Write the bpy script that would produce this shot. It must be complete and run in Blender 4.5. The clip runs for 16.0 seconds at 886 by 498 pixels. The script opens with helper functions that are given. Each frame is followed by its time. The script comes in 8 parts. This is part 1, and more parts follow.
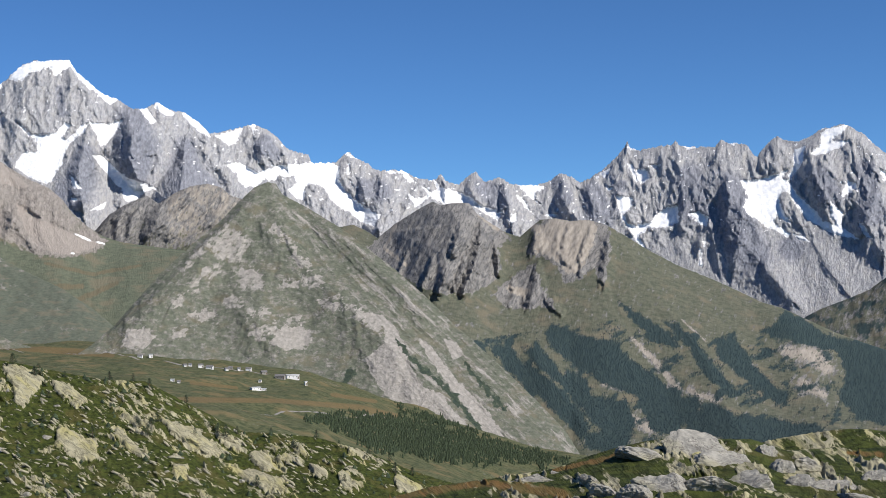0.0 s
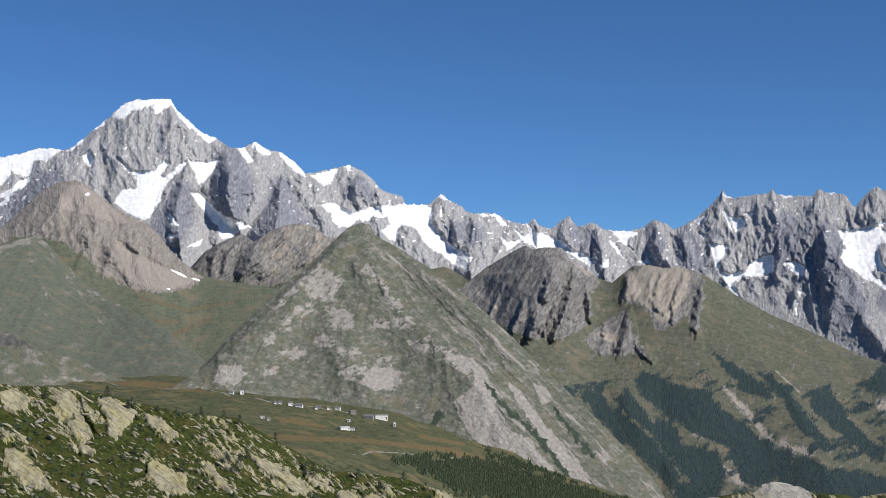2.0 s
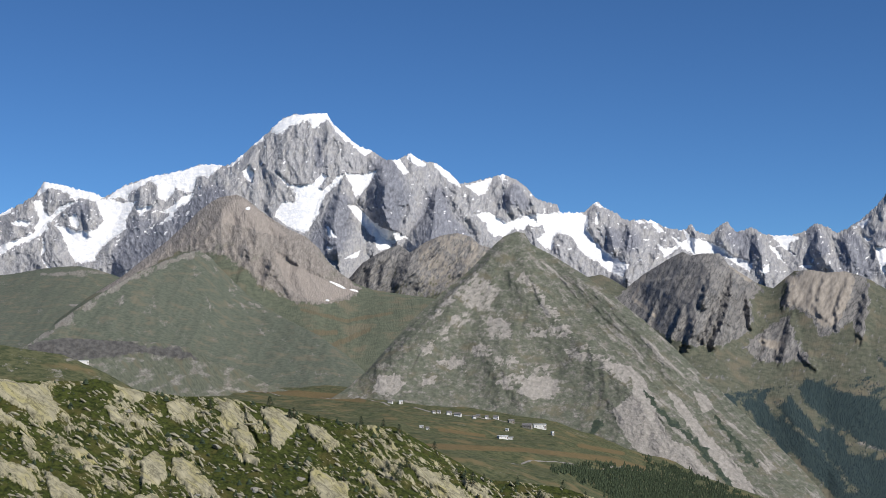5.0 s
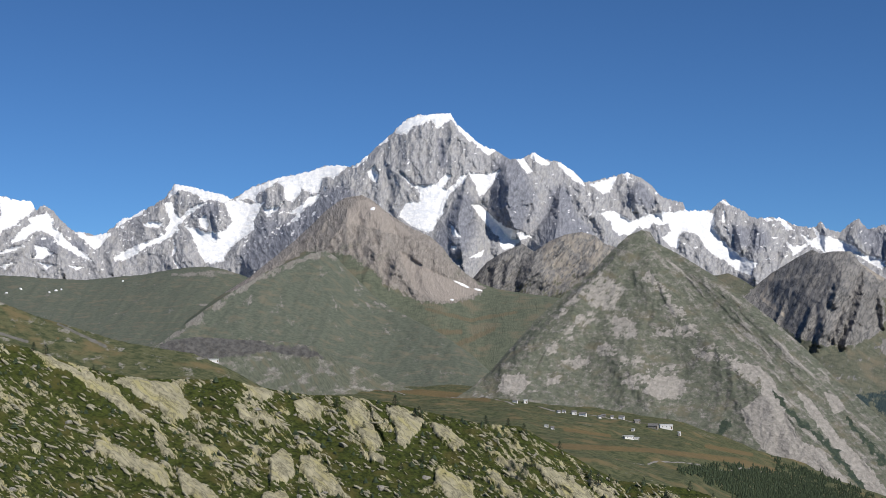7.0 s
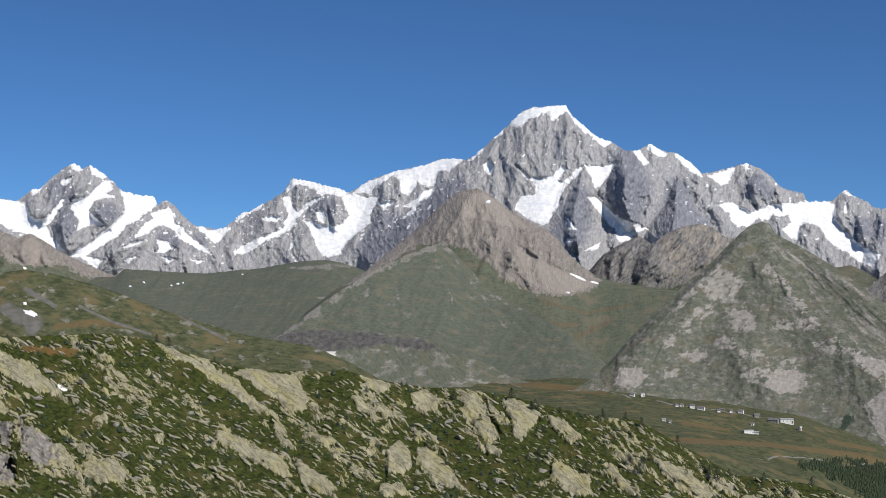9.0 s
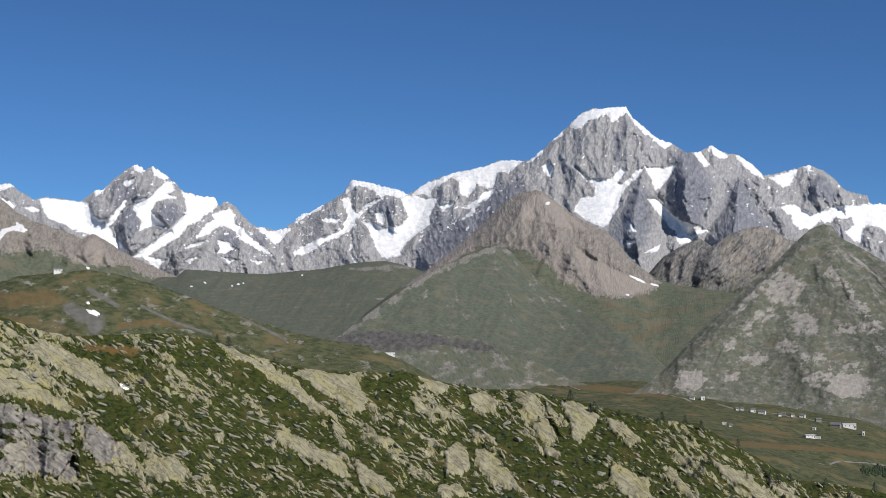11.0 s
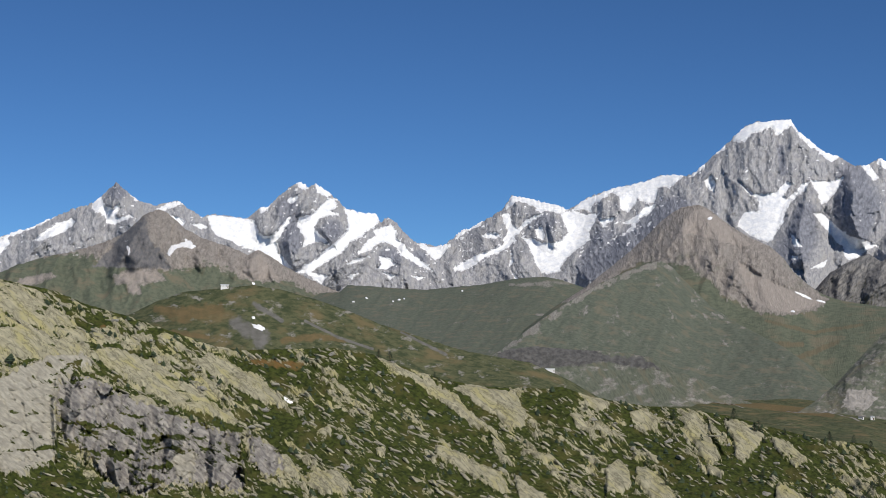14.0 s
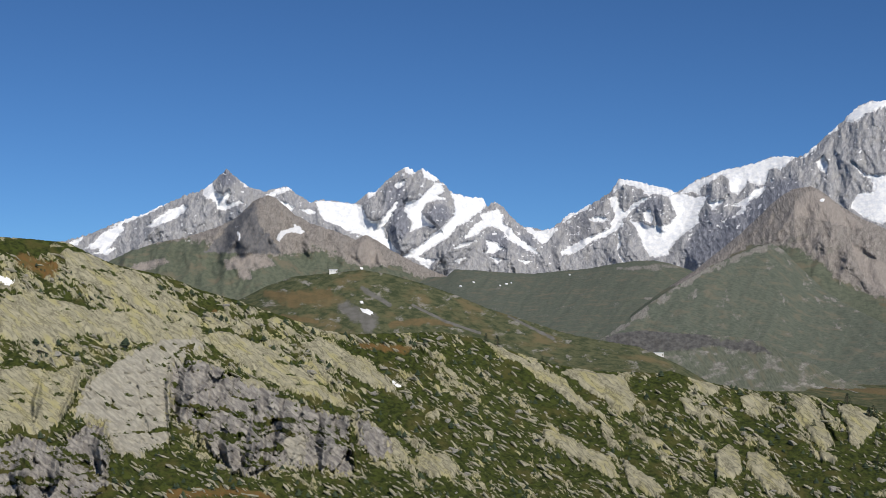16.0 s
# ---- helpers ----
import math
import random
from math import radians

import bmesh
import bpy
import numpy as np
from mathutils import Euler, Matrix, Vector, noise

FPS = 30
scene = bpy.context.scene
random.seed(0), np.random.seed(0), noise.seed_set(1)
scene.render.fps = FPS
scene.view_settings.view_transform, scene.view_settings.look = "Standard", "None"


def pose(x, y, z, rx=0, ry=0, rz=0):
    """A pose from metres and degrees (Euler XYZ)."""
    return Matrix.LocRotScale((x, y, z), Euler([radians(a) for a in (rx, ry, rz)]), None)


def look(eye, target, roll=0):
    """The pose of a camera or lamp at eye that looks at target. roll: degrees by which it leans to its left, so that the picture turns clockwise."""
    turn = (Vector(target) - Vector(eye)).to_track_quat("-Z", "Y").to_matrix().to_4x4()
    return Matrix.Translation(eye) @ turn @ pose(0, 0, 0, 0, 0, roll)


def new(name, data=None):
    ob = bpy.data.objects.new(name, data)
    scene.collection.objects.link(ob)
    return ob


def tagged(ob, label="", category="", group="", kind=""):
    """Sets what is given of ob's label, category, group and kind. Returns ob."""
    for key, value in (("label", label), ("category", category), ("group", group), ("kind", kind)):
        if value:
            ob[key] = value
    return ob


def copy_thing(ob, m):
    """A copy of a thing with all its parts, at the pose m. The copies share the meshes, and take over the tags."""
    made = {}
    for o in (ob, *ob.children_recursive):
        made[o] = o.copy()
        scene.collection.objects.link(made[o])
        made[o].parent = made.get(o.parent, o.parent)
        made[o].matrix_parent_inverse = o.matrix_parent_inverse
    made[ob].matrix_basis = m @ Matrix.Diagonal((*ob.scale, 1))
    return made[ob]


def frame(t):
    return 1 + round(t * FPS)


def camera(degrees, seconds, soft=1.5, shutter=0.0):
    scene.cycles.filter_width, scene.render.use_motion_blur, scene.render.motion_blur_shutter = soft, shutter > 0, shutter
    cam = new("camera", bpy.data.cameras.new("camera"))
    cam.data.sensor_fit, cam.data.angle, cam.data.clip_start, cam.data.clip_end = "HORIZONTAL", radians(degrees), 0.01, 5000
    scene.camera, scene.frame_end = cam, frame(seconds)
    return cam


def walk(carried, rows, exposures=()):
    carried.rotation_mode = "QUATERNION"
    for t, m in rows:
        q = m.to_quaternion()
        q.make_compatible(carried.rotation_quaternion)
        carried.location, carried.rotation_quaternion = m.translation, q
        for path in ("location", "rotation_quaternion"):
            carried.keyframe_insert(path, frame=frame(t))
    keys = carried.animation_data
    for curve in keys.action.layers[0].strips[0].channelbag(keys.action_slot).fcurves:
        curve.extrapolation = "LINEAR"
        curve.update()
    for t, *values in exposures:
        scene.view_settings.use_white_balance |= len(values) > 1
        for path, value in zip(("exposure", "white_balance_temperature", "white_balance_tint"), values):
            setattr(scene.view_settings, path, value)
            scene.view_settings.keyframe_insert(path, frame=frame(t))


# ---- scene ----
# Distances beyond the valley are drawn in, so that the whole range stands within five kilometres.
EYE = 1.7
cam = camera(34.42, 16.0, soft=0.75)
# seconds, turn to the left, tilt up, lean (degrees)
ROWS = [
    (0.0, 0.001, 1.685, -1.132),
    (0.5, 1.428, 2.921, -1.145),
    (1.0, 2.382, 3.216, -0.695),
    (1.5, 2.690, 3.340, 0.112),
    (2.0, 3.664, 3.438, 0.302),
    (2.5, 4.688, 3.554, 0.139),
    (3.0, 5.922, 3.700, 0.183),
    (5.5, 11.234, 3.696, -0.331),
    (6.0, 12.754, 3.600, -0.431),
    (6.5, 13.797, 3.718, -0.514),
    (7.0, 14.879, 3.778, -0.147),
    (7.5, 16.137, 3.815, -0.255),
    (8.0, 17.363, 3.780, -0.227),
    (8.5, 18.586, 3.618, -0.195),
    (11.0, 21.884, 3.556, 0.276),
    (11.5, 22.903, 3.639, 0.007),
    (12.0, 24.474, 3.777, -0.006),
    (12.5, 25.564, 3.923, -0.120),
    (13.0, 26.648, 4.240, -0.212),
    (13.5, 27.671, 4.279, 0.405),
    (14.0, 28.297, 4.135, 0.641),
    (14.5, 29.188, 3.868, 0.970),
    (15.0, 30.141, 3.681, 0.964),
    (15.5, 31.208, 3.588, 0.784),
    (16.0, 32.580, 3.453, 0.626),
]
walk(cam, [(t, pose(0, 0, EYE, 0, 0, yaw) @ pose(0, 0, 0, 90 + tilt, 0, 0) @ pose(0, 0, 0, 0, 0, lean)) for t, yaw, tilt, lean in ROWS],
     exposures=((0.0, 0.26), (1.0, 0.12), (3.0, 0.05), (7.0, -0.07), (11.0, -0.17), (16.0, -0.26)))

# ---- world and sun ----
SUN_SIDE, SUN_HEIGHT = 120.0, 42.0      # degrees clockwise from the y axis, degrees up
world = bpy.data.worlds.new("sky")
scene.world = world
world.use_nodes = True
wt = world.node_tree
sky = wt.nodes.new("ShaderNodeTexSky")
sky.sky_type, sky.sun_disc = "NISHITA", False
sky.sun_elevation, sky.sun_rotation = radians(SUN_HEIGHT), radians(SUN_SIDE)
sky.altitude, sky.air_density, sky.dust_density, sky.ozone_density = 4500, 1.0, 0.1, 3.0
tint = wt.nodes.new("ShaderNodeMix")
tint.data_type, tint.blend_type = "RGBA", "MULTIPLY"
tint.inputs["Factor"].default_value = 1.0
tint.inputs[7].default_value = (0.515, 0.82, 1.09, 1.0)      # the deep blue of thin dry air
wt.links.new(sky.outputs[0], tint.inputs[6])
wt.links.new(tint.outputs[2], wt.nodes["Background"].inputs[0])
wt.nodes["Background"].inputs[1].default_value = 0.087
sun = new("sun", bpy.data.lights.new("sun", "SUN"))
sun.data.energy, sun.data.angle, sun.data.color = 4.9, radians(0.53), (1.0, 0.94, 0.85)
_s, _h = radians(SUN_SIDE), radians(SUN_HEIGHT)
sun.matrix_world = look((0, 0, 0), (-math.sin(_s) * math.cos(_h), -math.cos(_s) * math.cos(_h), -math.sin(_h)))

# ---- noise ----
_rng = np.random.default_rng(7)
_perm = _rng.permutation(4096)
_ang = _rng.random(4096) * 2 * np.pi
_gx, _gy = np.cos(_ang), np.sin(_ang)


def perlin(x, y, seed=0):
    """Gradient noise, about -0.7 to 0.7."""
    xi, yi = np.floor(x).astype(np.int64), np.floor(y).astype(np.int64)
    fx, fy = x - xi, y - yi
    u, w = fx * fx * fx * (fx * (fx * 6 - 15) + 10), fy * fy * fy * (fy * (fy * 6 - 15) + 10)

    def corner(i, j):
        k = _perm[(_perm[(xi + i + seed * 131) & 4095] + yi + j) & 4095]
        return _gx[k] * (fx - i) + _gy[k] * (fy - j)
    a, b = corner(0, 0), corner(1, 0)
    c, d = corner(0, 1), corner(1, 1)
    top = a + (b - a) * u
    return top + ((c + (d - c) * u) - top) * w


def fbm(x, y, octaves=5, gain=0.5, seed=0):
    total, amp = 0.0, 1.0
    for k in range(octaves):
        total = total + amp * perlin(x * 2.03 ** k + 17.3 * k, y * 2.03 ** k - 9.1 * k, seed + k)
        amp *= gain
    return total


def ridged(x, y, octaves=4, gain=0.5, seed=0):
    """Sharp crests: 1 on a crest, falling to about 0."""
    total, amp, norm = 0.0, 1.0, 0.0
    for k in range(octaves):
        total = total + amp * (1 - 2 * np.abs(perlin(x * 2.1 ** k + 31.7 * k, y * 2.1 ** k + 4.4 * k, seed + k)))
        norm += amp
        amp *= gain
    return total / norm


def blocks(x, y, seed=0):
    """Cells of broken rock: distance to the nearest joint, and three random numbers and the offset from the middle for each cell."""
    xi, yi = np.floor(x).astype(np.int64), np.floor(y).astype(np.int64)
    f1, f2 = np.full(x.shape, 9.0), np.full(x.shape, 9.0)
    key, ox, oy = np.zeros(x.shape, np.int64), np.zeros(x.shape), np.zeros(x.shape)
    for i in (-1, 0, 1):
        for j in (-1, 0, 1):
            k = _perm[(_perm[(xi + i + seed * 57) & 4095] + yi + j) & 4095]
            dx, dy = i + 0.5 + 0.42 * _gx[k] - (x - xi), j + 0.5 + 0.42 * _gy[k] - (y - yi)
            d = np.maximum(np.abs(dx) + 0.35 * np.abs(dy), np.abs(dy) + 0.35 * np.abs(dx))
            near = d < f1
            f2 = np.where(near, f1, np.minimum(f2, d))
            key, ox, oy = np.where(near, k, key), np.where(near, dx, ox), np.where(near, dy, oy)
            f1 = np.where(near, d, f1)
    return f2 - f1, (_gx[key], _gy[key], _gx[(key * 7 + 3) & 4095]), ox, oy


def smooth(a, lo, hi):
    t = np.clip((a - lo) / (hi - lo), 0, 1)
    return t * t * (3 - 2 * t)


def at(az, el, r):
    """The place seen from the eye az degrees to the left of the y axis, el degrees up, r metres off on the level."""
    a = np.radians(az)
    return -r * np.sin(a), r * np.cos(a), EYE + r * np.tan(np.radians(el))


def strokes(az, el, lines):
    """1 on the line of a band of ground, 0 at its edge, below 0 outside; a band is ((az, el, width), ...) in degrees."""
    best = np.full(az.shape, -1.0)
    rising = az.ndim == 2 and bool((np.diff(az[0]) > 0).all()) and bool((az[0] == az[-1]).all())
    for line in lines:
        if len(line) == 1:
            line = (line[0], (line[0][0] + 0.02, line[0][1], line[0][2]))
        for (a0, e0, w0), (a1, e1, w1) in zip(line, line[1:]):
            da, de, wide = a1 - a0, e1 - e0, max(w0, w1)
            c = slice(*np.searchsorted(az[0], (min(a0, a1) - wide, max(a0, a1) + wide))) if rising else slice(None)
            x, y = az[..., c], el[..., c]
            t = np.clip(((x - a0) * da + (y - e0) * de) / (da * da + de * de), 0, 1)
            d = np.hypot(x - a0 - t * da, y - e0 - t * de)
            best[..., c] = np.maximum(best[..., c], 1 - d / (0.5 * (w0 + (w1 - w0) * t)))
    return best


def areas(az, el, patches, waver=0.04):
    """Degrees inside the nearest of some outlined patches of ground, below 0 outside; an outline is az, el, az, el and so on."""
    x = (az + waver * fbm(az * 5, el * 5, 4, 0.6, 63)).ravel()
    y = (el + waver * fbm(az * 5, el * 5, 4, 0.6, 67)).ravel()
    best = np.full(x.shape, -0.4)
    for flat in patches:
        px, py = np.array(flat[0::2]), np.array(flat[1::2])
        idx = np.nonzero((x > px.min() - 0.4) & (x < px.max() + 0.4) & (y > py.min() - 0.4) & (y < py.max() + 0.4))[0]
        if not len(idx):
            continue
        u, v = x[idx], y[idx]
        near, inside = np.full(u.shape, 9.0), np.zeros(u.shape, bool)
        for x0, y0, x1, y1 in zip(px, py, np.roll(px, -1), np.roll(py, -1)):
            dx, dy = x1 - x0, y1 - y0
            t = np.clip(((u - x0) * dx + (v - y0) * dy) / (dx * dx + dy * dy + 1e-9), 0, 1)
            near = np.minimum(near, np.hypot(u - x0 - t * dx, v - y0 - t * dy))
            if dy:
                inside ^= ((y0 > v) != (y1 > v)) & (u < dx * (v - y0) / dy + x0)
        best[idx] = np.maximum(best[idx], np.where(inside, near, -near))
    return best.reshape(az.shape)


# ---- meshes ----
def grid_mesh(name, X, Y, Z, attributes=(), keep=None, closed=False, flow=None):
    rows, cols = X.shape
    mesh = bpy.data.meshes.new(name)
    idx = np.arange(rows * cols).reshape(rows, cols)
    if closed:
        idx = np.hstack([idx, idx[:, :1]])
    quads = np.stack([idx[:-1, :-1], idx[:-1, 1:], idx[1:, 1:], idx[1:, :-1]], -1).reshape(-1, 4)
    co = np.stack([X, Y, Z], -1).reshape(-1, 3)
    attributes = {k: np.broadcast_to(v, X.shape).ravel() for k, v in dict(attributes).items()}
    if keep is not None:
        quads = quads[keep.ravel()]
        used, inv = np.unique(quads, return_inverse=True)
        quads, co = inv.reshape(-1, 4), co[used]
        attributes = {k: v[used] for k, v in attributes.items()}
    mesh.vertices.add(len(co))
    mesh.vertices.foreach_set("co", co.ravel().astype(np.float32))
    mesh.loops.add(len(quads) * 4)
    mesh.loops.foreach_set("vertex_index", quads.ravel().astype(np.int32))
    mesh.polygons.add(len(quads))
    mesh.polygons.foreach_set("loop_start", np.arange(0, len(quads) * 4, 4, dtype=np.int32))
    mesh.polygons.foreach_set("loop_total", np.full(len(quads), 4, dtype=np.int32))
    if flow is not None:
        fl = np.stack([*flow, flow[0] * 0], -1).reshape(-1, 3)
        fl = fl[used] if keep is not None else fl
        mesh.attributes.new("flow", "FLOAT_VECTOR", "POINT").data.foreach_set("vector", fl.ravel().astype(np.float32))
    for key, values in attributes.items():
        mesh.attributes.new(key, "FLOAT", "POINT").data.foreach_set("value", values.astype(np.float32))
    mesh.update()
    mesh.validate()
    mesh.shade_smooth()
    return mesh


class Hill:
    """A hillside as a sheet from its crest down to its foot in front and down its back behind."""

    def __init__(self, crest, foot, far, near, step, rows, power=1.0, jag=0.0, back=250.0, even=0.5):
        self.crest, self.foot, self.far, self.near, self.power = crest, foot, far, near, power
        self.az = np.linspace(crest[0][0], crest[-1][0], int((crest[-1][0] - crest[0][0]) / step) + 2)
        ca, ce = zip(*crest)
        self.ec = np.interp(self.az, ca, ce)
        kernel = np.exp(-0.5 * (np.arange(-3 * even, 3 * even + step, step) / even) ** 2)
        pad = len(kernel) // 2
        self.es = np.convolve(np.pad(self.ec, pad, mode="reflect", reflect_type="odd"), kernel / kernel.sum(), "same")[pad:-pad]
        if jag:
            n = 0.7 * (ridged(self.az * 3.1, self.az * 0, 5, 0.6, 3) - 0.5) + 0.45 * perlin(self.az * 11, self.az * 0 + 3.3) + 0.4 * perlin(self.az * 26, self.az * 0 + 7.1)
            self.ec = self.ec + jag * n
        self.eb = np.interp(self.az, *zip(*foot))
        self.rc, self.rb = np.interp(self.az, *zip(*far)), np.interp(self.az, *zip(*near))
        kernel = np.exp(-0.5 * (np.arange(-4.5, 4.5 + step, step) / 1.5) ** 2)
        half = len(kernel) // 2
        if len(self.az) > half + 2:
            self.rc, self.rb = (np.convolve(np.pad(q, half, mode="reflect", reflect_type="odd"), kernel / kernel.sum(), "same")[half:-half] for q in (self.rc, self.rb))
        self.v = np.linspace(0, 1, rows)
        self.AZ = np.broadcast_to(self.az, (rows, len(self.az)))
        self.V = np.broadcast_to(self.v[:, None], self.AZ.shape)
        self.E = self.ec + (self.eb - self.ec) * self.V
        flat = (self.es - self.E) / np.maximum(self.es - self.eb, 0.5)
        flat = np.sign(flat) * np.abs(flat) ** np.where(flat > 0, power, 1.0)
        self.R = self.rc + (self.rb - self.rc) * flat
        self.lift = np.zeros(self.R.shape)
        self.back = back
        self.parts = {}

    def push(self, metres, ramp=0.06):
        """Brings the face forward by so many metres, not at the crest."""
        self.R = self.R - metres * smooth(self.V, 0, ramp)

    def xyz(self, forward=0.0):
        x, y, z = at(self.AZ, self.E, self.R - forward)
        return x, y, z + self.lift

    def whole(self):
        x, y, z = self.xyz()
        k = np.linspace(1, 0, 9)[:-1, None] ** 1.5 * self.back
        grow = 1 + k / self.R[0]
        return np.vstack([x[0] * grow, x]), np.vstack([y[0] * grow, y]), np.vstack([z[0] - 0.75 * k + 0.12 * k * fbm(self.AZ[:8] * 1.5, k * 0.02), z])

    def flow(self):
        """Metres along the face to the right and down it, for grain that follows the slope."""
        k = math.pi / 180 * float(self.rc.mean())
        return self.pad(-self.AZ * k), self.pad(-self.E * k)

    def rib(self, bands, steep, mask=1.0, waver=0.07):
        """Raises ridges along lines down the face; a band's width is how far a ridge reaches, steep the rise of its flanks."""
        az = self.AZ + waver * fbm(self.AZ * 4, self.E * 4, 4, 0.6, 33)
        el = self.E + waver * fbm(self.AZ * 4, self.E * 4, 4, 0.6, 37)
        high = np.zeros(az.shape)
        for line in bands:
            for (a0, e0, w0), (a1, e1, w1) in zip(line, line[1:]):
                wide = 0.6 * max(w0, w1) + 2 * waver
                lo, hi = np.searchsorted(self.az, (min(a0, a1) - wide, max(a0, a1) + wide))
                if hi <= lo:
                    continue
                c = slice(lo, hi)
                da, de = a1 - a0, e1 - e0
                t = np.clip(((az[:, c] - a0) * da + (el[:, c] - e0) * de) / (da * da + de * de), 0, 1)
                d = np.hypot(az[:, c] - a0 - t * da, el[:, c] - e0 - t * de)
                high[:, c] = np.maximum(high[:, c], 0.6 * (w0 + (w1 - w0) * t) - d)
        self.push(steep * math.pi / 180 * float(self.rc.mean()) * high * mask)

    def faces(self, lines, steep, tail=3.0, waver=0.05, mask=1.0):
        """Buttresses with a steep face to the left of a line down the slope, as wide as the line says, and a long easy flank to its right."""
        az = self.AZ + waver * fbm(self.AZ * 4, self.E * 4, 4, 0.6, 133)
        el = self.E + waver * fbm(self.AZ * 4, self.E * 4, 4, 0.6, 137)
        high = np.zeros(az.shape)
        for line in lines:
            wide = max(q[2] for q in line)
            lo, hi = np.searchsorted(self.az, (min(q[0] for q in line) - tail * wide - 0.1, max(q[0] for q in line) + wide + 0.1))
            if hi <= lo:
                continue
            x, y = az[:, lo:hi], el[:, lo:hi]
            near, side, eps = np.full(x.shape, 9.0), np.ones(x.shape), np.full(x.shape, 0.1)
            for (a0, e0, w0), (a1, e1, w1) in zip(line, line[1:]):
                da, de = a1 - a0, e1 - e0
                t = np.clip(((x - a0) * da + (y - e0) * de) / (da * da + de * de), 0, 1)
                d = np.hypot(x - a0 - t * da, y - e0 - t * de)
                closer = d < near
                near = np.where(closer, d, near)
                side = np.where(closer, np.sign(de * (x - a0) - da * (y - e0)), side)
                eps = np.where(closer, w0 + (w1 - w0) * t, eps)
            rise = eps * np.clip(np.where(side < 0, 1 - near / eps, 1 - near / (tail * eps)), 0, 1)
            high[:, lo:hi] = np.maximum(high[:, lo:hi], rise)
        self.push(steep * math.pi / 180 * float(self.rc.mean()) * high * mask, 0.03)

    def spurs(self, apart, reach, long, steep, seed, lean=0.0, wander=0.35, mask=1.0, branches=True):
        """Spurs that run down from the crest and fork, so many degrees apart and long."""
        rng = random.Random(seed)
        lines = []
        a = self.az[0]
        while a < self.az[-1]:
            a += apart * rng.uniform(0.6, 1.4)
            e = float(np.interp(a, self.az, self.ec))
            x, y, w = a, e, reach * 0.35
            line = [(x, y, w)]
            n = rng.randint(3, 5)
            drift = rng.gauss(0, wander * 0.6)
            for k in range(n):
                d = long / n * rng.uniform(0.7, 1.3)
                x, y, w = x + (lean + drift + rng.gauss(0, wander)) * d, y - d, reach * rng.uniform(0.7, 1.2)
                line.append((x, y, w))
                if branches:
                    for side in (-1, 1):
                        if rng.random() < 0.75:
                            q = d * rng.uniform(0.7, 1.3)
                            lines.append([(x, y, w * 0.7), (x + side * q * rng.uniform(0.3, 0.8) + lean * q, y - q, w * rng.uniform(0.35, 0.6))])
            lines.append(line)
        self.rib(lines, steep, mask)

    def grooves(self, wide, depth, seed, lean=0.0, octaves=4, long=3.0, mask=1.0):
        """Ribs and gullies down the fall line, so many degrees apart; depth is a share of that width."""
        k = math.pi / 180 * float(self.rc.mean()) * wide
        a = self.AZ + lean * self.E + 0.35 * wide * fbm(self.AZ / wide * 0.5, self.E / wide * 0.5, 3, 0.5, seed + 3)
        self.push(depth * k * mask * (ridged(a / wide, self.E / wide / long, octaves, 0.55, seed) - 0.4))

    def facets(self, wide, tall, depth, seed, lean=0.0, mask=1.0):
        """Broken faces: cells so many degrees wide and tall, each with a tilt of its own."""
        k = math.pi / 180 * float(self.rc.mean()) * wide
        a = self.AZ + lean * self.E + 0.5 * wide * fbm(self.AZ / wide * 0.4, self.E / wide * 0.4, 3, 0.5, seed)
        e = self.E + 0.5 * tall * fbm(self.AZ / wide * 0.4, self.E / wide * 0.4, 3, 0.5, seed + 4)
        gap, dice, ox, oy = blocks(a / wide, e / tall, seed)
        self.push(depth * k * mask * np.clip(0.3 * dice[0] + 1.2 * dice[1] * ox + 0.9 * dice[2] * oy, -0.9, 0.9))

    def pad(self, a):
        return np.vstack([np.repeat(a[:1], 8, 0), a])

    def spot(self, az, el):
        """The place on the face in that direction."""
        j = int(np.clip(round((az - self.az[0]) / (self.az[1] - self.az[0])), 0, len(self.az) - 1))
        i = int(np.clip(np.searchsorted(-self.E[:, j], -el), 0, len(self.v) - 1))
        x, y, z = at(self.AZ[i, j], self.E[i, j], self.R[i, j])
        return Vector((x, y, z + self.lift[i, j]))


# ---- materials ----
def nodes_of(name):
    m = bpy.data.materials.new(name)
    m.use_nodes = True
    nt = m.node_tree
    return m, nt, nt.nodes["Principled BSDF"]


def noise_node(nt, scale, detail=6.0, rough=0.6, stretch=None, turn=(0, 0, 0), distortion=0.0):
    """Noise so many to the metre; with stretch it follows the slope's own coordinates (to the right, down)."""
    if stretch:
        co = nt.nodes.new("ShaderNodeAttribute")
        co.attribute_name = "flow"
        out = co.outputs["Vector"]
    else:
        out = nt.nodes.new("ShaderNodeTexCoord").outputs["Object"]
    mp = nt.nodes.new("ShaderNodeMapping")
    mp.vector_type = "TEXTURE"
    mp.inputs["Scale"].default_value = [1 / (scale * s) for s in (stretch or (1, 1, 1))]
    mp.inputs["Rotation"].default_value = [radians(a) for a in turn]
    n = nt.nodes.new("ShaderNodeTexNoise")
    n.inputs["Scale"].default_value, n.inputs["Detail"].default_value = 1.0, detail
    n.inputs["Roughness"].default_value, n.inputs["Distortion"].default_value = rough, distortion
    nt.links.new(out, mp.inputs[0])
    nt.links.new(mp.outputs[0], n.inputs["Vector"])
    return n.outputs["Fac"]


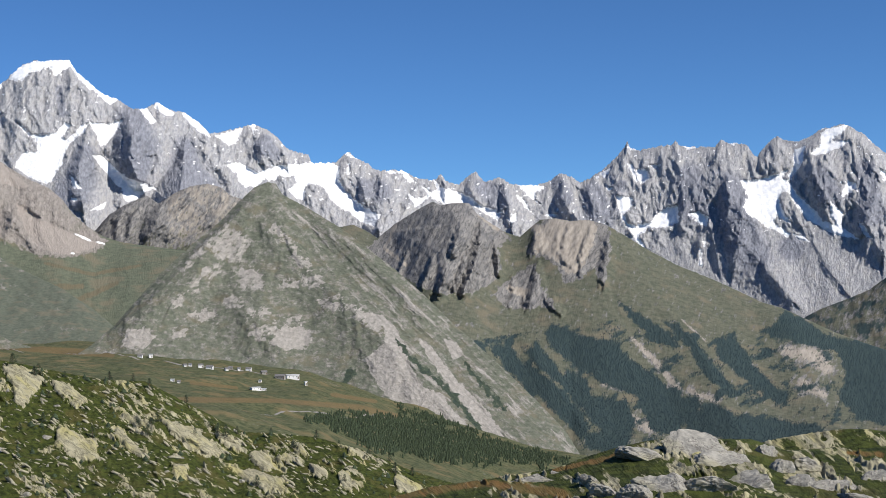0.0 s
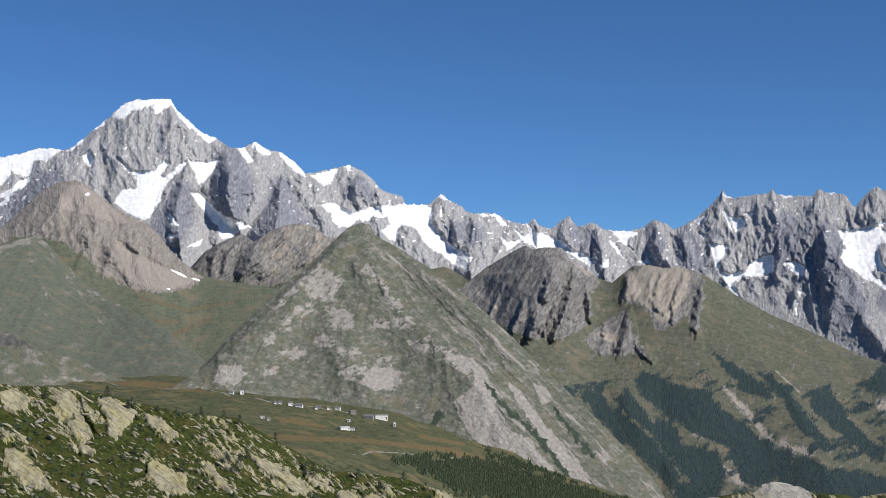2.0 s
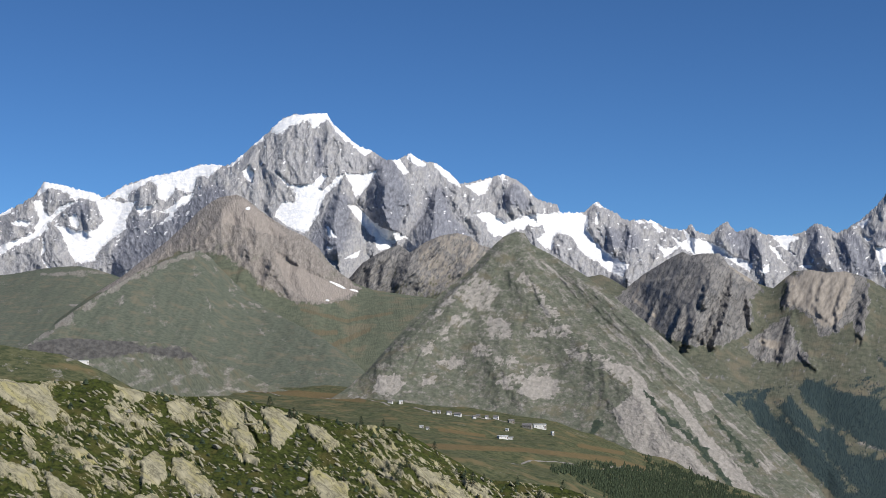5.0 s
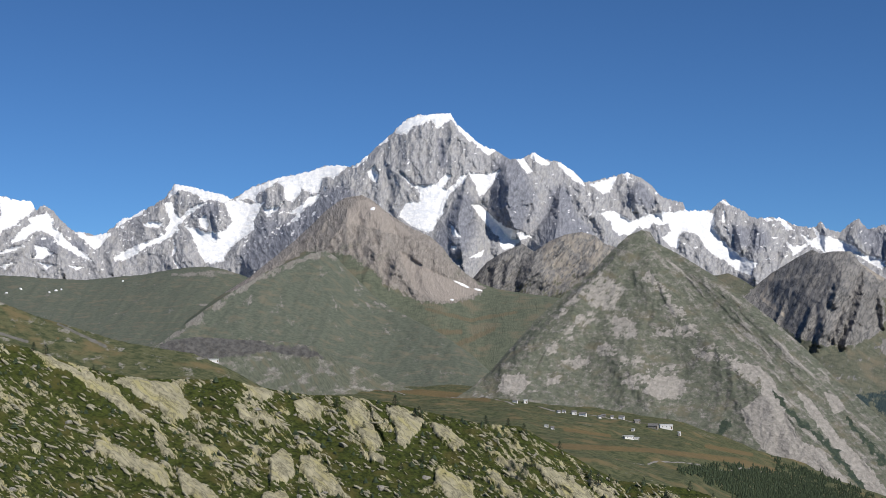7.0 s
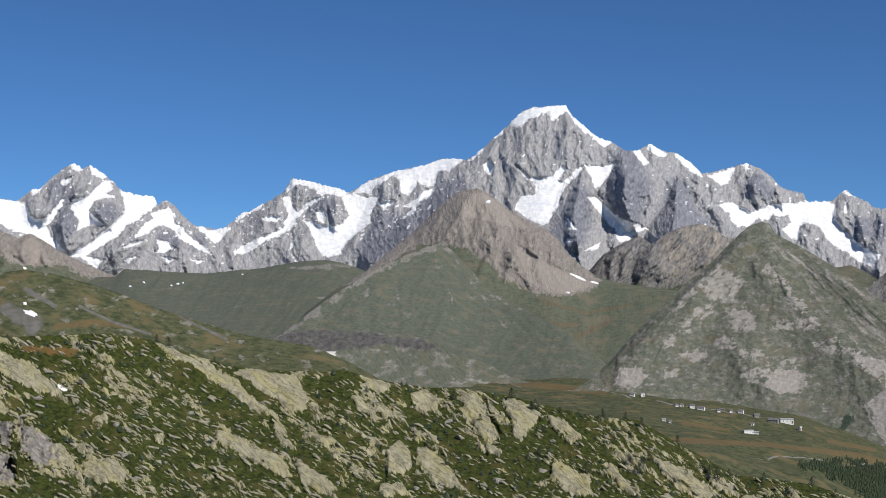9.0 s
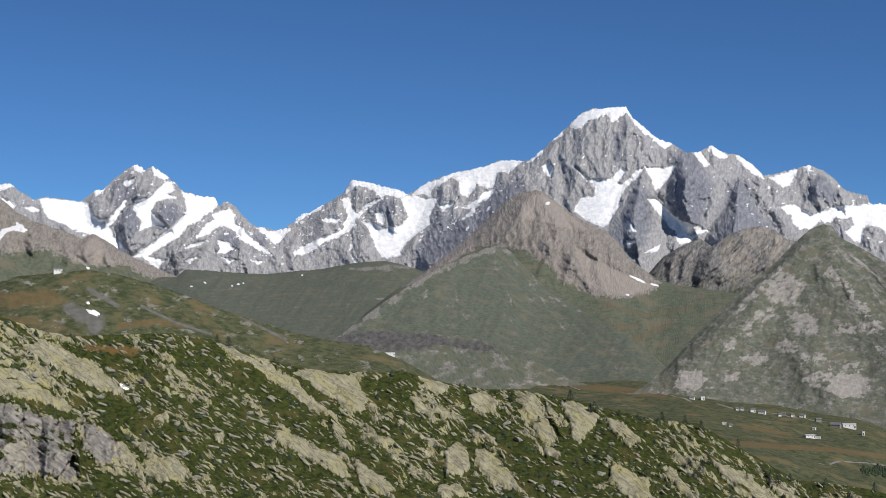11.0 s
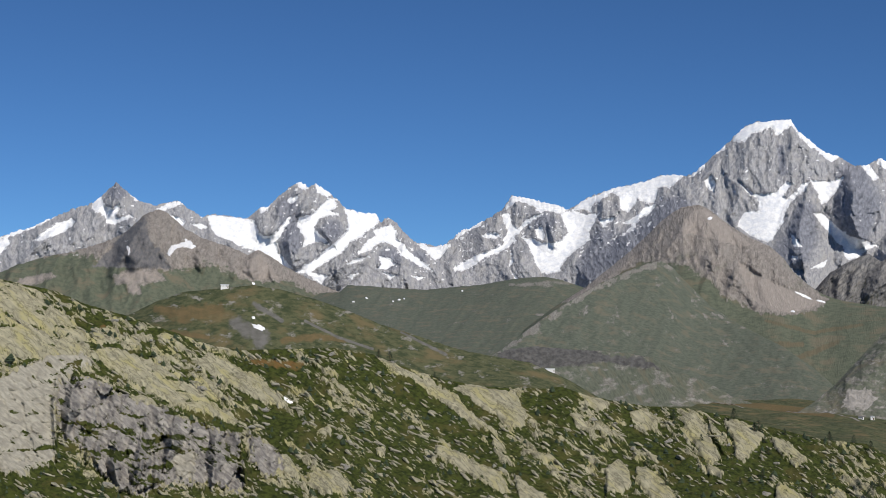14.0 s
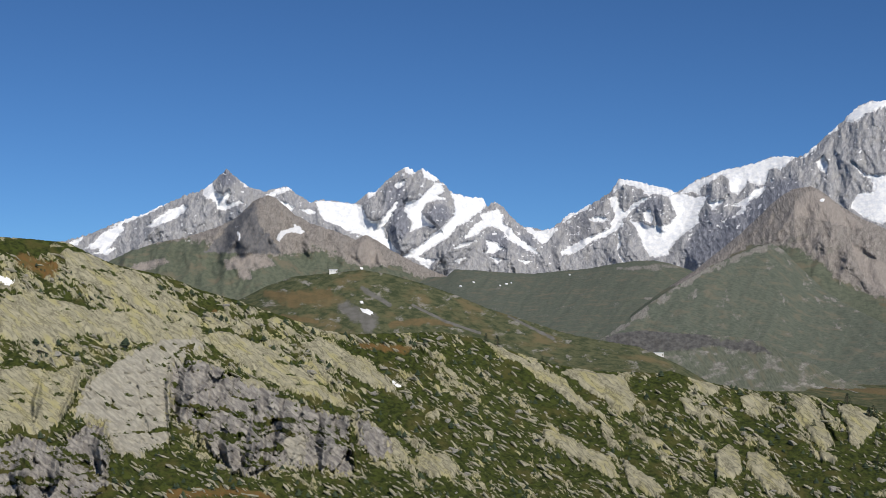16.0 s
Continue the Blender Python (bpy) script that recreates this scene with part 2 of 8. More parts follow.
def ramp_node(nt, fac, lo, hi):
    r = nt.nodes.new("ShaderNodeMapRange")
    r.interpolation_type = "SMOOTHSTEP"
    r.inputs["From Min"].default_value, r.inputs["From Max"].default_value = lo, hi
    nt.links.new(fac, r.inputs["Value"])
    return r.outputs[0]


def mix_node(nt, fac, a, b):
    m = nt.nodes.new("ShaderNodeMix")
    m.data_type = "RGBA"
    for sock, v in ((m.inputs["Factor"], fac), (m.inputs[6], a), (m.inputs[7], b)):
        if isinstance(v, (tuple, list)):
            sock.default_value = (*v, 1.0)
        elif isinstance(v, (int, float)):
            sock.default_value = v
        else:
            nt.links.new(v, sock)
    return m.outputs[2]


def math_node(nt, op, a, b):
    m = nt.nodes.new("ShaderNodeMath")
    m.operation = op
    for sock, v in zip(m.inputs, (a, b)):
        if isinstance(v, (int, float)):
            sock.default_value = v
        else:
            nt.links.new(v, sock)
    return m.outputs[0]


def attribute_node(nt, name):
    a = nt.nodes.new("ShaderNodeAttribute")
    a.attribute_name = name
    return a.outputs["Fac"]


def bump_node(nt, bsdf, height, strength, distance):
    b = nt.nodes.new("ShaderNodeBump")
    b.inputs["Strength"].default_value, b.inputs["Distance"].default_value = strength, distance
    nt.links.new(height, b.inputs["Height"])
    nt.links.new(b.outputs[0], bsdf.inputs["Normal"])


def mat_terrain(name, rocks, greens, grain, bump, veg=True, snow=False, streak=(1, 1, 1), turn=0.0, extra=(), over=(), cracks=0.0, rag=1.5, sharp=False, edge=(0.36, 0.64)):
    """Rock with turf on it where the attribute veg is high, other ground by more attributes, and snow on top of all."""
    m, nt, bsdf = nodes_of(name)
    big = noise_node(nt, grain * 0.13, 4)
    fine = noise_node(nt, grain, 8, 0.62, streak, (0, 0, turn))
    mid = noise_node(nt, grain * 0.35, 6, 0.6, streak, (0, 0, turn))
    col = mix_node(nt, ramp_node(nt, fine, 0.35, 0.65), rocks[0], rocks[1])
    col = mix_node(nt, ramp_node(nt, mid, 0.45, 0.68), col, rocks[2])
    if cracks:
        line = math_node(nt, "ABSOLUTE", math_node(nt, "SUBTRACT", noise_node(nt, grain * 0.7, 5, 0.6, streak, (0, 0, turn)), 0.5), 0.0)
        col = mix_node(nt, math_node(nt, "MULTIPLY", ramp_node(nt, line, 0.034, 0.006), cracks), col, tuple(0.35 * c for c in rocks[0]))
    ragged = math_node(nt, "MULTIPLY", math_node(nt, "SUBTRACT", noise_node(nt, grain * 0.9, 7, 0.72, streak, (0, 0, turn)), 0.5), rag)
    for key, tone, other in extra:
        f = ramp_node(nt, math_node(nt, "ADD", attribute_node(nt, key), ragged), 0.35, 0.65)
        col = mix_node(nt, f, col, mix_node(nt, ramp_node(nt, fine, 0.35, 0.65), tone, other))
    if veg:
        turf = mix_node(nt, ramp_node(nt, noise_node(nt, grain * 0.6, 7, 0.65), 0.36, 0.62), greens[0], greens[1])
        turf = mix_node(nt, ramp_node(nt, big, 0.5, 0.68), turf, greens[2])
        cover = ramp_node(nt, math_node(nt, "ADD", attribute_node(nt, "veg"), ragged), *edge)
        col = mix_node(nt, cover, col, turf)
    for key, tone, other in over:
        f = ramp_node(nt, math_node(nt, "ADD", attribute_node(nt, key), math_node(nt, "MULTIPLY", ragged, 0.5)), 0.2, 0.7)
        col = mix_node(nt, f, col, mix_node(nt, ramp_node(nt, fine, 0.35, 0.65), tone, other))
    if snow:
        f = ramp_node(nt, math_node(nt, "ADD", attribute_node(nt, "snow"), math_node(nt, "MULTIPLY", ragged, 0.5)), 0.0, 0.14)
        white = mix_node(nt, ramp_node(nt, noise_node(nt, grain * 0.8, 6), 0.35, 0.65), (0.86, 0.86, 0.87), (0.76, 0.77, 0.80))
        col = mix_node(nt, f, col, white)
    nt.links.new(col, bsdf.inputs["Base Color"])
    bsdf.inputs["Roughness"].default_value = 0.92
    bsdf.inputs["Specular IOR Level"].default_value = 0.15
    if sharp:
        fine = math_node(nt, "ABSOLUTE", math_node(nt, "SUBTRACT", fine, 0.5), 0.0)
        fine = math_node(nt, "MULTIPLY", math_node(nt, "POWER", fine, 0.7), -3.0)
    if veg and edge[0] < 0.3:
        fine = math_node(nt, "MULTIPLY", fine, math_node(nt, "SUBTRACT", 1.0, math_node(nt, "MULTIPLY", cover, 0.75)))
    bump_node(nt, bsdf, fine, 0.7, bump)
    return m


# The over tones are the granite's blue shade, painted into the colour.
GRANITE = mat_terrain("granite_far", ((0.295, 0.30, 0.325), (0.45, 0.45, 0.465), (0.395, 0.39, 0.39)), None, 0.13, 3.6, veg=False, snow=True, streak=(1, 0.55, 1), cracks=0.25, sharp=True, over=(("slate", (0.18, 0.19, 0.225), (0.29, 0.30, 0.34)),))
SCREE = mat_terrain("brown_scree", ((0.235, 0.212, 0.192), (0.35, 0.318, 0.292), (0.30, 0.275, 0.252)),
                    ((0.084, 0.10, 0.072), (0.124, 0.136, 0.098), (0.15, 0.138, 0.098)), 0.16, 3.2, snow=True, streak=(1, 0.65, 1), sharp=True, extra=(("pale", (0.37, 0.33, 0.298), (0.31, 0.277, 0.25)),), over=(("grey", (0.13, 0.13, 0.14), (0.19, 0.185, 0.185)), ("dry", (0.142, 0.12, 0.08), (0.122, 0.112, 0.075))), cracks=0.35, rag=1.5, edge=(0.12, 0.78))
# The wood tones lean blue: distance haze is put into the colour.
CRAG = mat_terrain("layered_crag", ((0.12, 0.12, 0.125), (0.25, 0.24, 0.23), (0.185, 0.178, 0.17)),
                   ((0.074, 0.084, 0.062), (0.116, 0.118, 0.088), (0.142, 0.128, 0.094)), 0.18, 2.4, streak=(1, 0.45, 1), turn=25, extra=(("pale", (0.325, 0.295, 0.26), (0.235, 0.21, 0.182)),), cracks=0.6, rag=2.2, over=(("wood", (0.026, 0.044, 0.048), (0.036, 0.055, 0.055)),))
PASTURE = mat_terrain("alpine_pasture", ((0.16, 0.155, 0.14), (0.29, 0.28, 0.255), (0.22, 0.205, 0.18)),
                      ((0.076, 0.088, 0.066), (0.122, 0.13, 0.10), (0.13, 0.122, 0.088)), 0.26, 1.0, snow=True, streak=(0.75, 1.0, 1), turn=8, sharp=True, extra=(("pale", (0.345, 0.325, 0.30), (0.245, 0.232, 0.213)),), cracks=0.4, rag=1.7, edge=(0.2, 0.8), over=(("dry", (0.16, 0.115, 0.055), (0.115, 0.09, 0.045)), ("grey", (0.115, 0.112, 0.108), (0.062, 0.061, 0.06)), ("wood", (0.030, 0.045, 0.036), (0.05, 0.065, 0.045))))
FELL = mat_terrain("green_fell", ((0.17, 0.165, 0.15), (0.27, 0.26, 0.235), (0.21, 0.195, 0.175)),
                   ((0.080, 0.096, 0.074), (0.118, 0.130, 0.102), (0.140, 0.134, 0.100)), 0.26, 1.1, snow=True, streak=(1, 0.8, 1), turn=-28, sharp=True, extra=(("pale", (0.27, 0.255, 0.235), (0.20, 0.19, 0.175)),), rag=1.7, edge=(0.2, 0.8))
MEADOW = mat_terrain("valley_meadow", ((0.16, 0.155, 0.13), (0.26, 0.25, 0.22), (0.20, 0.185, 0.15)),
                     ((0.042, 0.054, 0.026), (0.10, 0.104, 0.054), (0.14, 0.115, 0.06)), 0.36, 0.8, snow=True, streak=(0.6, 1.0, 1), cracks=0.0, rag=2.0, over=(("dry", (0.15, 0.11, 0.055), (0.11, 0.09, 0.045)), ("grey", (0.155, 0.15, 0.138), (0.115, 0.112, 0.10))))
SLAB = mat_terrain("lichened_slab", ((0.24, 0.226, 0.158), (0.37, 0.345, 0.238), (0.335, 0.308, 0.15)),
                   ((0.017, 0.025, 0.006), (0.054, 0.066, 0.014), (0.07, 0.066, 0.02)), 1.5, 0.16, snow=True, streak=(0.28, 1, 1), turn=36, cracks=0.6, rag=3.2, sharp=True,
                   extra=(("cliff", (0.33, 0.312, 0.28), (0.155, 0.145, 0.138)), ("face", (0.385, 0.365, 0.30), (0.25, 0.235, 0.195))), over=(("dry", (0.15, 0.085, 0.03), (0.11, 0.085, 0.03)),))


def mat_snow():
    m, nt, bsdf = nodes_of("firn_snow")
    f = noise_node(nt, 0.06, 7, 0.6)
    col = mix_node(nt, ramp_node(nt, f, 0.35, 0.62), (0.70, 0.72, 0.76), (0.88, 0.88, 0.88))
    nt.links.new(col, bsdf.inputs["Base Color"])
    bsdf.inputs["Roughness"].default_value = 0.7
    bump_node(nt, bsdf, noise_node(nt, 0.09, 6), 0.5, 4.0)
    return m


SNOW = mat_snow()


def put(name, mesh, material, label, category, kind="", group=""):
    mesh.materials.append(material)
    return tagged(new(name, mesh), label, category, group, kind)


# ---- plan: crests (degrees left, degrees up), bands (degrees left, degrees up, degrees wide) ----
JORASSES = ((-20.76, 3.52), (-18.77, 4.25), (-17.76, 4.69), (-17.31, 4.92), (-16.84, 5.31), (-16.54, 5.69), (-15.99, 6.02), (-15.72, 6.1), (-15.29, 5.99), (-14.91, 5.95), (-14.43, 5.64), (-14, 5.51), (-13.53, 5.59), (-13.3, 5.76), (-13.1, 5.66), (-12.71, 5.3), (-12.48, 5), (-12.29, 5.14), (-12.1, 5.48), (-11.63, 5.56), (-11.3, 5.6), (-11.09, 5.7), (-10.86, 5.42), (-10.31, 5.48), (-9.92, 5.47), (-9.48, 5.58), (-9.33, 5.76), (-9.19, 5.61), (-8.55, 5.5), (-7.88, 5.41), (-7.52, 5.53), (-7.44, 5.83), (-7.32, 5.54), (-6.86, 5.04), (-6.41, 4.65), (-5.84, 4.33), (-5.5, 4.2))
AIGUILLES = ((-5.5, 4.2), (-5.34, 4.34), (-5.05, 4.49), (-4.72, 4.61), (-4.44, 4.37), (-4.15, 4.22), (-3.69, 4.14), (-3.13, 4.15), (-2.68, 4.25), (-2.34, 4.49), (-2, 4.4), (-1.66, 4.34), (-1.38, 4.78), (-0.98, 4.49), (-0.68, 4.23), (-0.19, 4.37), (0.03, 4.69), (0.26, 4.43), (0.94, 4.51), (1.5, 4.83), (1.84, 4.86), (2.41, 4.85), (2.7, 4.92), (2.97, 5.15), (3.42, 5.34), (3.71, 5.63), (3.98, 5.48), (4.21, 5.21), (4.78, 5.18), (5.2, 5.18), (5.31, 5.52), (5.67, 5.59), (6.23, 5.82), (6.56, 6.27), (6.87, 6.48))
MONT_BLANC = ((6.87, 6.48), (7.05, 6.55), (7.49, 6.76), (7.94, 6.63), (8.5, 6.5), (9.18, 6.38), (9.63, 6.81), (10.19, 7.22), (10.75, 7.3), (11.2, 7.6), (11.77, 7.33), (12.23, 7.36), (12.8, 7.72), (13.36, 7.91), (13.93, 8.43), (14.27, 8.72), (14.57, 9.19), (15.18, 9.15), (15.87, 9.11), (16.33, 8.97), (16.67, 8.66), (17.01, 8.32), (17.69, 7.69), (18.15, 7.3), (18.4, 7.13))
DOME = ((18.4, 7.13), (18.6, 7.03), (18.94, 7.09), (19.62, 7.07), (20.18, 6.86), (20.86, 6.7), (21.53, 6.58), (21.98, 6.39), (22.54, 6.21), (22.98, 5.89), (23.32, 5.73), (23.65, 5.88), (24.43, 6.07), (25.31, 6.26), (25.58, 6.27), (25.75, 5.98), (25.97, 5.71), (26.4, 5.44), (27.05, 5.07), (27.59, 4.84), (27.91, 4.55), (28.34, 4.26), (28.76, 4.23), (28.8, 4.28))
GLACIER_PEAK = ((28.8, 4.28), (29.05, 4.34), (29.39, 4.36), (29.85, 4.75), (30.19, 5.17), (30.53, 5.37), (30.83, 5.17), (30.99, 5.48), (31.56, 5.52), (32.24, 5.7), (32.47, 5.97), (33.05, 6.41), (33.46, 6.65), (33.73, 6.52), (34.07, 6.74), (34.52, 6.44), (34.97, 6.05), (35.31, 5.7), (35.65, 5.65), (35.87, 5.42), (36.21, 5.19), (36.77, 5.27), (36.95, 5.28))
LEFT_PEAK = ((36.95, 5.28), (37.45, 5.33), (37.9, 5.25), (38.36, 5.47), (38.81, 5.79), (39.04, 5.83), (39.71, 5.62), (40.27, 5.74), (40.61, 5.93), (40.95, 6.21), (41.24, 6.5), (41.5, 6.24), (41.94, 5.78), (42.37, 5.53), (42.81, 5.43), (43.46, 5.1), (44.33, 4.67), (45.19, 4.36), (45.83, 4.08), (46.68, 3.7), (47.73, 3.37), (48.99, 3.16), (51.04, 2.88))
BROWN = ((8.66, 1.4), (10.23, 1.79), (11.58, 1.98), (12.71, 2.16), (13.39, 2.39), (13.95, 2.78), (14.52, 3.3), (14.86, 3.8), (15.42, 4.3), (16.1, 4.59), (16.78, 5.02), (17.24, 5.34), (17.8, 5.79), (18.14, 5.93), (18.78, 5.83), (19.16, 5.61), (19.61, 5.27), (20.06, 4.81), (20.85, 4.07), (21.74, 3.34), (22.63, 2.62), (23.95, 1.77), (25.04, 0.92), (26.56, -0.23), (28.26, -1.76))
STRATA = ((6.64, 3.29), (7.75, 3.75), (8.42, 3.94), (8.79, 4.28), (9.31, 4.42), (9.99, 4.32), (10.55, 4.09), (11.23, 3.65), (11.68, 3.97), (12.48, 3.63), (13.11, 3.25), (13.66, 2.62), (14.18, 1.99), (14.75, 1.09))
GREEN = ((-6.01, -7.57), (-5.36, -6.69), (-4.72, -5.62), (-3.62, -4.44), (-2.52, -3.35), (-1.41, -2.28), (-0.3, -1.28), (0.81, -0.13), (1.92, 0.88), (3.03, 1.77), (4.14, 2.64), (5.48, 3.48), (6.37, 3.96), (6.62, 4.41), (6.96, 4.46), (7.47, 4.27), (8.08, 3.71), (8.87, 2.91), (10, 1.97), (11.14, 0.96), (12.16, -0.16), (12.95, -1.06), (13.86, -1.84), (14.98, -2.51))
CRAGS = ((-19.76, -3.45), (-17.1, -2.59), (-15.29, -1.92), (-14.04, -1.3), (-13.3, -0.93), (-12.55, -0.7), (-11.48, -0.15), (-10.41, 0.36), (-9.32, 0.83), (-8.23, 1.42), (-7.35, 2), (-6.8, 2.35), (-6.36, 2.56), (-5.8, 2.73), (-5.13, 2.68), (-4.57, 2.81), (-3.89, 2.76), (-3.55, 2.49), (-3.09, 2.1), (-2.52, 2.29), (-1.97, 2.66), (-1.41, 3.04), (-1.08, 3.5), (-0.4, 3.51), (0.06, 3.43), (0.39, 3.59), (0.97, 3.29), (1.88, 2.74), (2.62, 2.16), (3.02, 2.44), (3.58, 2.72), (4.14, 2.64), (5.04, 2.7))
FAR_RIGHT = ((-20.7, 1.62), (-18.68, 1.04), (-17.18, 0.17), (-16.59, -0.25), (-15.74, -0.62), (-14.68, -1), (-13.82, -1.47), (-13.17, -1.9))
GREEN_SHELF = ((22.18, 2.44), (22.85, 2.71), (23.52, 2.93), (24.18, 3.06), (25.06, 3.01), (25.72, 2.92), (26.81, 2.71), (27.89, 2.61), (28.95, 2.49), (30.02, 2.53), (31.07, 2.6), (32.11, 2.64), (32.43, 2.35), (33.56, 2.29), (34.69, 1.98), (36.26, 1.17), (37.6, 0.25))
LEFT_LOW = ((31.75, 2.13), (33.11, 2.61), (34.03, 3.05), (34.71, 3.4), (35.17, 3.72), (35.67, 3.98), (36.07, 3.77), (36.76, 4.05), (37.66, 4.31), (38.57, 4.74), (39.25, 5.36), (39.66, 5.48), (40.15, 5.25), (40.8, 4.58), (41.68, 4.12), (42.78, 3.76), (43.87, 3.51), (44.94, 3.15), (46.01, 2.58), (47.69, 1.88), (49.77, 1.41))
HUT_HILL = ((20.61, -2.87), (21.91, -1.79), (23.23, -1.04), (24.77, -0.37), (26.33, -0.12), (27.67, 0.14), (29.03, 0.57), (30.84, 1.12), (32.2, 1.67), (33.56, 2.11), (34.7, 2.41), (35.83, 2.58), (37.18, 2.42), (38.53, 2.27), (39.64, 1.85), (40.52, 1.38), (42.27, 0.65), (44.43, -0.27))
MORAINE = ((13.19, -4.08), (14.54, -2.85), (15.43, -2.06), (16.79, -1.61), (18.14, -0.93), (19.04, -0.71), (19.93, -0.14), (21.28, 0.09), (23.06, 0.16), (24.6, 0.27), (25.69, 0.14), (26.34, -0.12), (27.84, -0.67), (28.91, -1.1), (30.36, -2.38), (31.18, -3.23))
SLOPE = ((-3.74, -9.3), (-2.41, -8.42), (-0.85, -7.78), (0.27, -7.49), (1.62, -7.02), (3.18, -6.32), (4.3, -5.96), (5.19, -5.71), (6.52, -5.51), (8.08, -5.4), (11.84, -3.3), (13.41, -3.19), (14.99, -2.85), (16.79, -2.39), (18.58, -2.1), (20.15, -2.04), (22.38, -1.69), (23.49, -1.31), (24.15, -1.39), (26.55, -1.35), (28.12, -1.1), (29.92, -0.56), (31.05, -0.12), (32.63, 0.13), (34.44, 0.06), (36.24, -0), (37.37, 0.14), (38.95, 0.69), (40.74, 1.29), (42.29, 1.71), (43.4, 2.18), (45.58, 2.63), (46.45, 3.01), (47.31, 3.42), (48.58, 3.52), (49.83, 3.57), (51.06, 3.64))
KNOLL = ((-20.48, -6.27), (-18.68, -6.2), (-17, -6.23), (-15.8, -6.39), (-15.17, -6.29), (-14.11, -6.38), (-13.26, -6.41), (-11.98, -6), (-10.47, -5.98), (-9.37, -5.92), (-8.05, -6.04), (-6.94, -6.26), (-5.59, -6.64), (-4.24, -7.12), (-2.43, -7.36), (-1.3, -7.52), (0.73, -7.75), (2.31, -8.15), (4.35, -8.82), (6.59, -9.72))
KNOLL_BACK = ((-20.48, -6.17), (-18.69, -5.78), (-17.02, -5.69), (-16.44, -5.59), (-15.4, -5.6), (-14.34, -5.74), (-13.06, -5.96), (-12.2, -6.16), (-11.32, -6.48))
WOODLINE = ((-20.56, -3.24), (-17.1, -2.59), (-14.66, -1.81), (-13.4, -1.24), (-11.87, -2.1), (-10.35, -1.86), (-8.83, -1.17), (-7.06, -1.03), (-5.04, -1.33), (-3.69, -1.42), (-1.42, -1.71), (0.16, -1.91))
ROAD = ((19.93, -1.69), (19.03, -1.74), (17.01, -1.9), (14.53, -2.16), (12.28, -2.34), (10.94, -2.56), (10.04, -2.76), (7.82, -3.02), (6.23, -3.23))
TRACK = ((8.06, -4.58), (6.51, -4.69), (5.17, -4.73), (3.38, -4.89), (2.03, -5.06))
RIBS_MONT_BLANC = (((12.23, 7.29, 1.36), (12.12, 6.27, 2.04), (12.24, 4.92, 1.36)), ((8.08, 4.09, 1.13), (9.08, 5.34, 1.36), (9.97, 6.25, 1.13)), ((13.83, 6.29, 1.13), (14.17, 5.38, 1.36), (14.51, 4.03, 1.36)), ((12.92, 5.94, 0.68), (13.49, 5.83, 0.68)), ((18.15, 7.19, 1.36), (19.05, 5.83, 1.58), (19.95, 4.7, 1.58)), ((7.49, 6.67, 1.13), (7.28, 5.99, 1.13), (7.06, 5.54, 0.91)))
RIBS_JORASSES = (((-9.33, 5.7, 1.13), (-9.63, 4.39, 1.58), (-9.92, 3.05, 1.58), (-9.45, 1.72, 0.91)), ((-11.08, 5.63, 1.13), (-11.27, 4.34, 1.81), (-11.34, 2.78, 2.04), (-11.74, 1.22, 1.81)), ((-13.32, 5.69, 0.91), (-13.12, 4.71, 1.13)), ((-15.99, 5.98, 1.13), (-16.3, 4.58, 1.58), (-16.68, 3.05, 1.58), (-16.84, 1.31, 1.36)), ((-14.43, 5.53, 0.91), (-14.61, 4.21, 1.36), (-15.21, 3.1, 1.36)), ((-13.63, 3.59, 0.68), (-13.71, 2.71, 0.68)), ((-7.44, 5.69, 0.91), (-7.18, 4.25, 1.36), (-7.25, 2.45, 0.91)), ((-11.33, 2.34, 1.58), (-12.59, 0.76, 2.04), (-13.62, -0.81, 1.36)))
RIBS_AIGUILLES = (((3.71, 5.57, 0.91), (3.43, 4.71, 1.13), (2.99, 3.8, 0.91)), ((-1.37, 4.71, 0.91), (-1.54, 3.94, 0.91)), ((-2.34, 4.42, 0.91), (-2.44, 3.69, 1.13), (-2.42, 2.56, 0.91)), ((-4.72, 4.59, 0.91), (-4.92, 3.63, 1.36), (-5.35, 2.72, 1.13)), ((2.64, 4.88, 0.91), (2.31, 4.24, 1.13), (1.88, 3.1, 0.91)), ((0.03, 4.6, 0.68), (-0.18, 4.08, 0.68)), ((7.11, 6.65, 1.36), (6.79, 5.87, 1.36), (6.35, 5.19, 0.91)), ((-5.83, 4.06, 1.13), (-6.04, 3.16, 1.36)), ((8.79, 5.88, 1.13), (9.67, 6.33, 1.13)), ((5.02, 4.28, 0.68), (5.14, 3.83, 0.68)))
RIBS_DOME = (((25.49, 6.25, 0.91), (25.09, 5.55, 0.91), (24.2, 5.56, 1.13), (23.97, 4.67, 1.13)), ((25.97, 5.71, 0.91), (26.61, 4.64, 1.13), (27.03, 3.53, 1.13)), ((21.98, 6.35, 0.91), (21.75, 5.59, 1.13), (21.97, 4.69, 1.36), (22.41, 3.56, 1.36)), ((21.31, 6.04, 0.91), (21.52, 4.69, 1.36)), ((25.07, 4.21, 0.91), (25.29, 3.32, 1.13)), ((20.4, 5.6, 1.13), (21.3, 4.02, 1.36)), ((23.65, 5.84, 0.68), (23.87, 5.12, 0.91)), ((28.12, 4.17, 0.68), (27.46, 3.08, 0.91)))
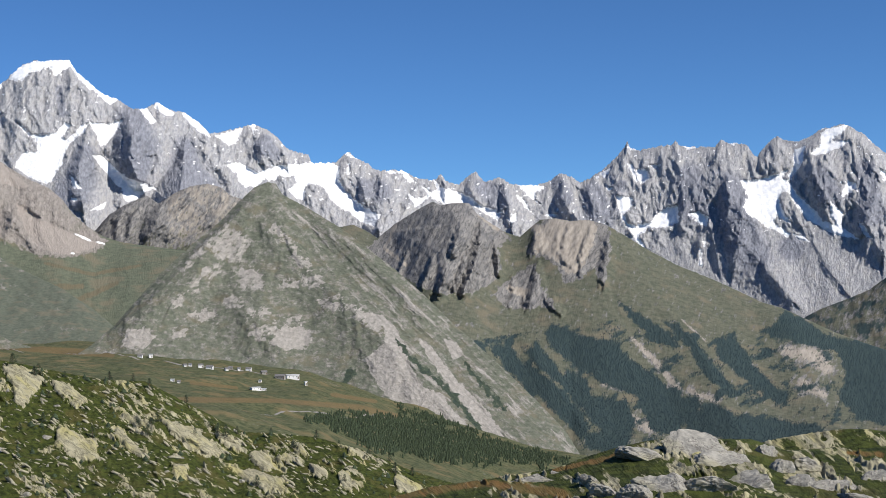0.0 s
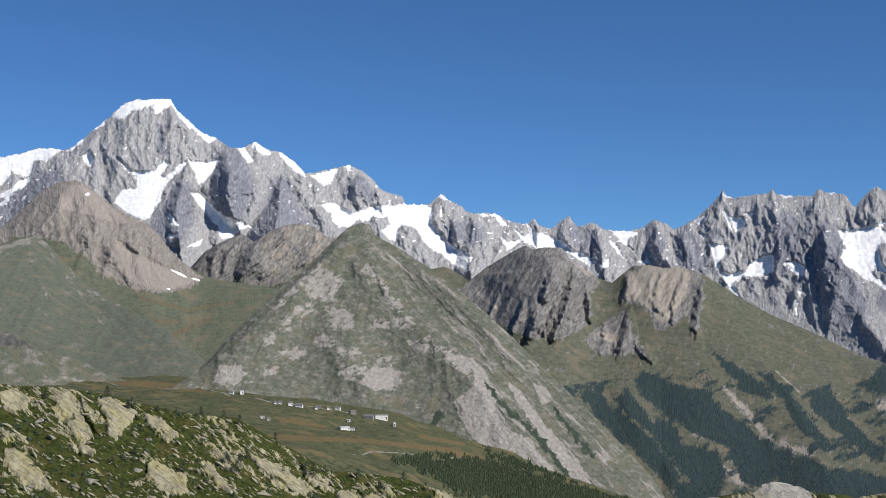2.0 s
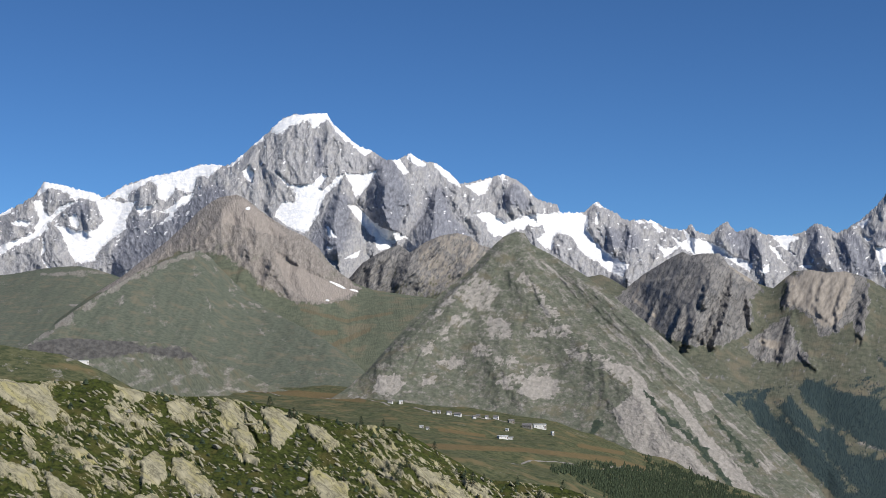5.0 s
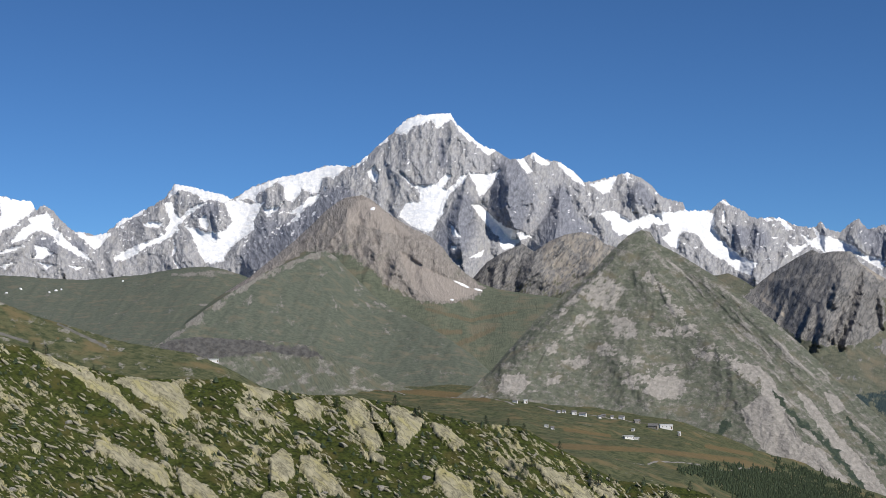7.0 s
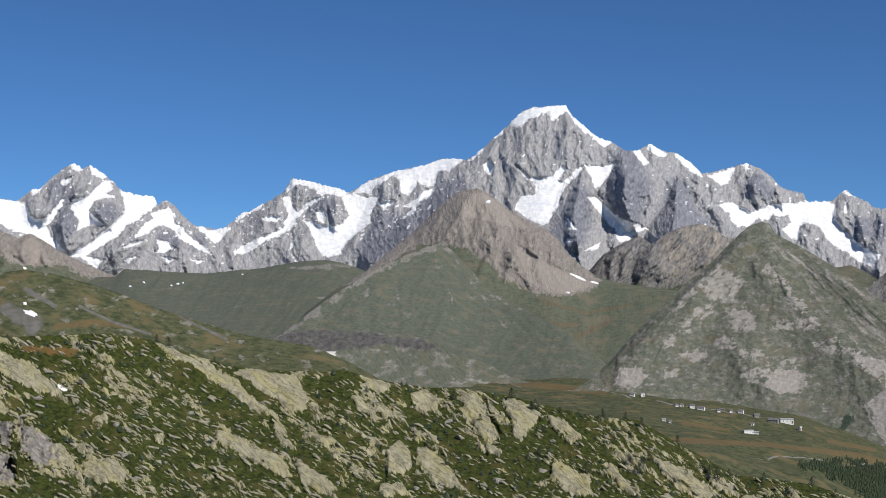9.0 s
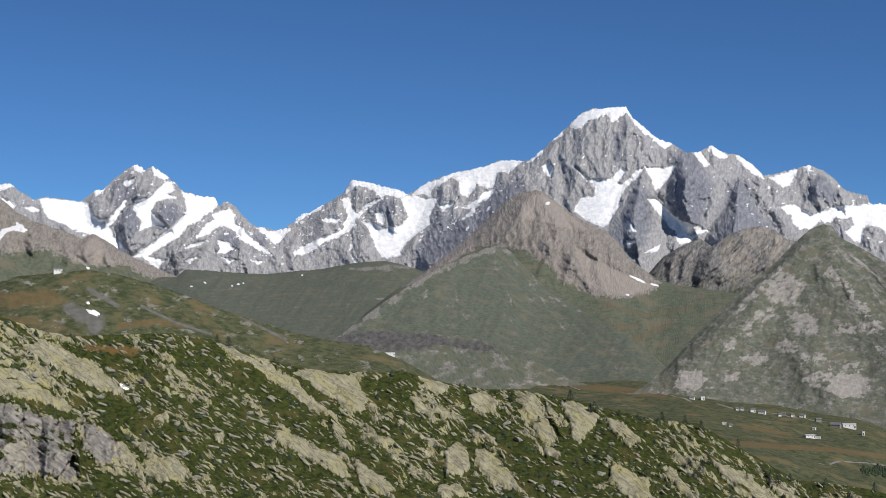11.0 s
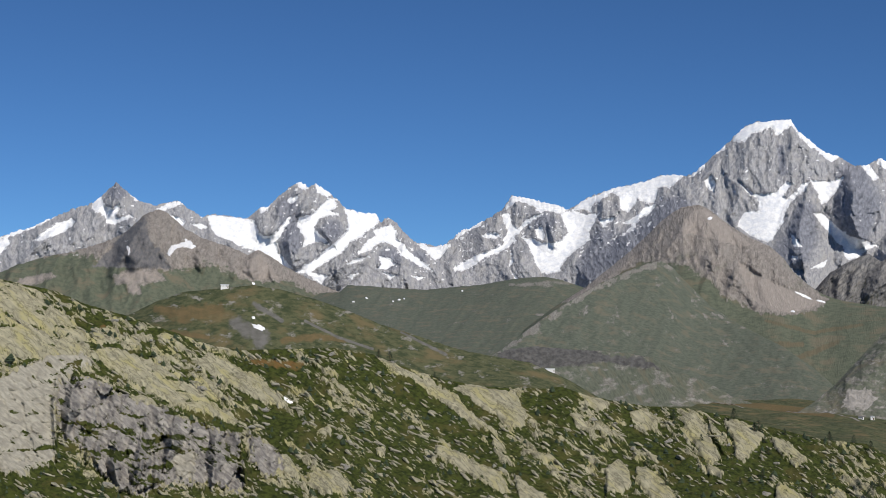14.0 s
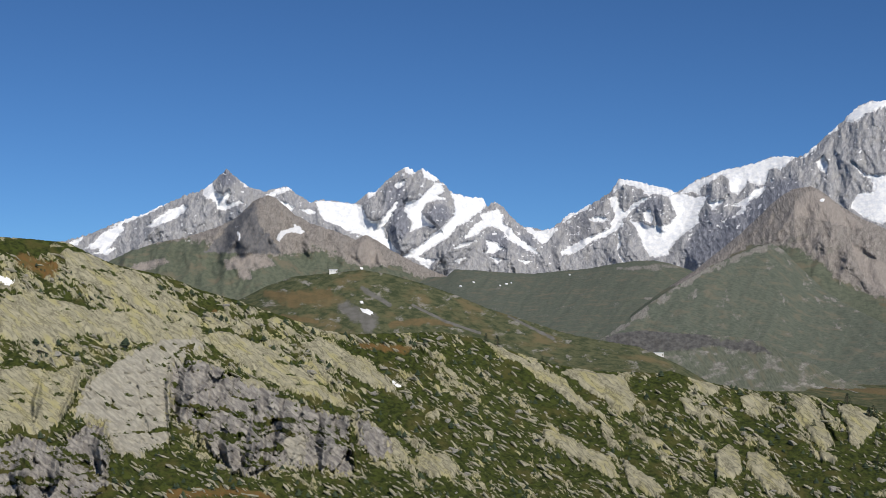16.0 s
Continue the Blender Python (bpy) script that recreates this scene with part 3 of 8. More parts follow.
RIBS_GLACIER_PEAK = (((34.07, 6.67, 1.13), (34.29, 5.72, 1.36), (34.5, 4.81, 1.13), (34.03, 3.69, 0.91)), ((33.46, 6.59, 1.13), (33.83, 5.72, 1.13)), ((32.69, 5.51, 1.13), (32.8, 4.83, 1.13), (32.91, 4.38, 0.91)), ((30.53, 5.31, 0.91), (30.87, 4.4, 1.13), (32.22, 3.48, 1.36), (32.89, 2.79, 0.91)), ((30.19, 5.08, 0.91), (29.28, 3.96, 1.36), (28.37, 2.84, 1.36)), ((35.53, 5.25, 0.91), (35.41, 4.68, 0.91)), ((30.41, 3.72, 1.13), (30.17, 2.82, 1.13)))
RIBS_LEFT_PEAK = (((41.24, 6.43, 1.13), (41.04, 5.36, 1.36), (40.35, 4.26, 1.36)), ((41.24, 6.43, 0.91), (41.93, 5.34, 1.13), (42.57, 4.21, 1.13)), ((39.04, 5.77, 0.91), (38.8, 4.96, 1.13)), ((44.33, 4.61, 0.91), (43.43, 3.74, 1.36), (42.97, 2.64, 1.13)))
RIBS_GREEN = (((6.75, 3.52, 0.68), (6.42, 2.62, 1.58), (5.56, 1.05, 2.04), (3.4, -0.95, 2.49), (1.92, -2.48, 2.49)), ((8.08, 3.71, 1.58), (8.88, 2.41, 1.81), (10.02, 0.62, 1.81), (12.28, -1.17, 1.81)), ((4.44, 2.82, 1.36), (2.72, 1.03, 1.58), (0.83, -0.95, 1.81)), ((1.91, -2.04, 1.81), (0.88, -3.56, 2.04), (-0.35, -5.25, 1.81)), ((7.79, -0.73, 2.49), (6.7, -2.06, 1.81)))
RIBS_CRAGS = (((-6.8, 2.24, 1.36), (-8.41, -0.27, 2.72), (-10.32, -2.97, 3.17), (-11.35, -5.61, 3.17)), ((-2.57, -1.06, 1.36), (-3.66, -2.88, 2.04), (-5.4, -5.36, 2.04)), ((-13.3, -1.02, 1.81), (-14.2, -3.22, 2.26), (-15.19, -5.6, 2.26)),)
PALE_CRAGS = (((-3.66, 2.49, 0.45), (-4.55, 2.06, 1.36), (-5.56, 1.93, 1.36)), ((-1.52, 3.03, 0.36), (-2.19, 2.46, 0.45)), ((-7.48, -2.04, 0.36), (-8.34, -2.95, 0.45), (-9.2, -4.06, 0.5)), ((-13.26, -2.56, 0.59), (-14.42, -2.79, 1.27), (-14.87, -3.22, 1)), ((-13.97, -3.87, 0.81), (-14.8, -4.31, 0.45)), ((-9.64, -4.07, 0.41), (-10.72, -4.52, 0.41)), ((-9.83, -5.39, 0.41), (-10.25, -5.83, 0.41)), ((-6.32, -3.81, 0.36), (-7.21, -4.04, 0.27)), ((-7.41, -5.16, 0.59), (-8.06, -5.6, 0.59)), ((-9.38, -1.29, 0.11), (-10.34, -2.19, 0.11)), ((-2.59, 0.07, 0.45), (-3.26, -0.17, 0.68)))
PALE_CRAGS += (((1.88, 2.65, 0.23), (2.35, 1.75, 0.27), (1.46, 1.06, 0.27)),)
KNOLL_ROCK = (((-7.6, -6.48, 0.59), (-9.14, -6.49, 1.04), (-10.67, -6.49, 1.04), (-11.97, -6.48, 1.04), (-12.94, -6.48, 0.81)), ((-9.12, -7.36, 1.27), (-10.43, -7.36, 0.81)), ((-12.17, -7.13, 1.27),), ((-13.89, -6.9, 0.81), (-14.72, -7.53, 1.04), (-15.54, -7.95, 0.68)), ((-3.11, -7.32, 0.59), (-3.83, -7.29, 0.41)), ((-5.34, -7.57, 0.41), (-6.56, -7.84, 0.81)), ((-7.34, -7.8, 0.68),), ((-16.81, -7.08, 0.68),))
DRY_PLAIN = (((12.74, -4.08, 0.18), (10.05, -4.07, 0.27), (6.73, -4.21, 0.2), (3.46, -4.56, 0.27), (1.97, -4.97, 0.32)), ((18.14, -1.78, 0.14), (15.43, -1.93, 0.18), (13.18, -2.11, 0.16)), ((10.05, -3.41, 0.18), (8.27, -3.66, 0.14)), ((4.54, -4.03, 0.18), (2.81, -4.34, 0.18)), ((17.26, -1.81, 0.18), (15.17, -2.03, 0.23), (13.05, -2.26, 0.18)), ((14.14, -3.76, 0.18), (10.91, -3.87, 0.18)))
DRY_HILL = (((39.63, 1.58, 0.41), (38.51, 1.37, 1.04), (37.17, 1.56, 0.91)), ((34.67, 0.4, 0.36), (33.09, 0.57, 0.5), (32.19, 0.4, 0.23)), ((37.6, 0.48, 0.32), (38.95, 0.69, 0.32)), ((29.92, 0.23, 0.18),))
GREY_HILL = (((36.48, 1.05, 0.91), (35.46, 0.55, 1.04), (35.57, 0.28, 0.91)), ((35.82, 1.85, 0.36), (34.68, 1.19, 0.27)), ((33.78, 1.2, 0.18), (32.41, 0.54, 0.18), (31.05, 0.1, 0.18)), ((29.93, 0.79, 0.14), (28.12, -0.09, 0.23)))
DRY_KNOLL = (((2.31, -8.22, 0.45), (0.73, -7.88, 0.5), (-1.3, -7.65, 0.36), (-2.42, -7.8, 0.68), (-4.66, -8.11, 0.68)), ((-4.23, -7.16, 0.18), (-6.03, -6.8, 0.32), (-6.93, -6.48, 0.27)), ((-9.81, -6.05, 0.18),), ((-15.58, -6.46, 0.23), (-16.83, -6.55, 0.36)))
DRY_SLOPE = (((43.21, -6.28, 0.54), (41.03, -6.15, 0.59), (39.26, -6.42, 0.36)), ((48.97, 2.72, 0.91), (47.91, 2.31, 0.91)), ((33.98, -0.61, 0.54), (35.79, -0.4, 0.36)), ((41.61, 0.88, 0.32),))
# Bands on buttresses where the granite is painted darker and bluer, as shade.
SHADED = (((12.23, 6.95, 1.58), (12.12, 5.82, 2.49), (12.24, 4.81, 1.81)), ((10.15, 5.81, 1.27), (10.21, 4.68, 2.26), (9.31, 4.22, 1.36)), ((14.01, 5.61, 1.04), (14.17, 4.7, 1.72), (14.51, 4.03, 1.81)), ((19.05, 5.61, 1.81), (20.4, 4.47, 2.04)), ((7.28, 5.88, 0.68), (6.83, 5.65, 0.68)), ((21.74, 4.24, 2.04), (22.41, 3.45, 1.36)), ((24.2, 5.23, 1.04),), ((19.95, 5.38, 1.13),), ((14.96, 8.09, 0.36), (14.85, 7.19, 0.45)), ((-6.05, 3.83, 1.04), (-6.25, 2.92, 1.81)), ((-9.85, 4.39, 1.27), (-10.03, 3.05, 1.95)), ((-11.37, 3.89, 1.49), (-11.55, 2.33, 2.26), (-12.17, 1.21, 2.04)))
SHADED += (((-14.82, 4.21, 1.04), (-15.22, 3.32, 1.27)), ((-16.51, 4.35, 1.04), (-16.77, 2.61, 1.27)), ((3.21, 4.25, 0.81), (2.49, 4.02, 1.27)), ((-1.59, 4.16, 0.81), (-2.21, 3.7, 1.27)), ((-4.6, 4.32, 0.68), (-4.92, 3.63, 0.91)), ((7.01, 6.09, 0.68), (6.57, 5.53, 0.54)), ((-7.17, 4.02, 0.68),), ((-13.68, 1.39, 1.36),), ((34.51, 5.71, 1.04), (34.38, 4.36, 1.27)), ((32.75, 4.83, 1.04),), ((30.41, 3.72, 1.27),), ((41.23, 6.14, 0.91),), ((39.69, 4.72, 1.13), (40.33, 3.36, 1.13)), ((29.27, 3.73, 0.91),))
GREENS_BROWN = (((18.37, 3.4, 0.59), (17.69, 2.81, 0.72), (16.9, 2.11, 0.5)), ((14.74, 3.62, 0.68), (13.79, 3.01, 0.91), (14.52, 2.67, 0.68)), ((19.95, 3.8, 0.36),), ((13.27, 2.44, 0.45),), ((16.11, 1.43, 0.32),), ((19.05, 4.25, 0.18), (18.71, 3.8, 0.23)), ((19.15, 3.58, 0.59), (18.25, 3.13, 0.77)), ((17, 3.69, 0.32), (17.57, 3.35, 0.41)), ((18.25, 4.03, 0.36), (18.93, 3.81, 0.36)), ((15.66, 1.08, 0.91), (13.85, 1.07, 0.91)), ((20.63, 3.13, 0.54), (21.53, 2.45, 0.45)))
RIBS_LEFT_LOW = (((39.66, 5.46, 1.13), (40.02, 4.26, 1.58), (40.76, 2.68, 1.36)), ((38.57, 4.74, 0.91), (37.65, 3.41, 1.13)), ((35.67, 3.98, 0.91), (35.84, 3.21, 0.91)), ((41.68, 4.12, 0.91), (42.1, 3.1, 0.91)), ((36.76, 4.05, 0.68), (36.52, 3.2, 0.91)), ((43.87, 3.51, 0.91), (43.63, 2.63, 0.91)))
PALE_SHELF = (((25.61, 2.74, 0.11), (25.06, 2.74, 0.23), (24.14, 2.79, 0.29), (23.07, 2.84, 0.14)), ((24.5, 1.54, 0.14), (24.13, 1.54, 0.11)))
SNOWFIELDS = []
SNOWFIELDS.append((16.84, 8.42, 16.63, 8.82, 15.99, 9.09, 15.36, 9.27, 14.97, 9.18, 14.63, 9.29, 14.31, 9.09, 13.83, 8.46, 13.54, 8.19, 13.77, 8.08, 14.13, 8.42, 14.52, 8.94, 14.86, 8.78, 15.09, 8.56, 15.27, 8.94, 15.65, 8.78, 16, 8.71, 16.34, 8.38, 16.68, 8.38))
SNOWFIELDS.append((13.83, 8.42, 13.27, 8.08, 12.63, 7.82, 13, 7.53, 13.22, 7.65, 13.61, 8.03))
SNOWFIELDS.append((18.49, 7.02, 18.15, 7.41, 17.81, 7.79, 17.9, 7.43, 18.27, 7.09))
SNOWFIELDS.append((17.59, 7.97, 17.09, 8.28, 17.04, 8.15, 17.47, 7.88))
SNOWFIELDS.append((17.91, 6.84, 17.68, 7.07, 17.48, 6.8, 17.54, 6.42, 17.77, 6.53))
SNOWFIELDS.append((16.05, 6.31, 15.55, 6.31, 15.1, 6.39, 14.75, 6.8, 14.53, 6.69, 14.87, 6.24, 14.76, 6.12, 14.3, 6.46, 14.19, 6.68, 13.84, 6.8, 14.03, 6.46, 14.3, 6.23, 14.65, 5.9, 14.83, 5.56, 14.88, 5.22, 15.11, 4.88, 15.29, 4.54, 15.45, 4.43, 15.9, 4.59, 16.35, 4.88, 16.62, 5.11, 16.35, 5.63, 15.78, 5.67, 15.78, 6.01))
SNOWFIELDS.append((13.84, 6.84, 13.16, 6.75, 12.55, 6.94, 12.82, 6.45, 13.17, 6, 13.4, 5.89, 13.62, 6.46))
SNOWFIELDS.append((13.69, 5.55, 13.4, 5.55, 12.95, 5.1, 12.38, 4.64, 11.93, 4.52, 11.3, 4.24, 11.71, 4.18, 12.05, 3.84, 12.39, 3.73, 12.55, 3.85, 12.61, 4.26, 12.88, 4.42, 13.18, 4.87, 13.51, 5.21))
SNOWFIELDS.append((14.58, 4.77, 14.43, 4.65, 14.2, 4.27, 14.47, 4.27))
SNOWFIELDS.append((14.57, 3.91, 14.32, 3.86, 14.43, 3.7))
SNOWFIELDS.append((13.87, 3.4, 13.18, 3.74, 13.37, 3.47))
SNOWFIELDS.append((11.97, 7.41, 11.68, 7.5, 11.27, 6.84, 11.46, 6.78, 11.73, 7.12))
SNOWFIELDS.append((11.38, 7.45, 11.17, 7.68, 10.77, 7.4, 10.54, 7.13, 10.88, 7.11, 11.22, 7.34))
SNOWFIELDS.append((10.31, 7.22, 9.97, 7.14, 9.41, 6.62, 9.14, 6.25, 9.53, 6.42, 9.98, 6.81))
SNOWFIELDS.append((16.5, 6.8, 16.01, 6.31, 16.1, 6.26, 16.64, 6.85))
SNOWFIELDS.append((25.62, 6.14, 25.53, 6.32, 24.71, 6.18, 23.83, 6.04, 23.22, 5.8, 23.61, 5.59, 24.16, 5.74, 24.38, 5.63, 24.7, 5.89, 25.14, 6.06, 25.36, 6.06, 25.68, 5.79, 25.83, 5.72))
SNOWFIELDS.append((26, 5.56, 25.68, 5.57, 25.52, 5.17, 25.31, 4.96, 25.03, 5.29, 24.59, 5.52, 24.27, 5.59, 24.59, 5.36, 25.02, 5.07, 25.35, 4.73, 25.78, 4.4, 25.89, 4.51, 25.67, 4.84))
SNOWFIELDS.append((23.61, 5.64, 23.06, 5.69, 22.51, 5.54, 22.07, 5.61, 22.24, 5.32, 22.4, 4.98, 22.46, 4.54, 22.73, 4.31, 23.16, 3.97, 23.49, 3.64, 23.6, 3.31, 23.93, 3.19, 24.36, 3.24, 24.58, 3.63, 24.74, 4.08, 24.91, 4.41, 25.13, 4.63, 24.59, 4.52, 24.37, 4.41, 24.15, 4.41, 23.82, 4.42, 23.5, 4.53, 23.28, 4.86, 23.43, 5.2))
SNOWFIELDS.append((23.13, 5.73, 22.62, 6.18, 21.96, 6.37, 21.4, 6.75, 20.96, 6.69, 20.29, 6.88, 19.62, 7.08, 19.17, 7.18, 18.67, 7.09, 19.05, 6.79, 19.28, 6.57, 19.5, 6.68, 19.73, 6.57, 19.84, 6.01, 20.18, 6, 20.51, 6.16, 20.85, 5.66, 21.18, 5.77, 21.23, 6.22, 21.51, 6.46, 21.96, 6.15, 22.29, 5.99, 22.4, 5.65, 22.62, 5.76))
SNOWFIELDS.append((21.07, 5.21, 20.51, 5.55, 20.18, 5.89, 19.84, 5.94, 19.95, 5.67, 20.4, 5.4, 20.84, 5.17))
SNOWFIELDS.append((22.07, 5.32, 21.4, 5.48, 21.29, 5.62, 21.51, 5.32, 21.89, 5.1))
SNOWFIELDS.append((21.07, 4.77, 20.62, 5.26, 20.51, 5.28, 20.69, 4.95))
SNOWFIELDS.append((27.81, 4.75, 27.18, 5.11, 26.64, 5.33, 26.81, 5.11, 27.39, 4.82, 27.7, 4.55))
SNOWFIELDS.append((27.69, 3.5, 27.06, 3.84, 26.53, 4.06, 25.99, 4.29, 25.46, 4.62, 25.35, 4.51, 25.99, 4.02, 26.63, 3.8, 27.27, 3.35, 27.8, 3.24, 27.9, 3.39))
SNOWFIELDS.append((26.75, 4.72, 26.32, 4.83, 26, 4.73, 26.21, 4.55, 26.64, 4.61))
SNOWFIELDS.append((24.59, 4.96, 24.37, 5.08, 24.22, 4.75, 24.26, 4.52, 24.52, 4.63))
SNOWFIELDS.append((25.55, 3.3, 25.23, 2.9, 25.34, 2.81))
SNOWFIELDS.append((25.56, 4.07, 25.47, 3.63, 25.62, 3.45))
SNOWFIELDS.append((21.51, 4.59, 21.36, 4.7, 21.4, 4.54))
SNOWFIELDS.append((8.98, 6.31, 7.91, 6.63, 8.18, 5.97, 8.47, 5.93))
SNOWFIELDS.append((8.63, 5.18, 8.06, 5.25, 7.38, 4.85, 6.47, 5.12, 5.56, 5.19, 5.11, 5.26, 4.54, 5.26, 4.09, 5.04, 4.15, 4.52, 3.86, 4.07, 3.52, 3.73, 3.07, 3.39, 2.5, 3.09, 2.73, 2.64, 3.18, 2.78, 3.52, 3.05, 3.75, 3.27, 4.08, 3.39, 4.43, 3.73, 4.65, 4.18, 5.11, 4.4, 5.45, 4.29, 5.56, 3.72, 5.79, 3.79, 6.13, 4.17, 5.79, 4.4, 5.9, 4.74, 6.24, 4.63, 6.47, 4.74, 6.7, 4.51, 7.04, 4.62, 7.38, 4.28, 7.83, 4.28, 8.06, 4.5, 8.17, 4.84))
SNOWFIELDS.append((3.93, 5.58, 3.79, 5.69, 3.38, 5.35, 3.63, 5.42))
SNOWFIELDS.append((3.75, 5.2, 3.66, 5.2, 3.66, 4.68, 3.79, 4.74))
SNOWFIELDS.append((1.82, 4.92, 1.6, 4.92, 1.03, 4.36, 1.26, 4.36))
SNOWFIELDS.append((1.37, 3.95, 1.03, 3.72, 0.47, 3.84, 0.81, 3.54, 1.08, 3.39))
SNOWFIELDS.append((0.81, 4.22, 0.36, 3.95, 0.02, 4.13, -0.54, 3.99, -1.21, 3.72, -1.54, 3.38, -2.1, 3.22, -2.32, 2.93, -2.21, 2.77, -1.76, 3.04, -1.32, 3.38, -0.76, 3.49, -0.09, 3.5, 0.36, 3.72))
SNOWFIELDS.append((-3.04, 4.2, -3.77, 4.19, -4.14, 4.05, -3.76, 3.88, -3.69, 3.59, -3.98, 3.36, -3.76, 3.48, -3.43, 3.81))
SNOWFIELDS.append((-2.94, 3.8, -3.21, 3.7, -3.54, 3.1, -3.32, 3.3))
SNOWFIELDS.append((-2.65, 2.81, -2.94, 3.08, -2.98, 2.81, -2.76, 2.63))
SNOWFIELDS.append((-4.09, 2.98, -4.64, 2.98, -4.52, 2.85))
SNOWFIELDS.append((-0.36, 4.44, -0.81, 4.39, -0.54, 4.26))
SNOWFIELDS.append((-1.61, 4.48, -2.04, 4.47, -1.88, 4.36))
SNOWFIELDS.append((7.62, 6.74, 7.39, 6.79, 7.48, 6.38))
SNOWFIELDS.append((2.27, 4.86, 2.05, 4.9, 1.82, 4.74, 2.05, 4.72))
SNOWFIELDS.append((0.58, 4.58, 0.31, 4.51, 0.4, 4.4))
SNOWFIELDS.append((0.36, 4.51, 0.13, 4.29, 0.02, 4.06, 0.18, 4.08))
SNOWFIELDS.append((-11.81, 4.1, -12.35, 4.12, -13.11, 4.27, -13.65, 4.47, -13.43, 4.15, -13.64, 4.03, -13.95, 3.47, -14.57, 2.9, -14.88, 2.45, -15.4, 2.22, -16.02, 1.87, -16.22, 1.65, -15.81, 1.77, -15.18, 1.96, -14.77, 2.24, -14.35, 2.47, -13.94, 3.03, -13.63, 3.59, -13.42, 3.6, -13.26, 3.39, -13.4, 2.83, -13.7, 2.38, -13.39, 2.5, -13.18, 2.73, -13.06, 2.4, -13.69, 1.94, -13.58, 1.83, -13.16, 2.11, -12.74, 2.26, -12.53, 2.53, -12.1, 2.76, -11.89, 3.1, -12.12, 3.42))
SNOWFIELDS.append((-13.89, 5.23, -14.32, 5.36, -14.2, 4.78, -13.75, 4.07, -13.65, 4.21, -13.87, 4.57))
SNOWFIELDS.append((-14.93, 5.86, -15.5, 6.03, -16.01, 6.13, -15.71, 5.8, -15.38, 5.6, -15.28, 5.49, -15.91, 5.46, -15.8, 5.3, -15.16, 5.06, -14.73, 4.97, -14.52, 5.05, -14.96, 5.4))
SNOWFIELDS.append((-15.87, 3.95, -16.18, 3.82, -16.17, 3.61, -15.64, 3.3, -15.71, 3.63))
SNOWFIELDS.append((-15.21, 3.21, -15.42, 2.87, -15.67, 2.76, -15.57, 2.21, -15.81, 1.99, -15.5, 2.11, -15.2, 2.55))
SNOWFIELDS.append((-16.24, 2.3, -16.45, 2.19, -16.64, 1.75, -16.48, 1.75))
SNOWFIELDS.append((-6.94, 3.67, -7.61, 3.56, -7.49, 3.12, -7.22, 2.9, -7.36, 2.56, -7.69, 2.44, -8.25, 2.54, -8.6, 2.97, -9.15, 3.18, -9.37, 3.18, -9.36, 2.51, -8.91, 2.36, -8.25, 2.38, -8.02, 2.21, -7.8, 1.99, -8.22, 1.3, -8, 1.42, -7.58, 2.1, -7.15, 2.79, -7.04, 3.24))
SNOWFIELDS.append((-9.7, 2.83, -10.14, 2.93, -10.57, 2.7, -10.45, 2.36, -10.24, 2.42, -9.91, 2.71))
SNOWFIELDS.append((-10.17, 1.48, -10.27, 1.26, -10.26, 0.7, -10.13, 0.81))
SNOWFIELDS.append((-7.75, 4.68, -8.19, 4.66, -8.3, 4.33, -7.96, 4.11, -7.85, 4.27))
SNOWFIELDS.append((-7.42, 4.91, -7.6, 4.91, -7.85, 4.12, -7.74, 4.23))
SNOWFIELDS.append((-6.29, 4.54, -6.74, 4.75, -6.51, 4.38))
SNOWFIELDS.append((-6.5, 4.04, -6.79, 3.97, -6.68, 3.86))
SNOWFIELDS.append((-9.5, 5.67, -10.14, 5.47, -9.83, 5.39))
SNOWFIELDS.append((-7.39, 5.58, -8.03, 5.52, -7.65, 5.42))
SNOWFIELDS.append((-11.37, 5.62, -11.74, 5.58, -11.62, 5.45))
SNOWFIELDS.append((-8.31, 4.84, -8.64, 4.83, -8.48, 4.65))
SNOWFIELDS.append((-17.07, 4.33, -17.29, 4.21, -17.28, 3.89, -17.12, 4.07))
SNOWFIELDS.append((-13.8, 1.94, -14.22, 1.82, -14.37, 1.64, -14.01, 1.73))
SNOWFIELDS.append((-10.29, 1.81, -10.44, 1.7, -10.35, 1.48))
SNOWFIELDS.append((37.72, 5.3, 36.77, 5.29, 35.87, 5.13, 35.68, 4.68, 35.4, 4.5, 35.13, 4.53, 34.73, 5.03, 34.46, 5.33, 34.44, 5.22, 34.73, 4.69, 34.99, 4.31, 34.88, 3.9, 34.48, 3.45, 34.21, 3.18, 34.44, 3.23, 34.94, 3.56, 35.51, 3.78, 35.85, 4, 36.26, 4.06, 36.76, 4.32, 37.33, 4.54, 37.56, 4.81))
SNOWFIELDS.append((35.69, 5.63, 35.2, 5.82, 35.42, 5.56, 35.6, 5.43))
SNOWFIELDS.append((34.3, 6.8, 33.96, 6.69, 33.66, 6.58, 33.89, 6.4, 34.11, 6.51))
SNOWFIELDS.append((33.48, 6.7, 33.16, 6.54, 32.7, 6.23, 33.04, 6.18, 33.39, 6.36))
SNOWFIELDS.append((34.52, 6.05, 34.07, 6.22, 34.24, 5.94, 34.45, 5.83))
SNOWFIELDS.append((32.93, 6.07, 32.7, 6.08, 32.58, 5.74, 32.81, 5.62, 32.47, 5.47, 32.81, 5.4, 33.26, 5.28, 33.48, 4.94, 33.25, 4.6, 33.02, 4.49, 32.91, 4.33, 33.25, 4.37, 33.59, 4.26, 33.93, 4.14, 33.82, 4.48, 34.05, 4.82, 34.16, 5.04, 34.05, 5.31, 33.49, 5.46, 33.26, 5.73))
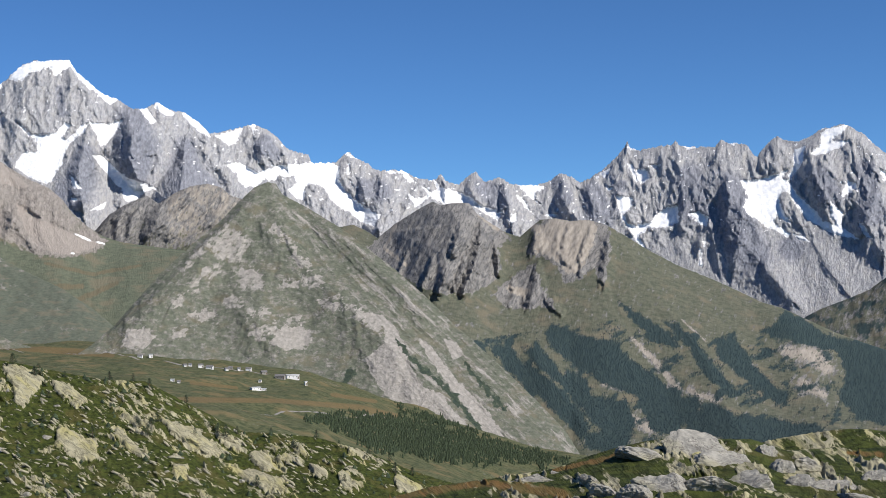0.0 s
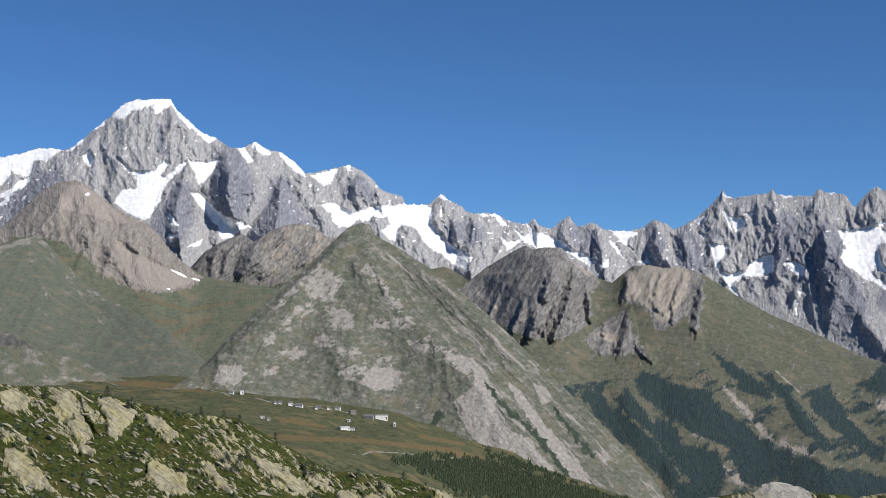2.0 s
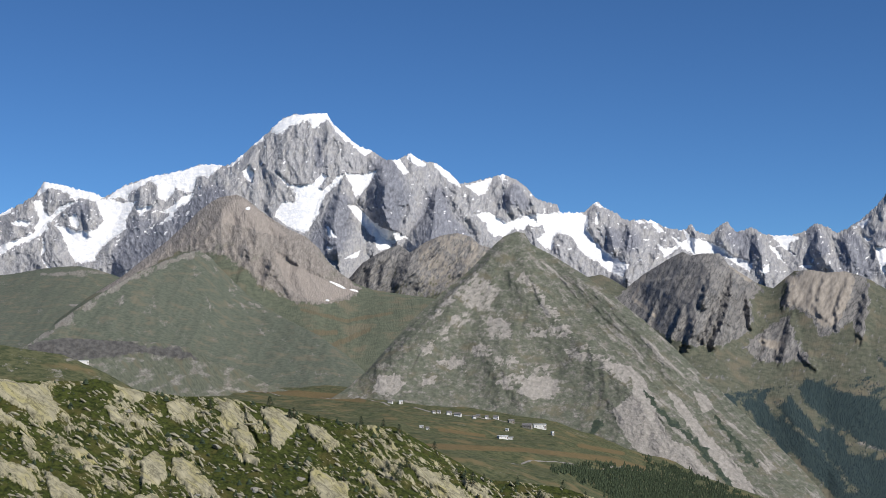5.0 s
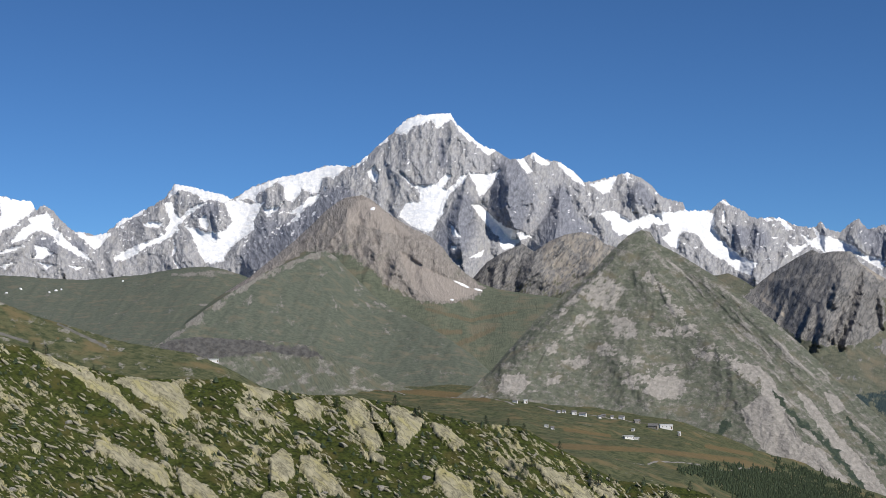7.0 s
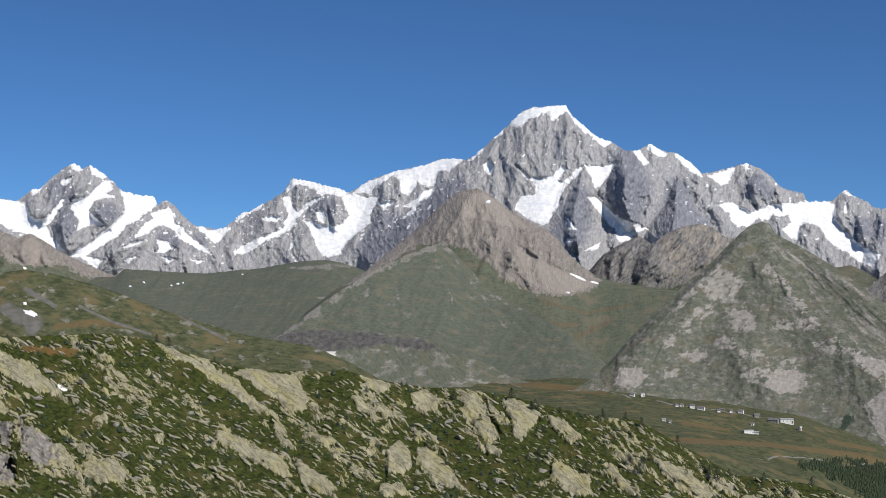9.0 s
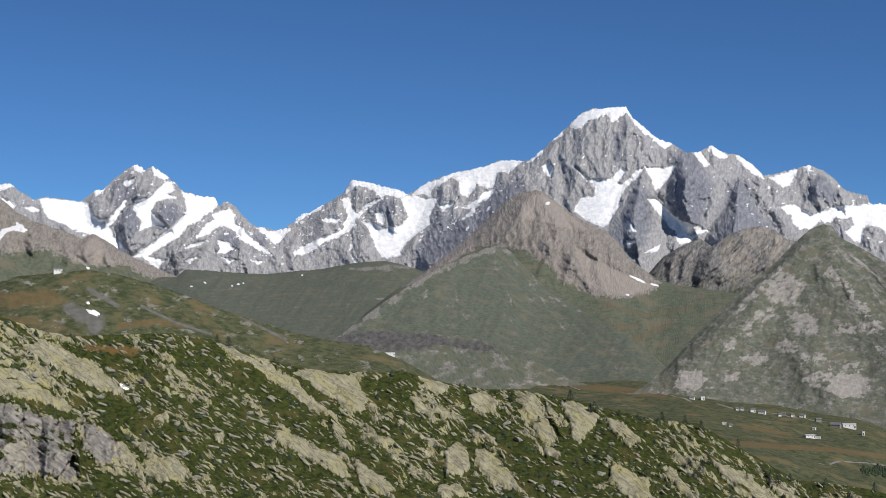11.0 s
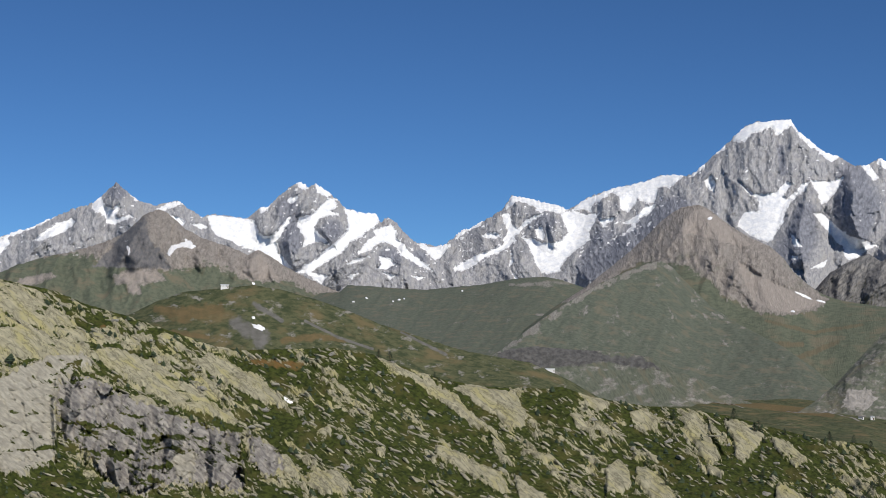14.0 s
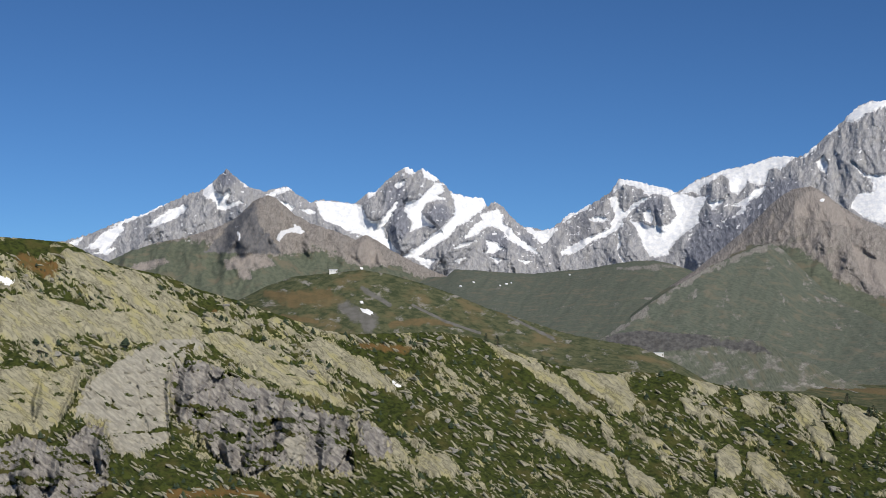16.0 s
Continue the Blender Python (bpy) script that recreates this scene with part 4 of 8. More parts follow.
SNOWFIELDS.append((32.29, 5.7, 31.9, 5.63, 31.44, 5.55, 30.88, 5.53, 30.87, 5.19, 31.1, 4.96, 31.37, 4.85, 31.55, 4.57, 32, 4.39, 32.34, 3.93, 32.79, 3.65, 33.24, 3.36, 33.57, 3.12, 32.89, 3.02, 33.12, 2.68, 33.34, 2.79, 33.69, 3.06, 34.21, 3.12, 33.92, 3.35, 33.35, 3.69, 32.9, 4.11, 32.57, 4.38, 32.34, 4.61, 32.12, 4.84, 32.12, 5.29))
SNOWFIELDS.append((31.1, 4.85, 30.42, 5.08, 30.19, 4.86, 30.19, 4.52, 29.84, 4.29, 29.62, 3.96, 29.27, 3.73, 28.93, 3.51, 28.71, 3.28, 29.16, 3.39, 29.5, 3.62, 29.95, 3.84, 30.18, 4.18, 30.64, 4.4, 30.98, 4.28, 31.2, 4.06, 31.54, 3.89, 31.77, 3.94, 31.21, 4.51, 30.98, 4.67))
SNOWFIELDS.append((30.86, 3.83, 30.41, 3.72, 30.18, 3.5, 30.63, 3.27, 30.97, 3.31, 30.74, 3.49))
SNOWFIELDS.append((30.7, 3.15, 30.13, 3.05, 30.4, 2.93))
SNOWFIELDS.append((29.54, 3.05, 29, 2.99, 29.27, 2.85))
SNOWFIELDS.append((32.22, 3.48, 31.77, 3.71, 31.31, 3.76, 31.76, 3.53))
SNOWFIELDS.append((32.1, 2.98, 31.65, 3.15, 31.94, 2.92))
SNOWFIELDS.append((29.37, 4.34, 29.05, 4.34, 28.83, 4.19, 27.99, 4.35, 28.26, 3.96, 28.48, 3.69, 28.71, 3.78, 28.94, 4.01))
SNOWFIELDS.append((42.81, 5.54, 43.25, 5.26, 43.89, 4.84, 44.43, 4.56, 45.08, 4.28, 45.72, 4.06, 45.4, 4.27, 44.76, 4.64, 44.12, 4.94, 43.47, 5.34))
SNOWFIELDS.append((42.91, 5.04, 42.8, 4.87, 43.12, 4.53, 43.66, 4.29, 44.1, 4.12, 44.32, 4.16, 43.99, 4.44, 43.46, 4.81))
SNOWFIELDS.append((45.29, 4.18, 45.18, 4.03, 45.49, 3.58, 45.81, 3.24, 45.49, 3.25, 45.8, 3.02, 46.34, 3.01, 46.02, 3.24, 46.66, 3.22, 46.35, 3.45, 45.93, 3.9))
SNOWFIELDS.append((47.56, 3.17, 47.2, 3.45, 46.74, 3.66, 46.99, 3.32, 47.34, 3.18))
SNOWFIELDS.append((42.16, 5.71, 41.83, 5.94, 41.71, 5.57, 41.37, 5.46, 41.16, 5.69, 41.09, 5.47, 41.26, 5.24, 41.14, 5.09, 40.7, 5.26, 40.59, 5.15, 40.92, 5.03, 41.25, 4.86, 41.58, 4.9, 41.66, 5.17, 41.93, 5.29, 42.15, 5.44))
SNOWFIELDS.append((39.7, 5.5, 39.26, 5.72, 38.77, 5.86, 38.63, 5.73, 39.14, 5.58, 39.48, 5.4))
SNOWFIELDS.append((40.69, 5.97, 40.34, 5.92, 40.49, 5.78))
SNOWFIELDS.append((39.25, 5.29, 38.8, 5.19, 38.57, 5.01, 38.68, 4.85, 39.02, 5))
SNOWFIELDS.append((38.35, 4.97, 37.9, 4.94, 37.67, 4.8, 38.01, 4.8))
SNOW_LEFT_LOW = []
SNOW_LEFT_LOW.append((39.29, 3.72, 39.12, 4.06, 38.78, 4.18, 38.56, 4.25, 38.67, 4.4, 38.34, 4.3, 38.11, 4.08, 38.22, 3.92, 38.56, 4.02, 38.89, 3.95, 39.11, 3.65))
SNOW_LEFT_LOW.append((40.81, 3.98, 40.7, 4.07, 40.63, 3.69, 40.76, 3.64))
SNOW_LEFT_LOW.append((40.97, 4.2, 40.68, 4.29, 40.84, 4.16))
SNOW_LEFT_LOW.append((42.88, 3.6, 42.51, 3.7, 42.66, 3.56))
SNOW_LEFT_LOW.append((39.49, 3.64, 39.26, 3.56, 39.35, 3.49))
ROCK_BROWN = []
ROCK_BROWN.append((21.18, 4.14, 20.51, 4.66, 19.39, 5.78, 18.49, 6.3, 17.25, 5.9, 16.24, 5.11, 14.77, 3.97, 14.1, 3.07, 13.19, 2.2, 13.65, 1.82, 14.67, 1.6, 15.8, 1.67, 16.47, 2.06, 17.15, 2.18, 17.71, 2.86, 18.72, 3.47, 19.62, 3.65, 20.51, 3.71))
ROCK_BROWN.append((23.59, 2.13, 22.5, 3.09, 20.95, 4.32, 20.4, 3.72, 21.4, 3.09, 22.28, 2.53, 23.16, 1.97))
SCREE_FAN = []
SCREE_FAN.append((16.69, 3.87, 16.02, 3.3, 15.12, 2.85, 14.21, 2.39, 13.24, 2.11, 13.88, 1.82, 14.67, 1.64, 15.46, 1.79, 16.02, 2.13, 16.36, 2.74, 16.58, 3.3))
SCREE_FAN.append((18.38, 5.79, 17.82, 5.79, 16.92, 5.11, 16.01, 4.32, 16.47, 4.21, 17.59, 4.55, 18.49, 4.77, 19.06, 4.55, 18.72, 5.34))
ROCK_CRAGS = []
ROCK_CRAGS.append((3.03, 1.77, 1.88, 2.76, 0.96, 3.54, 0.39, 3.87, -0.4, 3.69, -1.08, 3.68, -1.52, 3.15, -2.19, 2.57, -2.63, 2.11, -2.17, 1.66, -2.27, 0.76, -1.92, 0.31, -1, -0.12, -0.1, -0.11, 1.03, 0.26, 2.14, 0.96))
ROCK_CRAGS.append((-3.41, 1.52, -3.77, 2.31, -4.35, 2.97, -5.13, 2.91, -6.03, 2.84, -6.58, 2.58, -6.67, 1.56, -6.41, 0.11, -5.98, 0.9, -5.53, 0.46, -4.85, 0.25, -4.53, 0.94, -3.97, 1.29))
ROCK_CRAGS.append((-1.91, -0.14, -2.83, 0.52, -3.63, 1.07, -3.84, 0.27, -4.49, -0.87, -3.93, -0.63, -3.25, -0.73, -2.57, -0.72))
BROWN_CRAGS = []
BROWN_CRAGS.append((-3.41, 1.52, -3.77, 2.31, -4.35, 2.97, -5.13, 2.91, -6.03, 2.84, -6.29, 2.47, -6, 1.58, -5.53, 0.69, -4.85, 0.48, -4.53, 1.05))
BROWN_CRAGS.append((-0.36, 1.7, -1.06, 2.59, -1.51, 2.7, -1.72, 1.9, -1.48, 1, -0.67, 0.34, -0.23, 0.8))
SCARS = []
SCARS.append((3.18, -2.62, 2.39, -2.02, 2.39, -1.41, 2.95, -1.05, 3.79, -0.97, 3.29, -0.79, 2.5, -0.9, 1.94, -1.41, 1.61, -2.23, 1.39, -3.01, 0.94, -3.79, 0.16, -4.11, -0.17, -4.66, -0.72, -5.2, -1.16, -5.74, 1.06, -5.66, 1.95, -4.62, 2.62, -3.8, 3.02, -3.14))
SCARS.append((1.05, -1.9, 0.6, -2.12, -0.18, -3.22, -0.95, -4.1, -1.61, -4.75, -2.48, -6.05, -1.71, -6.06, -0.84, -4.76, -0.06, -3.67, 0.71, -2.56))
SCARS.append((0.04, -1.89, -0.51, -2.11, -0.73, -2.6, -0.29, -2.73))
SCARS.append((7.01, -1.92, 6.45, -1.36, 5.77, -1.29, 5.32, -1.51, 5.54, -2.03, 6.33, -2.21))
SCARS.append((12.72, -1.93, 12.51, -1.26, 11.84, -1.26, 11.39, -1.59, 11.83, -1.97))
WOODS = []
WOODS.append((-3.9, -1.76, -4.25, -1.31, -4.81, -1.5, -5.48, -1.78, -6.81, -2.14, -7.24, -2.71, -8.11, -3.28, -8.76, -3.84, -9.3, -4.29, -9.96, -4.18, -10.17, -4.73, -9.83, -5.28, -8.94, -5.83, -8.06, -5.71, -7.85, -4.94, -7.53, -4.38, -6.76, -4.04, -6.1, -3.81, -5.66, -3.36, -4.78, -2.9, -4.12, -2.21))
WOODS.append((-4.77, -3.12, -5.66, -3.58, -5.87, -4.25, -7.2, -4.44, -7.62, -5.38, -7.15, -6.48, -5.59, -6.47, -5.38, -5.8, -6.06, -5.59, -5.19, -4.69, -4.53, -3.79))
WOODS.append((-2.54, -2.18, -3.2, -2.87, -3.87, -3.33, -4.75, -4.01, -5.4, -4.91, -5.84, -5.58, -5.38, -6.13, -4.72, -5.35, -3.85, -4.45, -2.96, -3.76, -2.3, -3.08, -1.64, -2.17))
WOODS.append((-3.1, -2.53, -3.67, -1.98, -4.33, -2.89, -4.98, -3.79, -4.75, -4.01, -3.87, -3.33))
WOODS.append((-6.85, -0.46, -7.73, -0.93, -8.6, -1.61, -9.35, -2.34, -9.02, -2.55, -8.36, -2.1, -7.49, -1.41))
WOODS.append((-8.49, -1.27, -9.26, -1.4, -9.91, -2.08, -10.54, -2.97, -11.18, -3.64, -11.7, -4.34, -11.16, -4.41, -10.31, -3.63, -9.68, -2.52))
WOODS.append((-10.56, -2.08, -11.44, -1.83, -11.86, -2.54, -12.48, -3.43, -13.22, -4.09, -13.64, -4.31, -13.09, -4.78, -12.46, -4.3, -11.4, -3.42, -10.76, -2.97))
WOODS.append((-13.3, -0.91, -14.04, -1.25, -14.87, -1.92, -15.7, -2.14, -18.59, -2.17, -18.49, -5.78, -16.03, -5.27, -15.22, -4.42, -15.56, -3.44, -15.27, -2.68, -14.22, -2.46, -13.37, -2.23, -12.31, -1.89, -12.96, -1.46))
WOODS.append((-9.28, -5.17, -10.5, -4.47, -11.36, -4.96, -12.44, -5.07, -13.5, -5.28, -14.67, -5.39, -14.64, -6.47, -13.05, -6.26, -10.9, -6.05, -9.7, -5.94))
WOODS.append((-0.97, -1.93, -1.42, -1.94, -1.85, -2.85, -2.18, -3.41, -1.84, -3.3, -1.29, -2.61))
FACES_RIGHT = (((-9.9, 4.65, 0.113), (-10.21, 4.04, 0.498), (-9.78, 3.5, 0.339), (-9.5, 2.73, 0.226)), ((-11.06, 4.57, 0.181), (-11.41, 3.67, 0.588), (-11.82, 2.99, 0.95), (-11.69, 1.89, 0.724), (-11.51, 0.89, 0.452)), ((-10.47, 2.81, 0.136), (-10.74, 1.69, 0.317), (-10.89, 0.68, 0.226)), ((-14.19, 4.49, 0.226), (-14.71, 4.17, 0.724), (-14.94, 3.33, 0.633), (-15.15, 2.4, 0.339)), ((-13.54, 3.53, 0.113), (-13.85, 2.93, 0.362), (-14.05, 2.33, 0.226)), ((-16.43, 3.97, 0.181), (-16.52, 3.27, 0.498), (-16.49, 2.18, 0.498)), ((-15.27, 5.43, 0.09), (-15.45, 4.83, 0.317), (-15.35, 4.14, 0.181)), ((-16.19, 5.71, 0.09), (-16.53, 5.11, 0.317), (-16.86, 4.3, 0.362)), ((-12.29, 1.65, 0.136), (-12.84, 0.53, 0.362), (-13.67, -0.63, 0.226)), ((-5.88, 4.1, 0.181), (-6.04, 3.38, 0.724), (-5.93, 2.66, 0.588)), ((-10.28, 2.41, 0.181), (-10.22, 1.7, 0.452), (-10.12, 1.21, 0.181)), ((-8.65, 5.32, 0.068), (-8.79, 4.64, 0.158), (-8.73, 3.98, 0.113)), ((-12.27, 5.36, 0.068), (-12.39, 4.85, 0.204), (-12.29, 4.41, 0.136)), ((-12.98, 5.71, 0.068), (-13.13, 5.15, 0.181), (-13.03, 4.49, 0.158)), ((-17.11, 3.68, 0.226), (-17.25, 2.59, 0.679), (-17.15, 1.3, 0.566)), ((-14.54, 1.59, 0.09), (-15.14, 0.48, 0.271), (-15.75, -0.41, 0.181)),)
FACES_MAIN = (((10.16, 6.27, 0.068), (10.24, 5.18, 0.407), (10.32, 4.51, 0.814), (10.44, 3.78, 1.086)), ((12.36, 7.12, 0.181), (12.21, 6.33, 0.724), (12.33, 5.43, 0.724), (12, 4.59, 0.452)), ((11.18, 7.5, 0.09), (11.07, 6.55, 0.271), (11.2, 5.42, 0.407), (11.54, 4.47, 0.339)), ((14.03, 6.39, 0.068), (14.12, 5.67, 0.339), (14.27, 4.88, 0.498), (14.16, 3.81, 0.498)), ((12.66, 4.46, 0.068), (12.71, 3.8, 0.339)), ((18.15, 6.12, 0.452), (19.5, 4.88, 1.018), (20.84, 3.83, 1.018), (22.28, 2.93, 0.679)), ((23.87, 5.64, 0.09), (23.83, 5.08, 0.339), (23.87, 4.48, 0.181)), ((14.63, 9.05, 0.068), (14.5, 8.15, 0.158), (14.55, 7.14, 0.158)), ((16, 8.26, 0.068), (16.09, 7.48, 0.181), (16, 6.8, 0.136)), ((15.31, 8.6, 0.068), (15.36, 7.7, 0.136), (15.28, 6.8, 0.113)), ((16.91, 8.15, 0.09), (17.14, 7.25, 0.226), (16.91, 6.35, 0.181)), ((8.74, 5.84, 0.09), (8.86, 5.17, 0.226), (8.64, 4.49, 0.181)), ((24.91, 4.3, 0.09), (25.23, 3.63, 0.271), (25.01, 3.08, 0.181)), ((26.85, 4.5, 0.113), (27.06, 4.06, 0.226), (26.84, 3.62, 0.136)),)
FACES_MID = (((2.39, 4.79, 0.09), (2.46, 4.18, 0.339), (2.61, 3.5, 0.452), (2.57, 2.6, 0.633)), ((-2.46, 4.54, 0.09), (-2.59, 3.71, 0.362), (-2.72, 2.81, 0.362)), ((-1.21, 4.66, 0.09), (-1.17, 4.05, 0.271), (-1.34, 3.6, 0.181)), ((-0.09, 4.62, 0.068), (-0.14, 4.06, 0.181), (-0.09, 3.72, 0.113)), ((7.05, 6.43, 0.09), (7.2, 5.87, 0.271), (7.11, 5.3, 0.181)), ((6.13, 6.1, 0.09), (6.29, 5.64, 0.226), (6.2, 5.19, 0.181)), ((3.97, 5.31, 0.068), (4.06, 4.74, 0.181), (3.75, 4.18, 0.181)), ((3.18, 5.08, 0.068), (3.25, 4.41, 0.226), (3.07, 3.73, 0.226)), ((1.03, 4.18, 0.09), (1.37, 3.5, 0.317), (1.71, 2.82, 0.317)), ((-4.87, 4.25, 0.09), (-4.79, 3.69, 0.317), (-5.07, 3.02, 0.317)),)
FACES_LEFT = (((34.17, 5.09, 0.09), (34.5, 4.31, 0.362), (34.3, 3.41, 0.317)), ((34.79, 5.82, 0.09), (34.96, 5.37, 0.271), (35.14, 4.69, 0.226)), ((33.73, 6.4, 0.068), (33.88, 5.84, 0.226), (34.06, 5.45, 0.181)), ((32.96, 5.33, 0.09), (33.09, 4.83, 0.317), (32.79, 4.38, 0.181)), ((31.37, 4.73, 0.09), (31.77, 4.16, 0.317), (32.44, 3.25, 0.362)), ((29.85, 4.52, 0.09), (29.95, 3.73, 0.271), (29.72, 2.82, 0.271)), ((41.17, 6.36, 0.09), (41.32, 5.91, 0.317), (41.49, 5.46, 0.181)), ((40.15, 5.61, 0.113), (40.69, 4.81, 0.498), (41.23, 4.01, 0.407)), ((43.45, 4.63, 0.09), (44.09, 3.95, 0.271), (44.73, 3.27, 0.226)), ((27.7, 4.08, 0.09), (28.03, 3.51, 0.226), (27.91, 2.84, 0.181)),)
FACES_CRAGS = (((-0.72, 2.71, 0.113), (-0.67, 2.15, 0.317), (-0.38, 1.59, 0.226)), ((-1.56, 2.92, 0.113), (-1.52, 1.9, 0.385), (-1.18, 0.78, 0.385), (-0.78, -0.05, 0.226)), ((-0.12, 1.07, 0.113), (-0.04, 0.46, 0.294), (0.22, -0.05, 0.181)), ((-2, 2.12, 0.09), (-2.19, 1.32, 0.226), (-2.22, 0.6, 0.136)), ((0.41, 1.38, 0.09), (0.63, 0.7, 0.181), (0.89, 0.21, 0.136)), ((1.45, 1.58, 0.068), (1.76, 0.84, 0.136), (1.9, 0.45, 0.09)), ((-3.68, 2.47, 0.113), (-3.69, 1.86, 0.294), (-3.5, 1.36, 0.136)), ((-5.08, 2.62, 0.068), (-4.91, 1.94, 0.158), (-4.67, 1.34, 0.158), (-5.13, 0.88, 0.09)), ((-6.66, 2.28, 0.113), (-6.53, 1.34, 0.294), (-6.33, 0.16, 0.226)), ((-5.91, 2.48, 0.068), (-5.57, 1.59, 0.136), (-5.44, 0.65, 0.136)), ((-3.76, 1.11, 0.113), (-3.7, 0.28, 0.294), (-3.39, -0.55, 0.294)), ((-2.71, 0.52, 0.09), (-2.79, -0.16, 0.181), (-2.6, -0.65, 0.113)), ((-3.94, -0.18, 0.113), (-4.31, -0.64, 0.226), (-4.55, -0.94, 0.181)), ((-1.04, 1.73, 0.09), (-0.73, 0.79, 0.181), (-0.37, 0.07, 0.136)),)
FACES_SLATE = (((-0.06, 3.63, 1.131), (-0.65, 2.71, 2.715), (-0.18, 1.48, 2.489), (0.35, 0.24, 1.357)),)
FACES_STRATA = (((9.39, 4.2, 0.068), (10.01, 3.48, 0.136), (10.54, 2.97, 0.113)), ((8.62, 4.26, 0.09), (8.84, 3.58, 0.136), (9.34, 3.14, 0.09)), ((10.01, 3.94, 0.068), (10.76, 2.97, 0.136), (11.22, 2.48, 0.113)), ((11.19, 3.5, 0.181), (11.31, 2.93, 0.543), (11.68, 2.44, 0.339)), ((12.62, 3.4, 0.068), (12.85, 2.83, 0.181), (12.9, 2.38, 0.136)), ((11.94, 3.62, 0.068), (12.26, 3.05, 0.158), (12.4, 2.49, 0.136)), ((8.2, 4.14, 0.068), (8.77, 3.36, 0.113), (9.46, 2.69, 0.09)), ((10.58, 3.6, 0.068), (11.03, 3.27, 0.136), (11.31, 2.93, 0.09)),)
FACES_GREEN = (((8.73, 2.84, 0.068), (9.46, 2.08, 0.158), (10.31, 1.11, 0.204), (11.24, 0.17, 0.226), (11.93, -0.5, 0.181), (12.54, -0.94, 0.113)), ((9.24, 1.56, 0.068), (10.16, 0.44, 0.136), (10.84, -0.46, 0.136)), ((6.35, 2.65, 0.068), (6.1, 1.75, 0.113), (5.66, 1.18, 0.09)),)
FACES_BROWN = (((19.8, 4.43, 0.068), (19.71, 4.14, 0.204), (19.77, 3.87, 0.113)), ((20.29, 3.87, 0.09), (20.84, 3.38, 0.181), (21.4, 2.97, 0.136)), ((17.37, 3.65, 0.068), (17.82, 3.08, 0.181), (18.05, 2.63, 0.136)), ((16.69, 3.42, 0.068), (16.92, 2.85, 0.204), (17.04, 2.34, 0.136)), ((16.02, 2.96, 0.068), (16.2, 2.4, 0.181), (16.02, 1.95, 0.113)), ((15.56, 4.09, 0.068), (16.02, 3.64, 0.204), (16.24, 3.08, 0.136)), ((14.66, 3.63, 0.068), (14.39, 3.07, 0.158), (13.87, 2.5, 0.113)), ((18.72, 5, 0.068), (19.17, 4.32, 0.181), (19.62, 3.83, 0.113)), ((17.14, 5, 0.068), (17.48, 4.44, 0.158), (17.26, 3.87, 0.113)),)
PALE_FRONT = (((19.28, 3.47, 0.09), (18.61, 2.52, 0.09), (17.83, 1.39, 0.113), (16.93, 0.26, 0.068)), ((18.94, 3.42, 0.09), (17.82, 1.84, 0.113), (16.93, 1.28, 0.136), (15.13, 0.65, 0.09)), ((18.38, 2.97, 0.09), (17.38, 1.73, 0.09), (16.03, 1.04, 0.068)), ((19.84, 2.97, 0.09), (19.17, 1.62, 0.09), (18.72, 0.5, 0.068)), ((22.28, 2.3, 0.068), (22.72, 1.41, 0.09)), ((21.39, 1.86, 0.068), (20.95, 0.74, 0.068)),)
DRY_BROWN = (((16.93, 0.6, 0.362), (15.58, 0.43, 0.498), (14.22, 0.47, 0.317)), ((16.03, -0.31, 0.362), (14.68, -0.21, 0.407), (12.87, 0.57, 0.317)), ((15.57, 1.38, 0.181), (13.77, 0.92, 0.271), (11.96, 1.24, 0.226)),)
GULLY_TREES = (((1.94, -1.9, 0.226), (1.05, -3.01, 0.317), (0.16, -3.67, 0.362), (-0.73, -4.76, 0.362), (-1.49, -5.74, 0.317)), ((3.74, -3.14, 0.452), (4.19, -3.7, 0.407)), ((-0.73, -2.88, 0.181), (-1.4, -3.65, 0.317), (-2.27, -4.74, 0.362)),)
FRONT = ((12.88, -1.23), (13.78, -0.44), (14.90, 0.36), (16.03, 0.93), (16.93, 1.43), (17.60, 1.89), (18.16, 2.41), (18.72, 2.97), (19.17, 3.47), (19.62, 3.72), (20.17, 3.60), (20.95, 3.29), (22.06, 2.80), (23.16, 2.13), (24.24, 1.42), (25.11, 0.76), (25.96, 0.10), (26.81, -0.44))
SLABS = []
SLABS.append((49.72, -0.32, 49.76, 1.19, 48.52, 1.43, 46.39, 0.81, 44.45, 0.62, 42.7, 0.31, 42.03, -0.24, 43.34, -0.37, 44.43, -0.38, 45.51, -0.06, 46.58, -0.07, 47.63, -0.52, 48.68, -0.42))
SLABS.append((51.45, -3.84, 51.55, -0.34, 49.68, -1.61, 48.86, -1.39, 47.81, -1.71, 46.76, -1.38, 46.74, -2.25, 47.14, -3.12, 47.75, -3.87, 48.58, -3.86))
SLABS.append((47.51, 3.2, 46.45, 3, 44.7, 2.16, 42.72, 1.08, 42.26, 0.2, 43.36, 0.63, 44.68, 1.05, 46.2, 1.69, 47.28, 2.33))
SLABS.append((42.25, -0.24, 41.15, -0.01, 39.37, -0.66, 37.56, -1.99, 36.2, -2.87, 37.1, -2.77, 38.89, -2.22, 40.24, -1.34, 41.36, -0.68))
SLABS.append((37.59, -0.2, 36.69, -0.52, 35.32, -1.3, 34.41, -2.18, 34.64, -2.3, 35.76, -1.97, 36.9, -1.31, 38.03, -0.65))
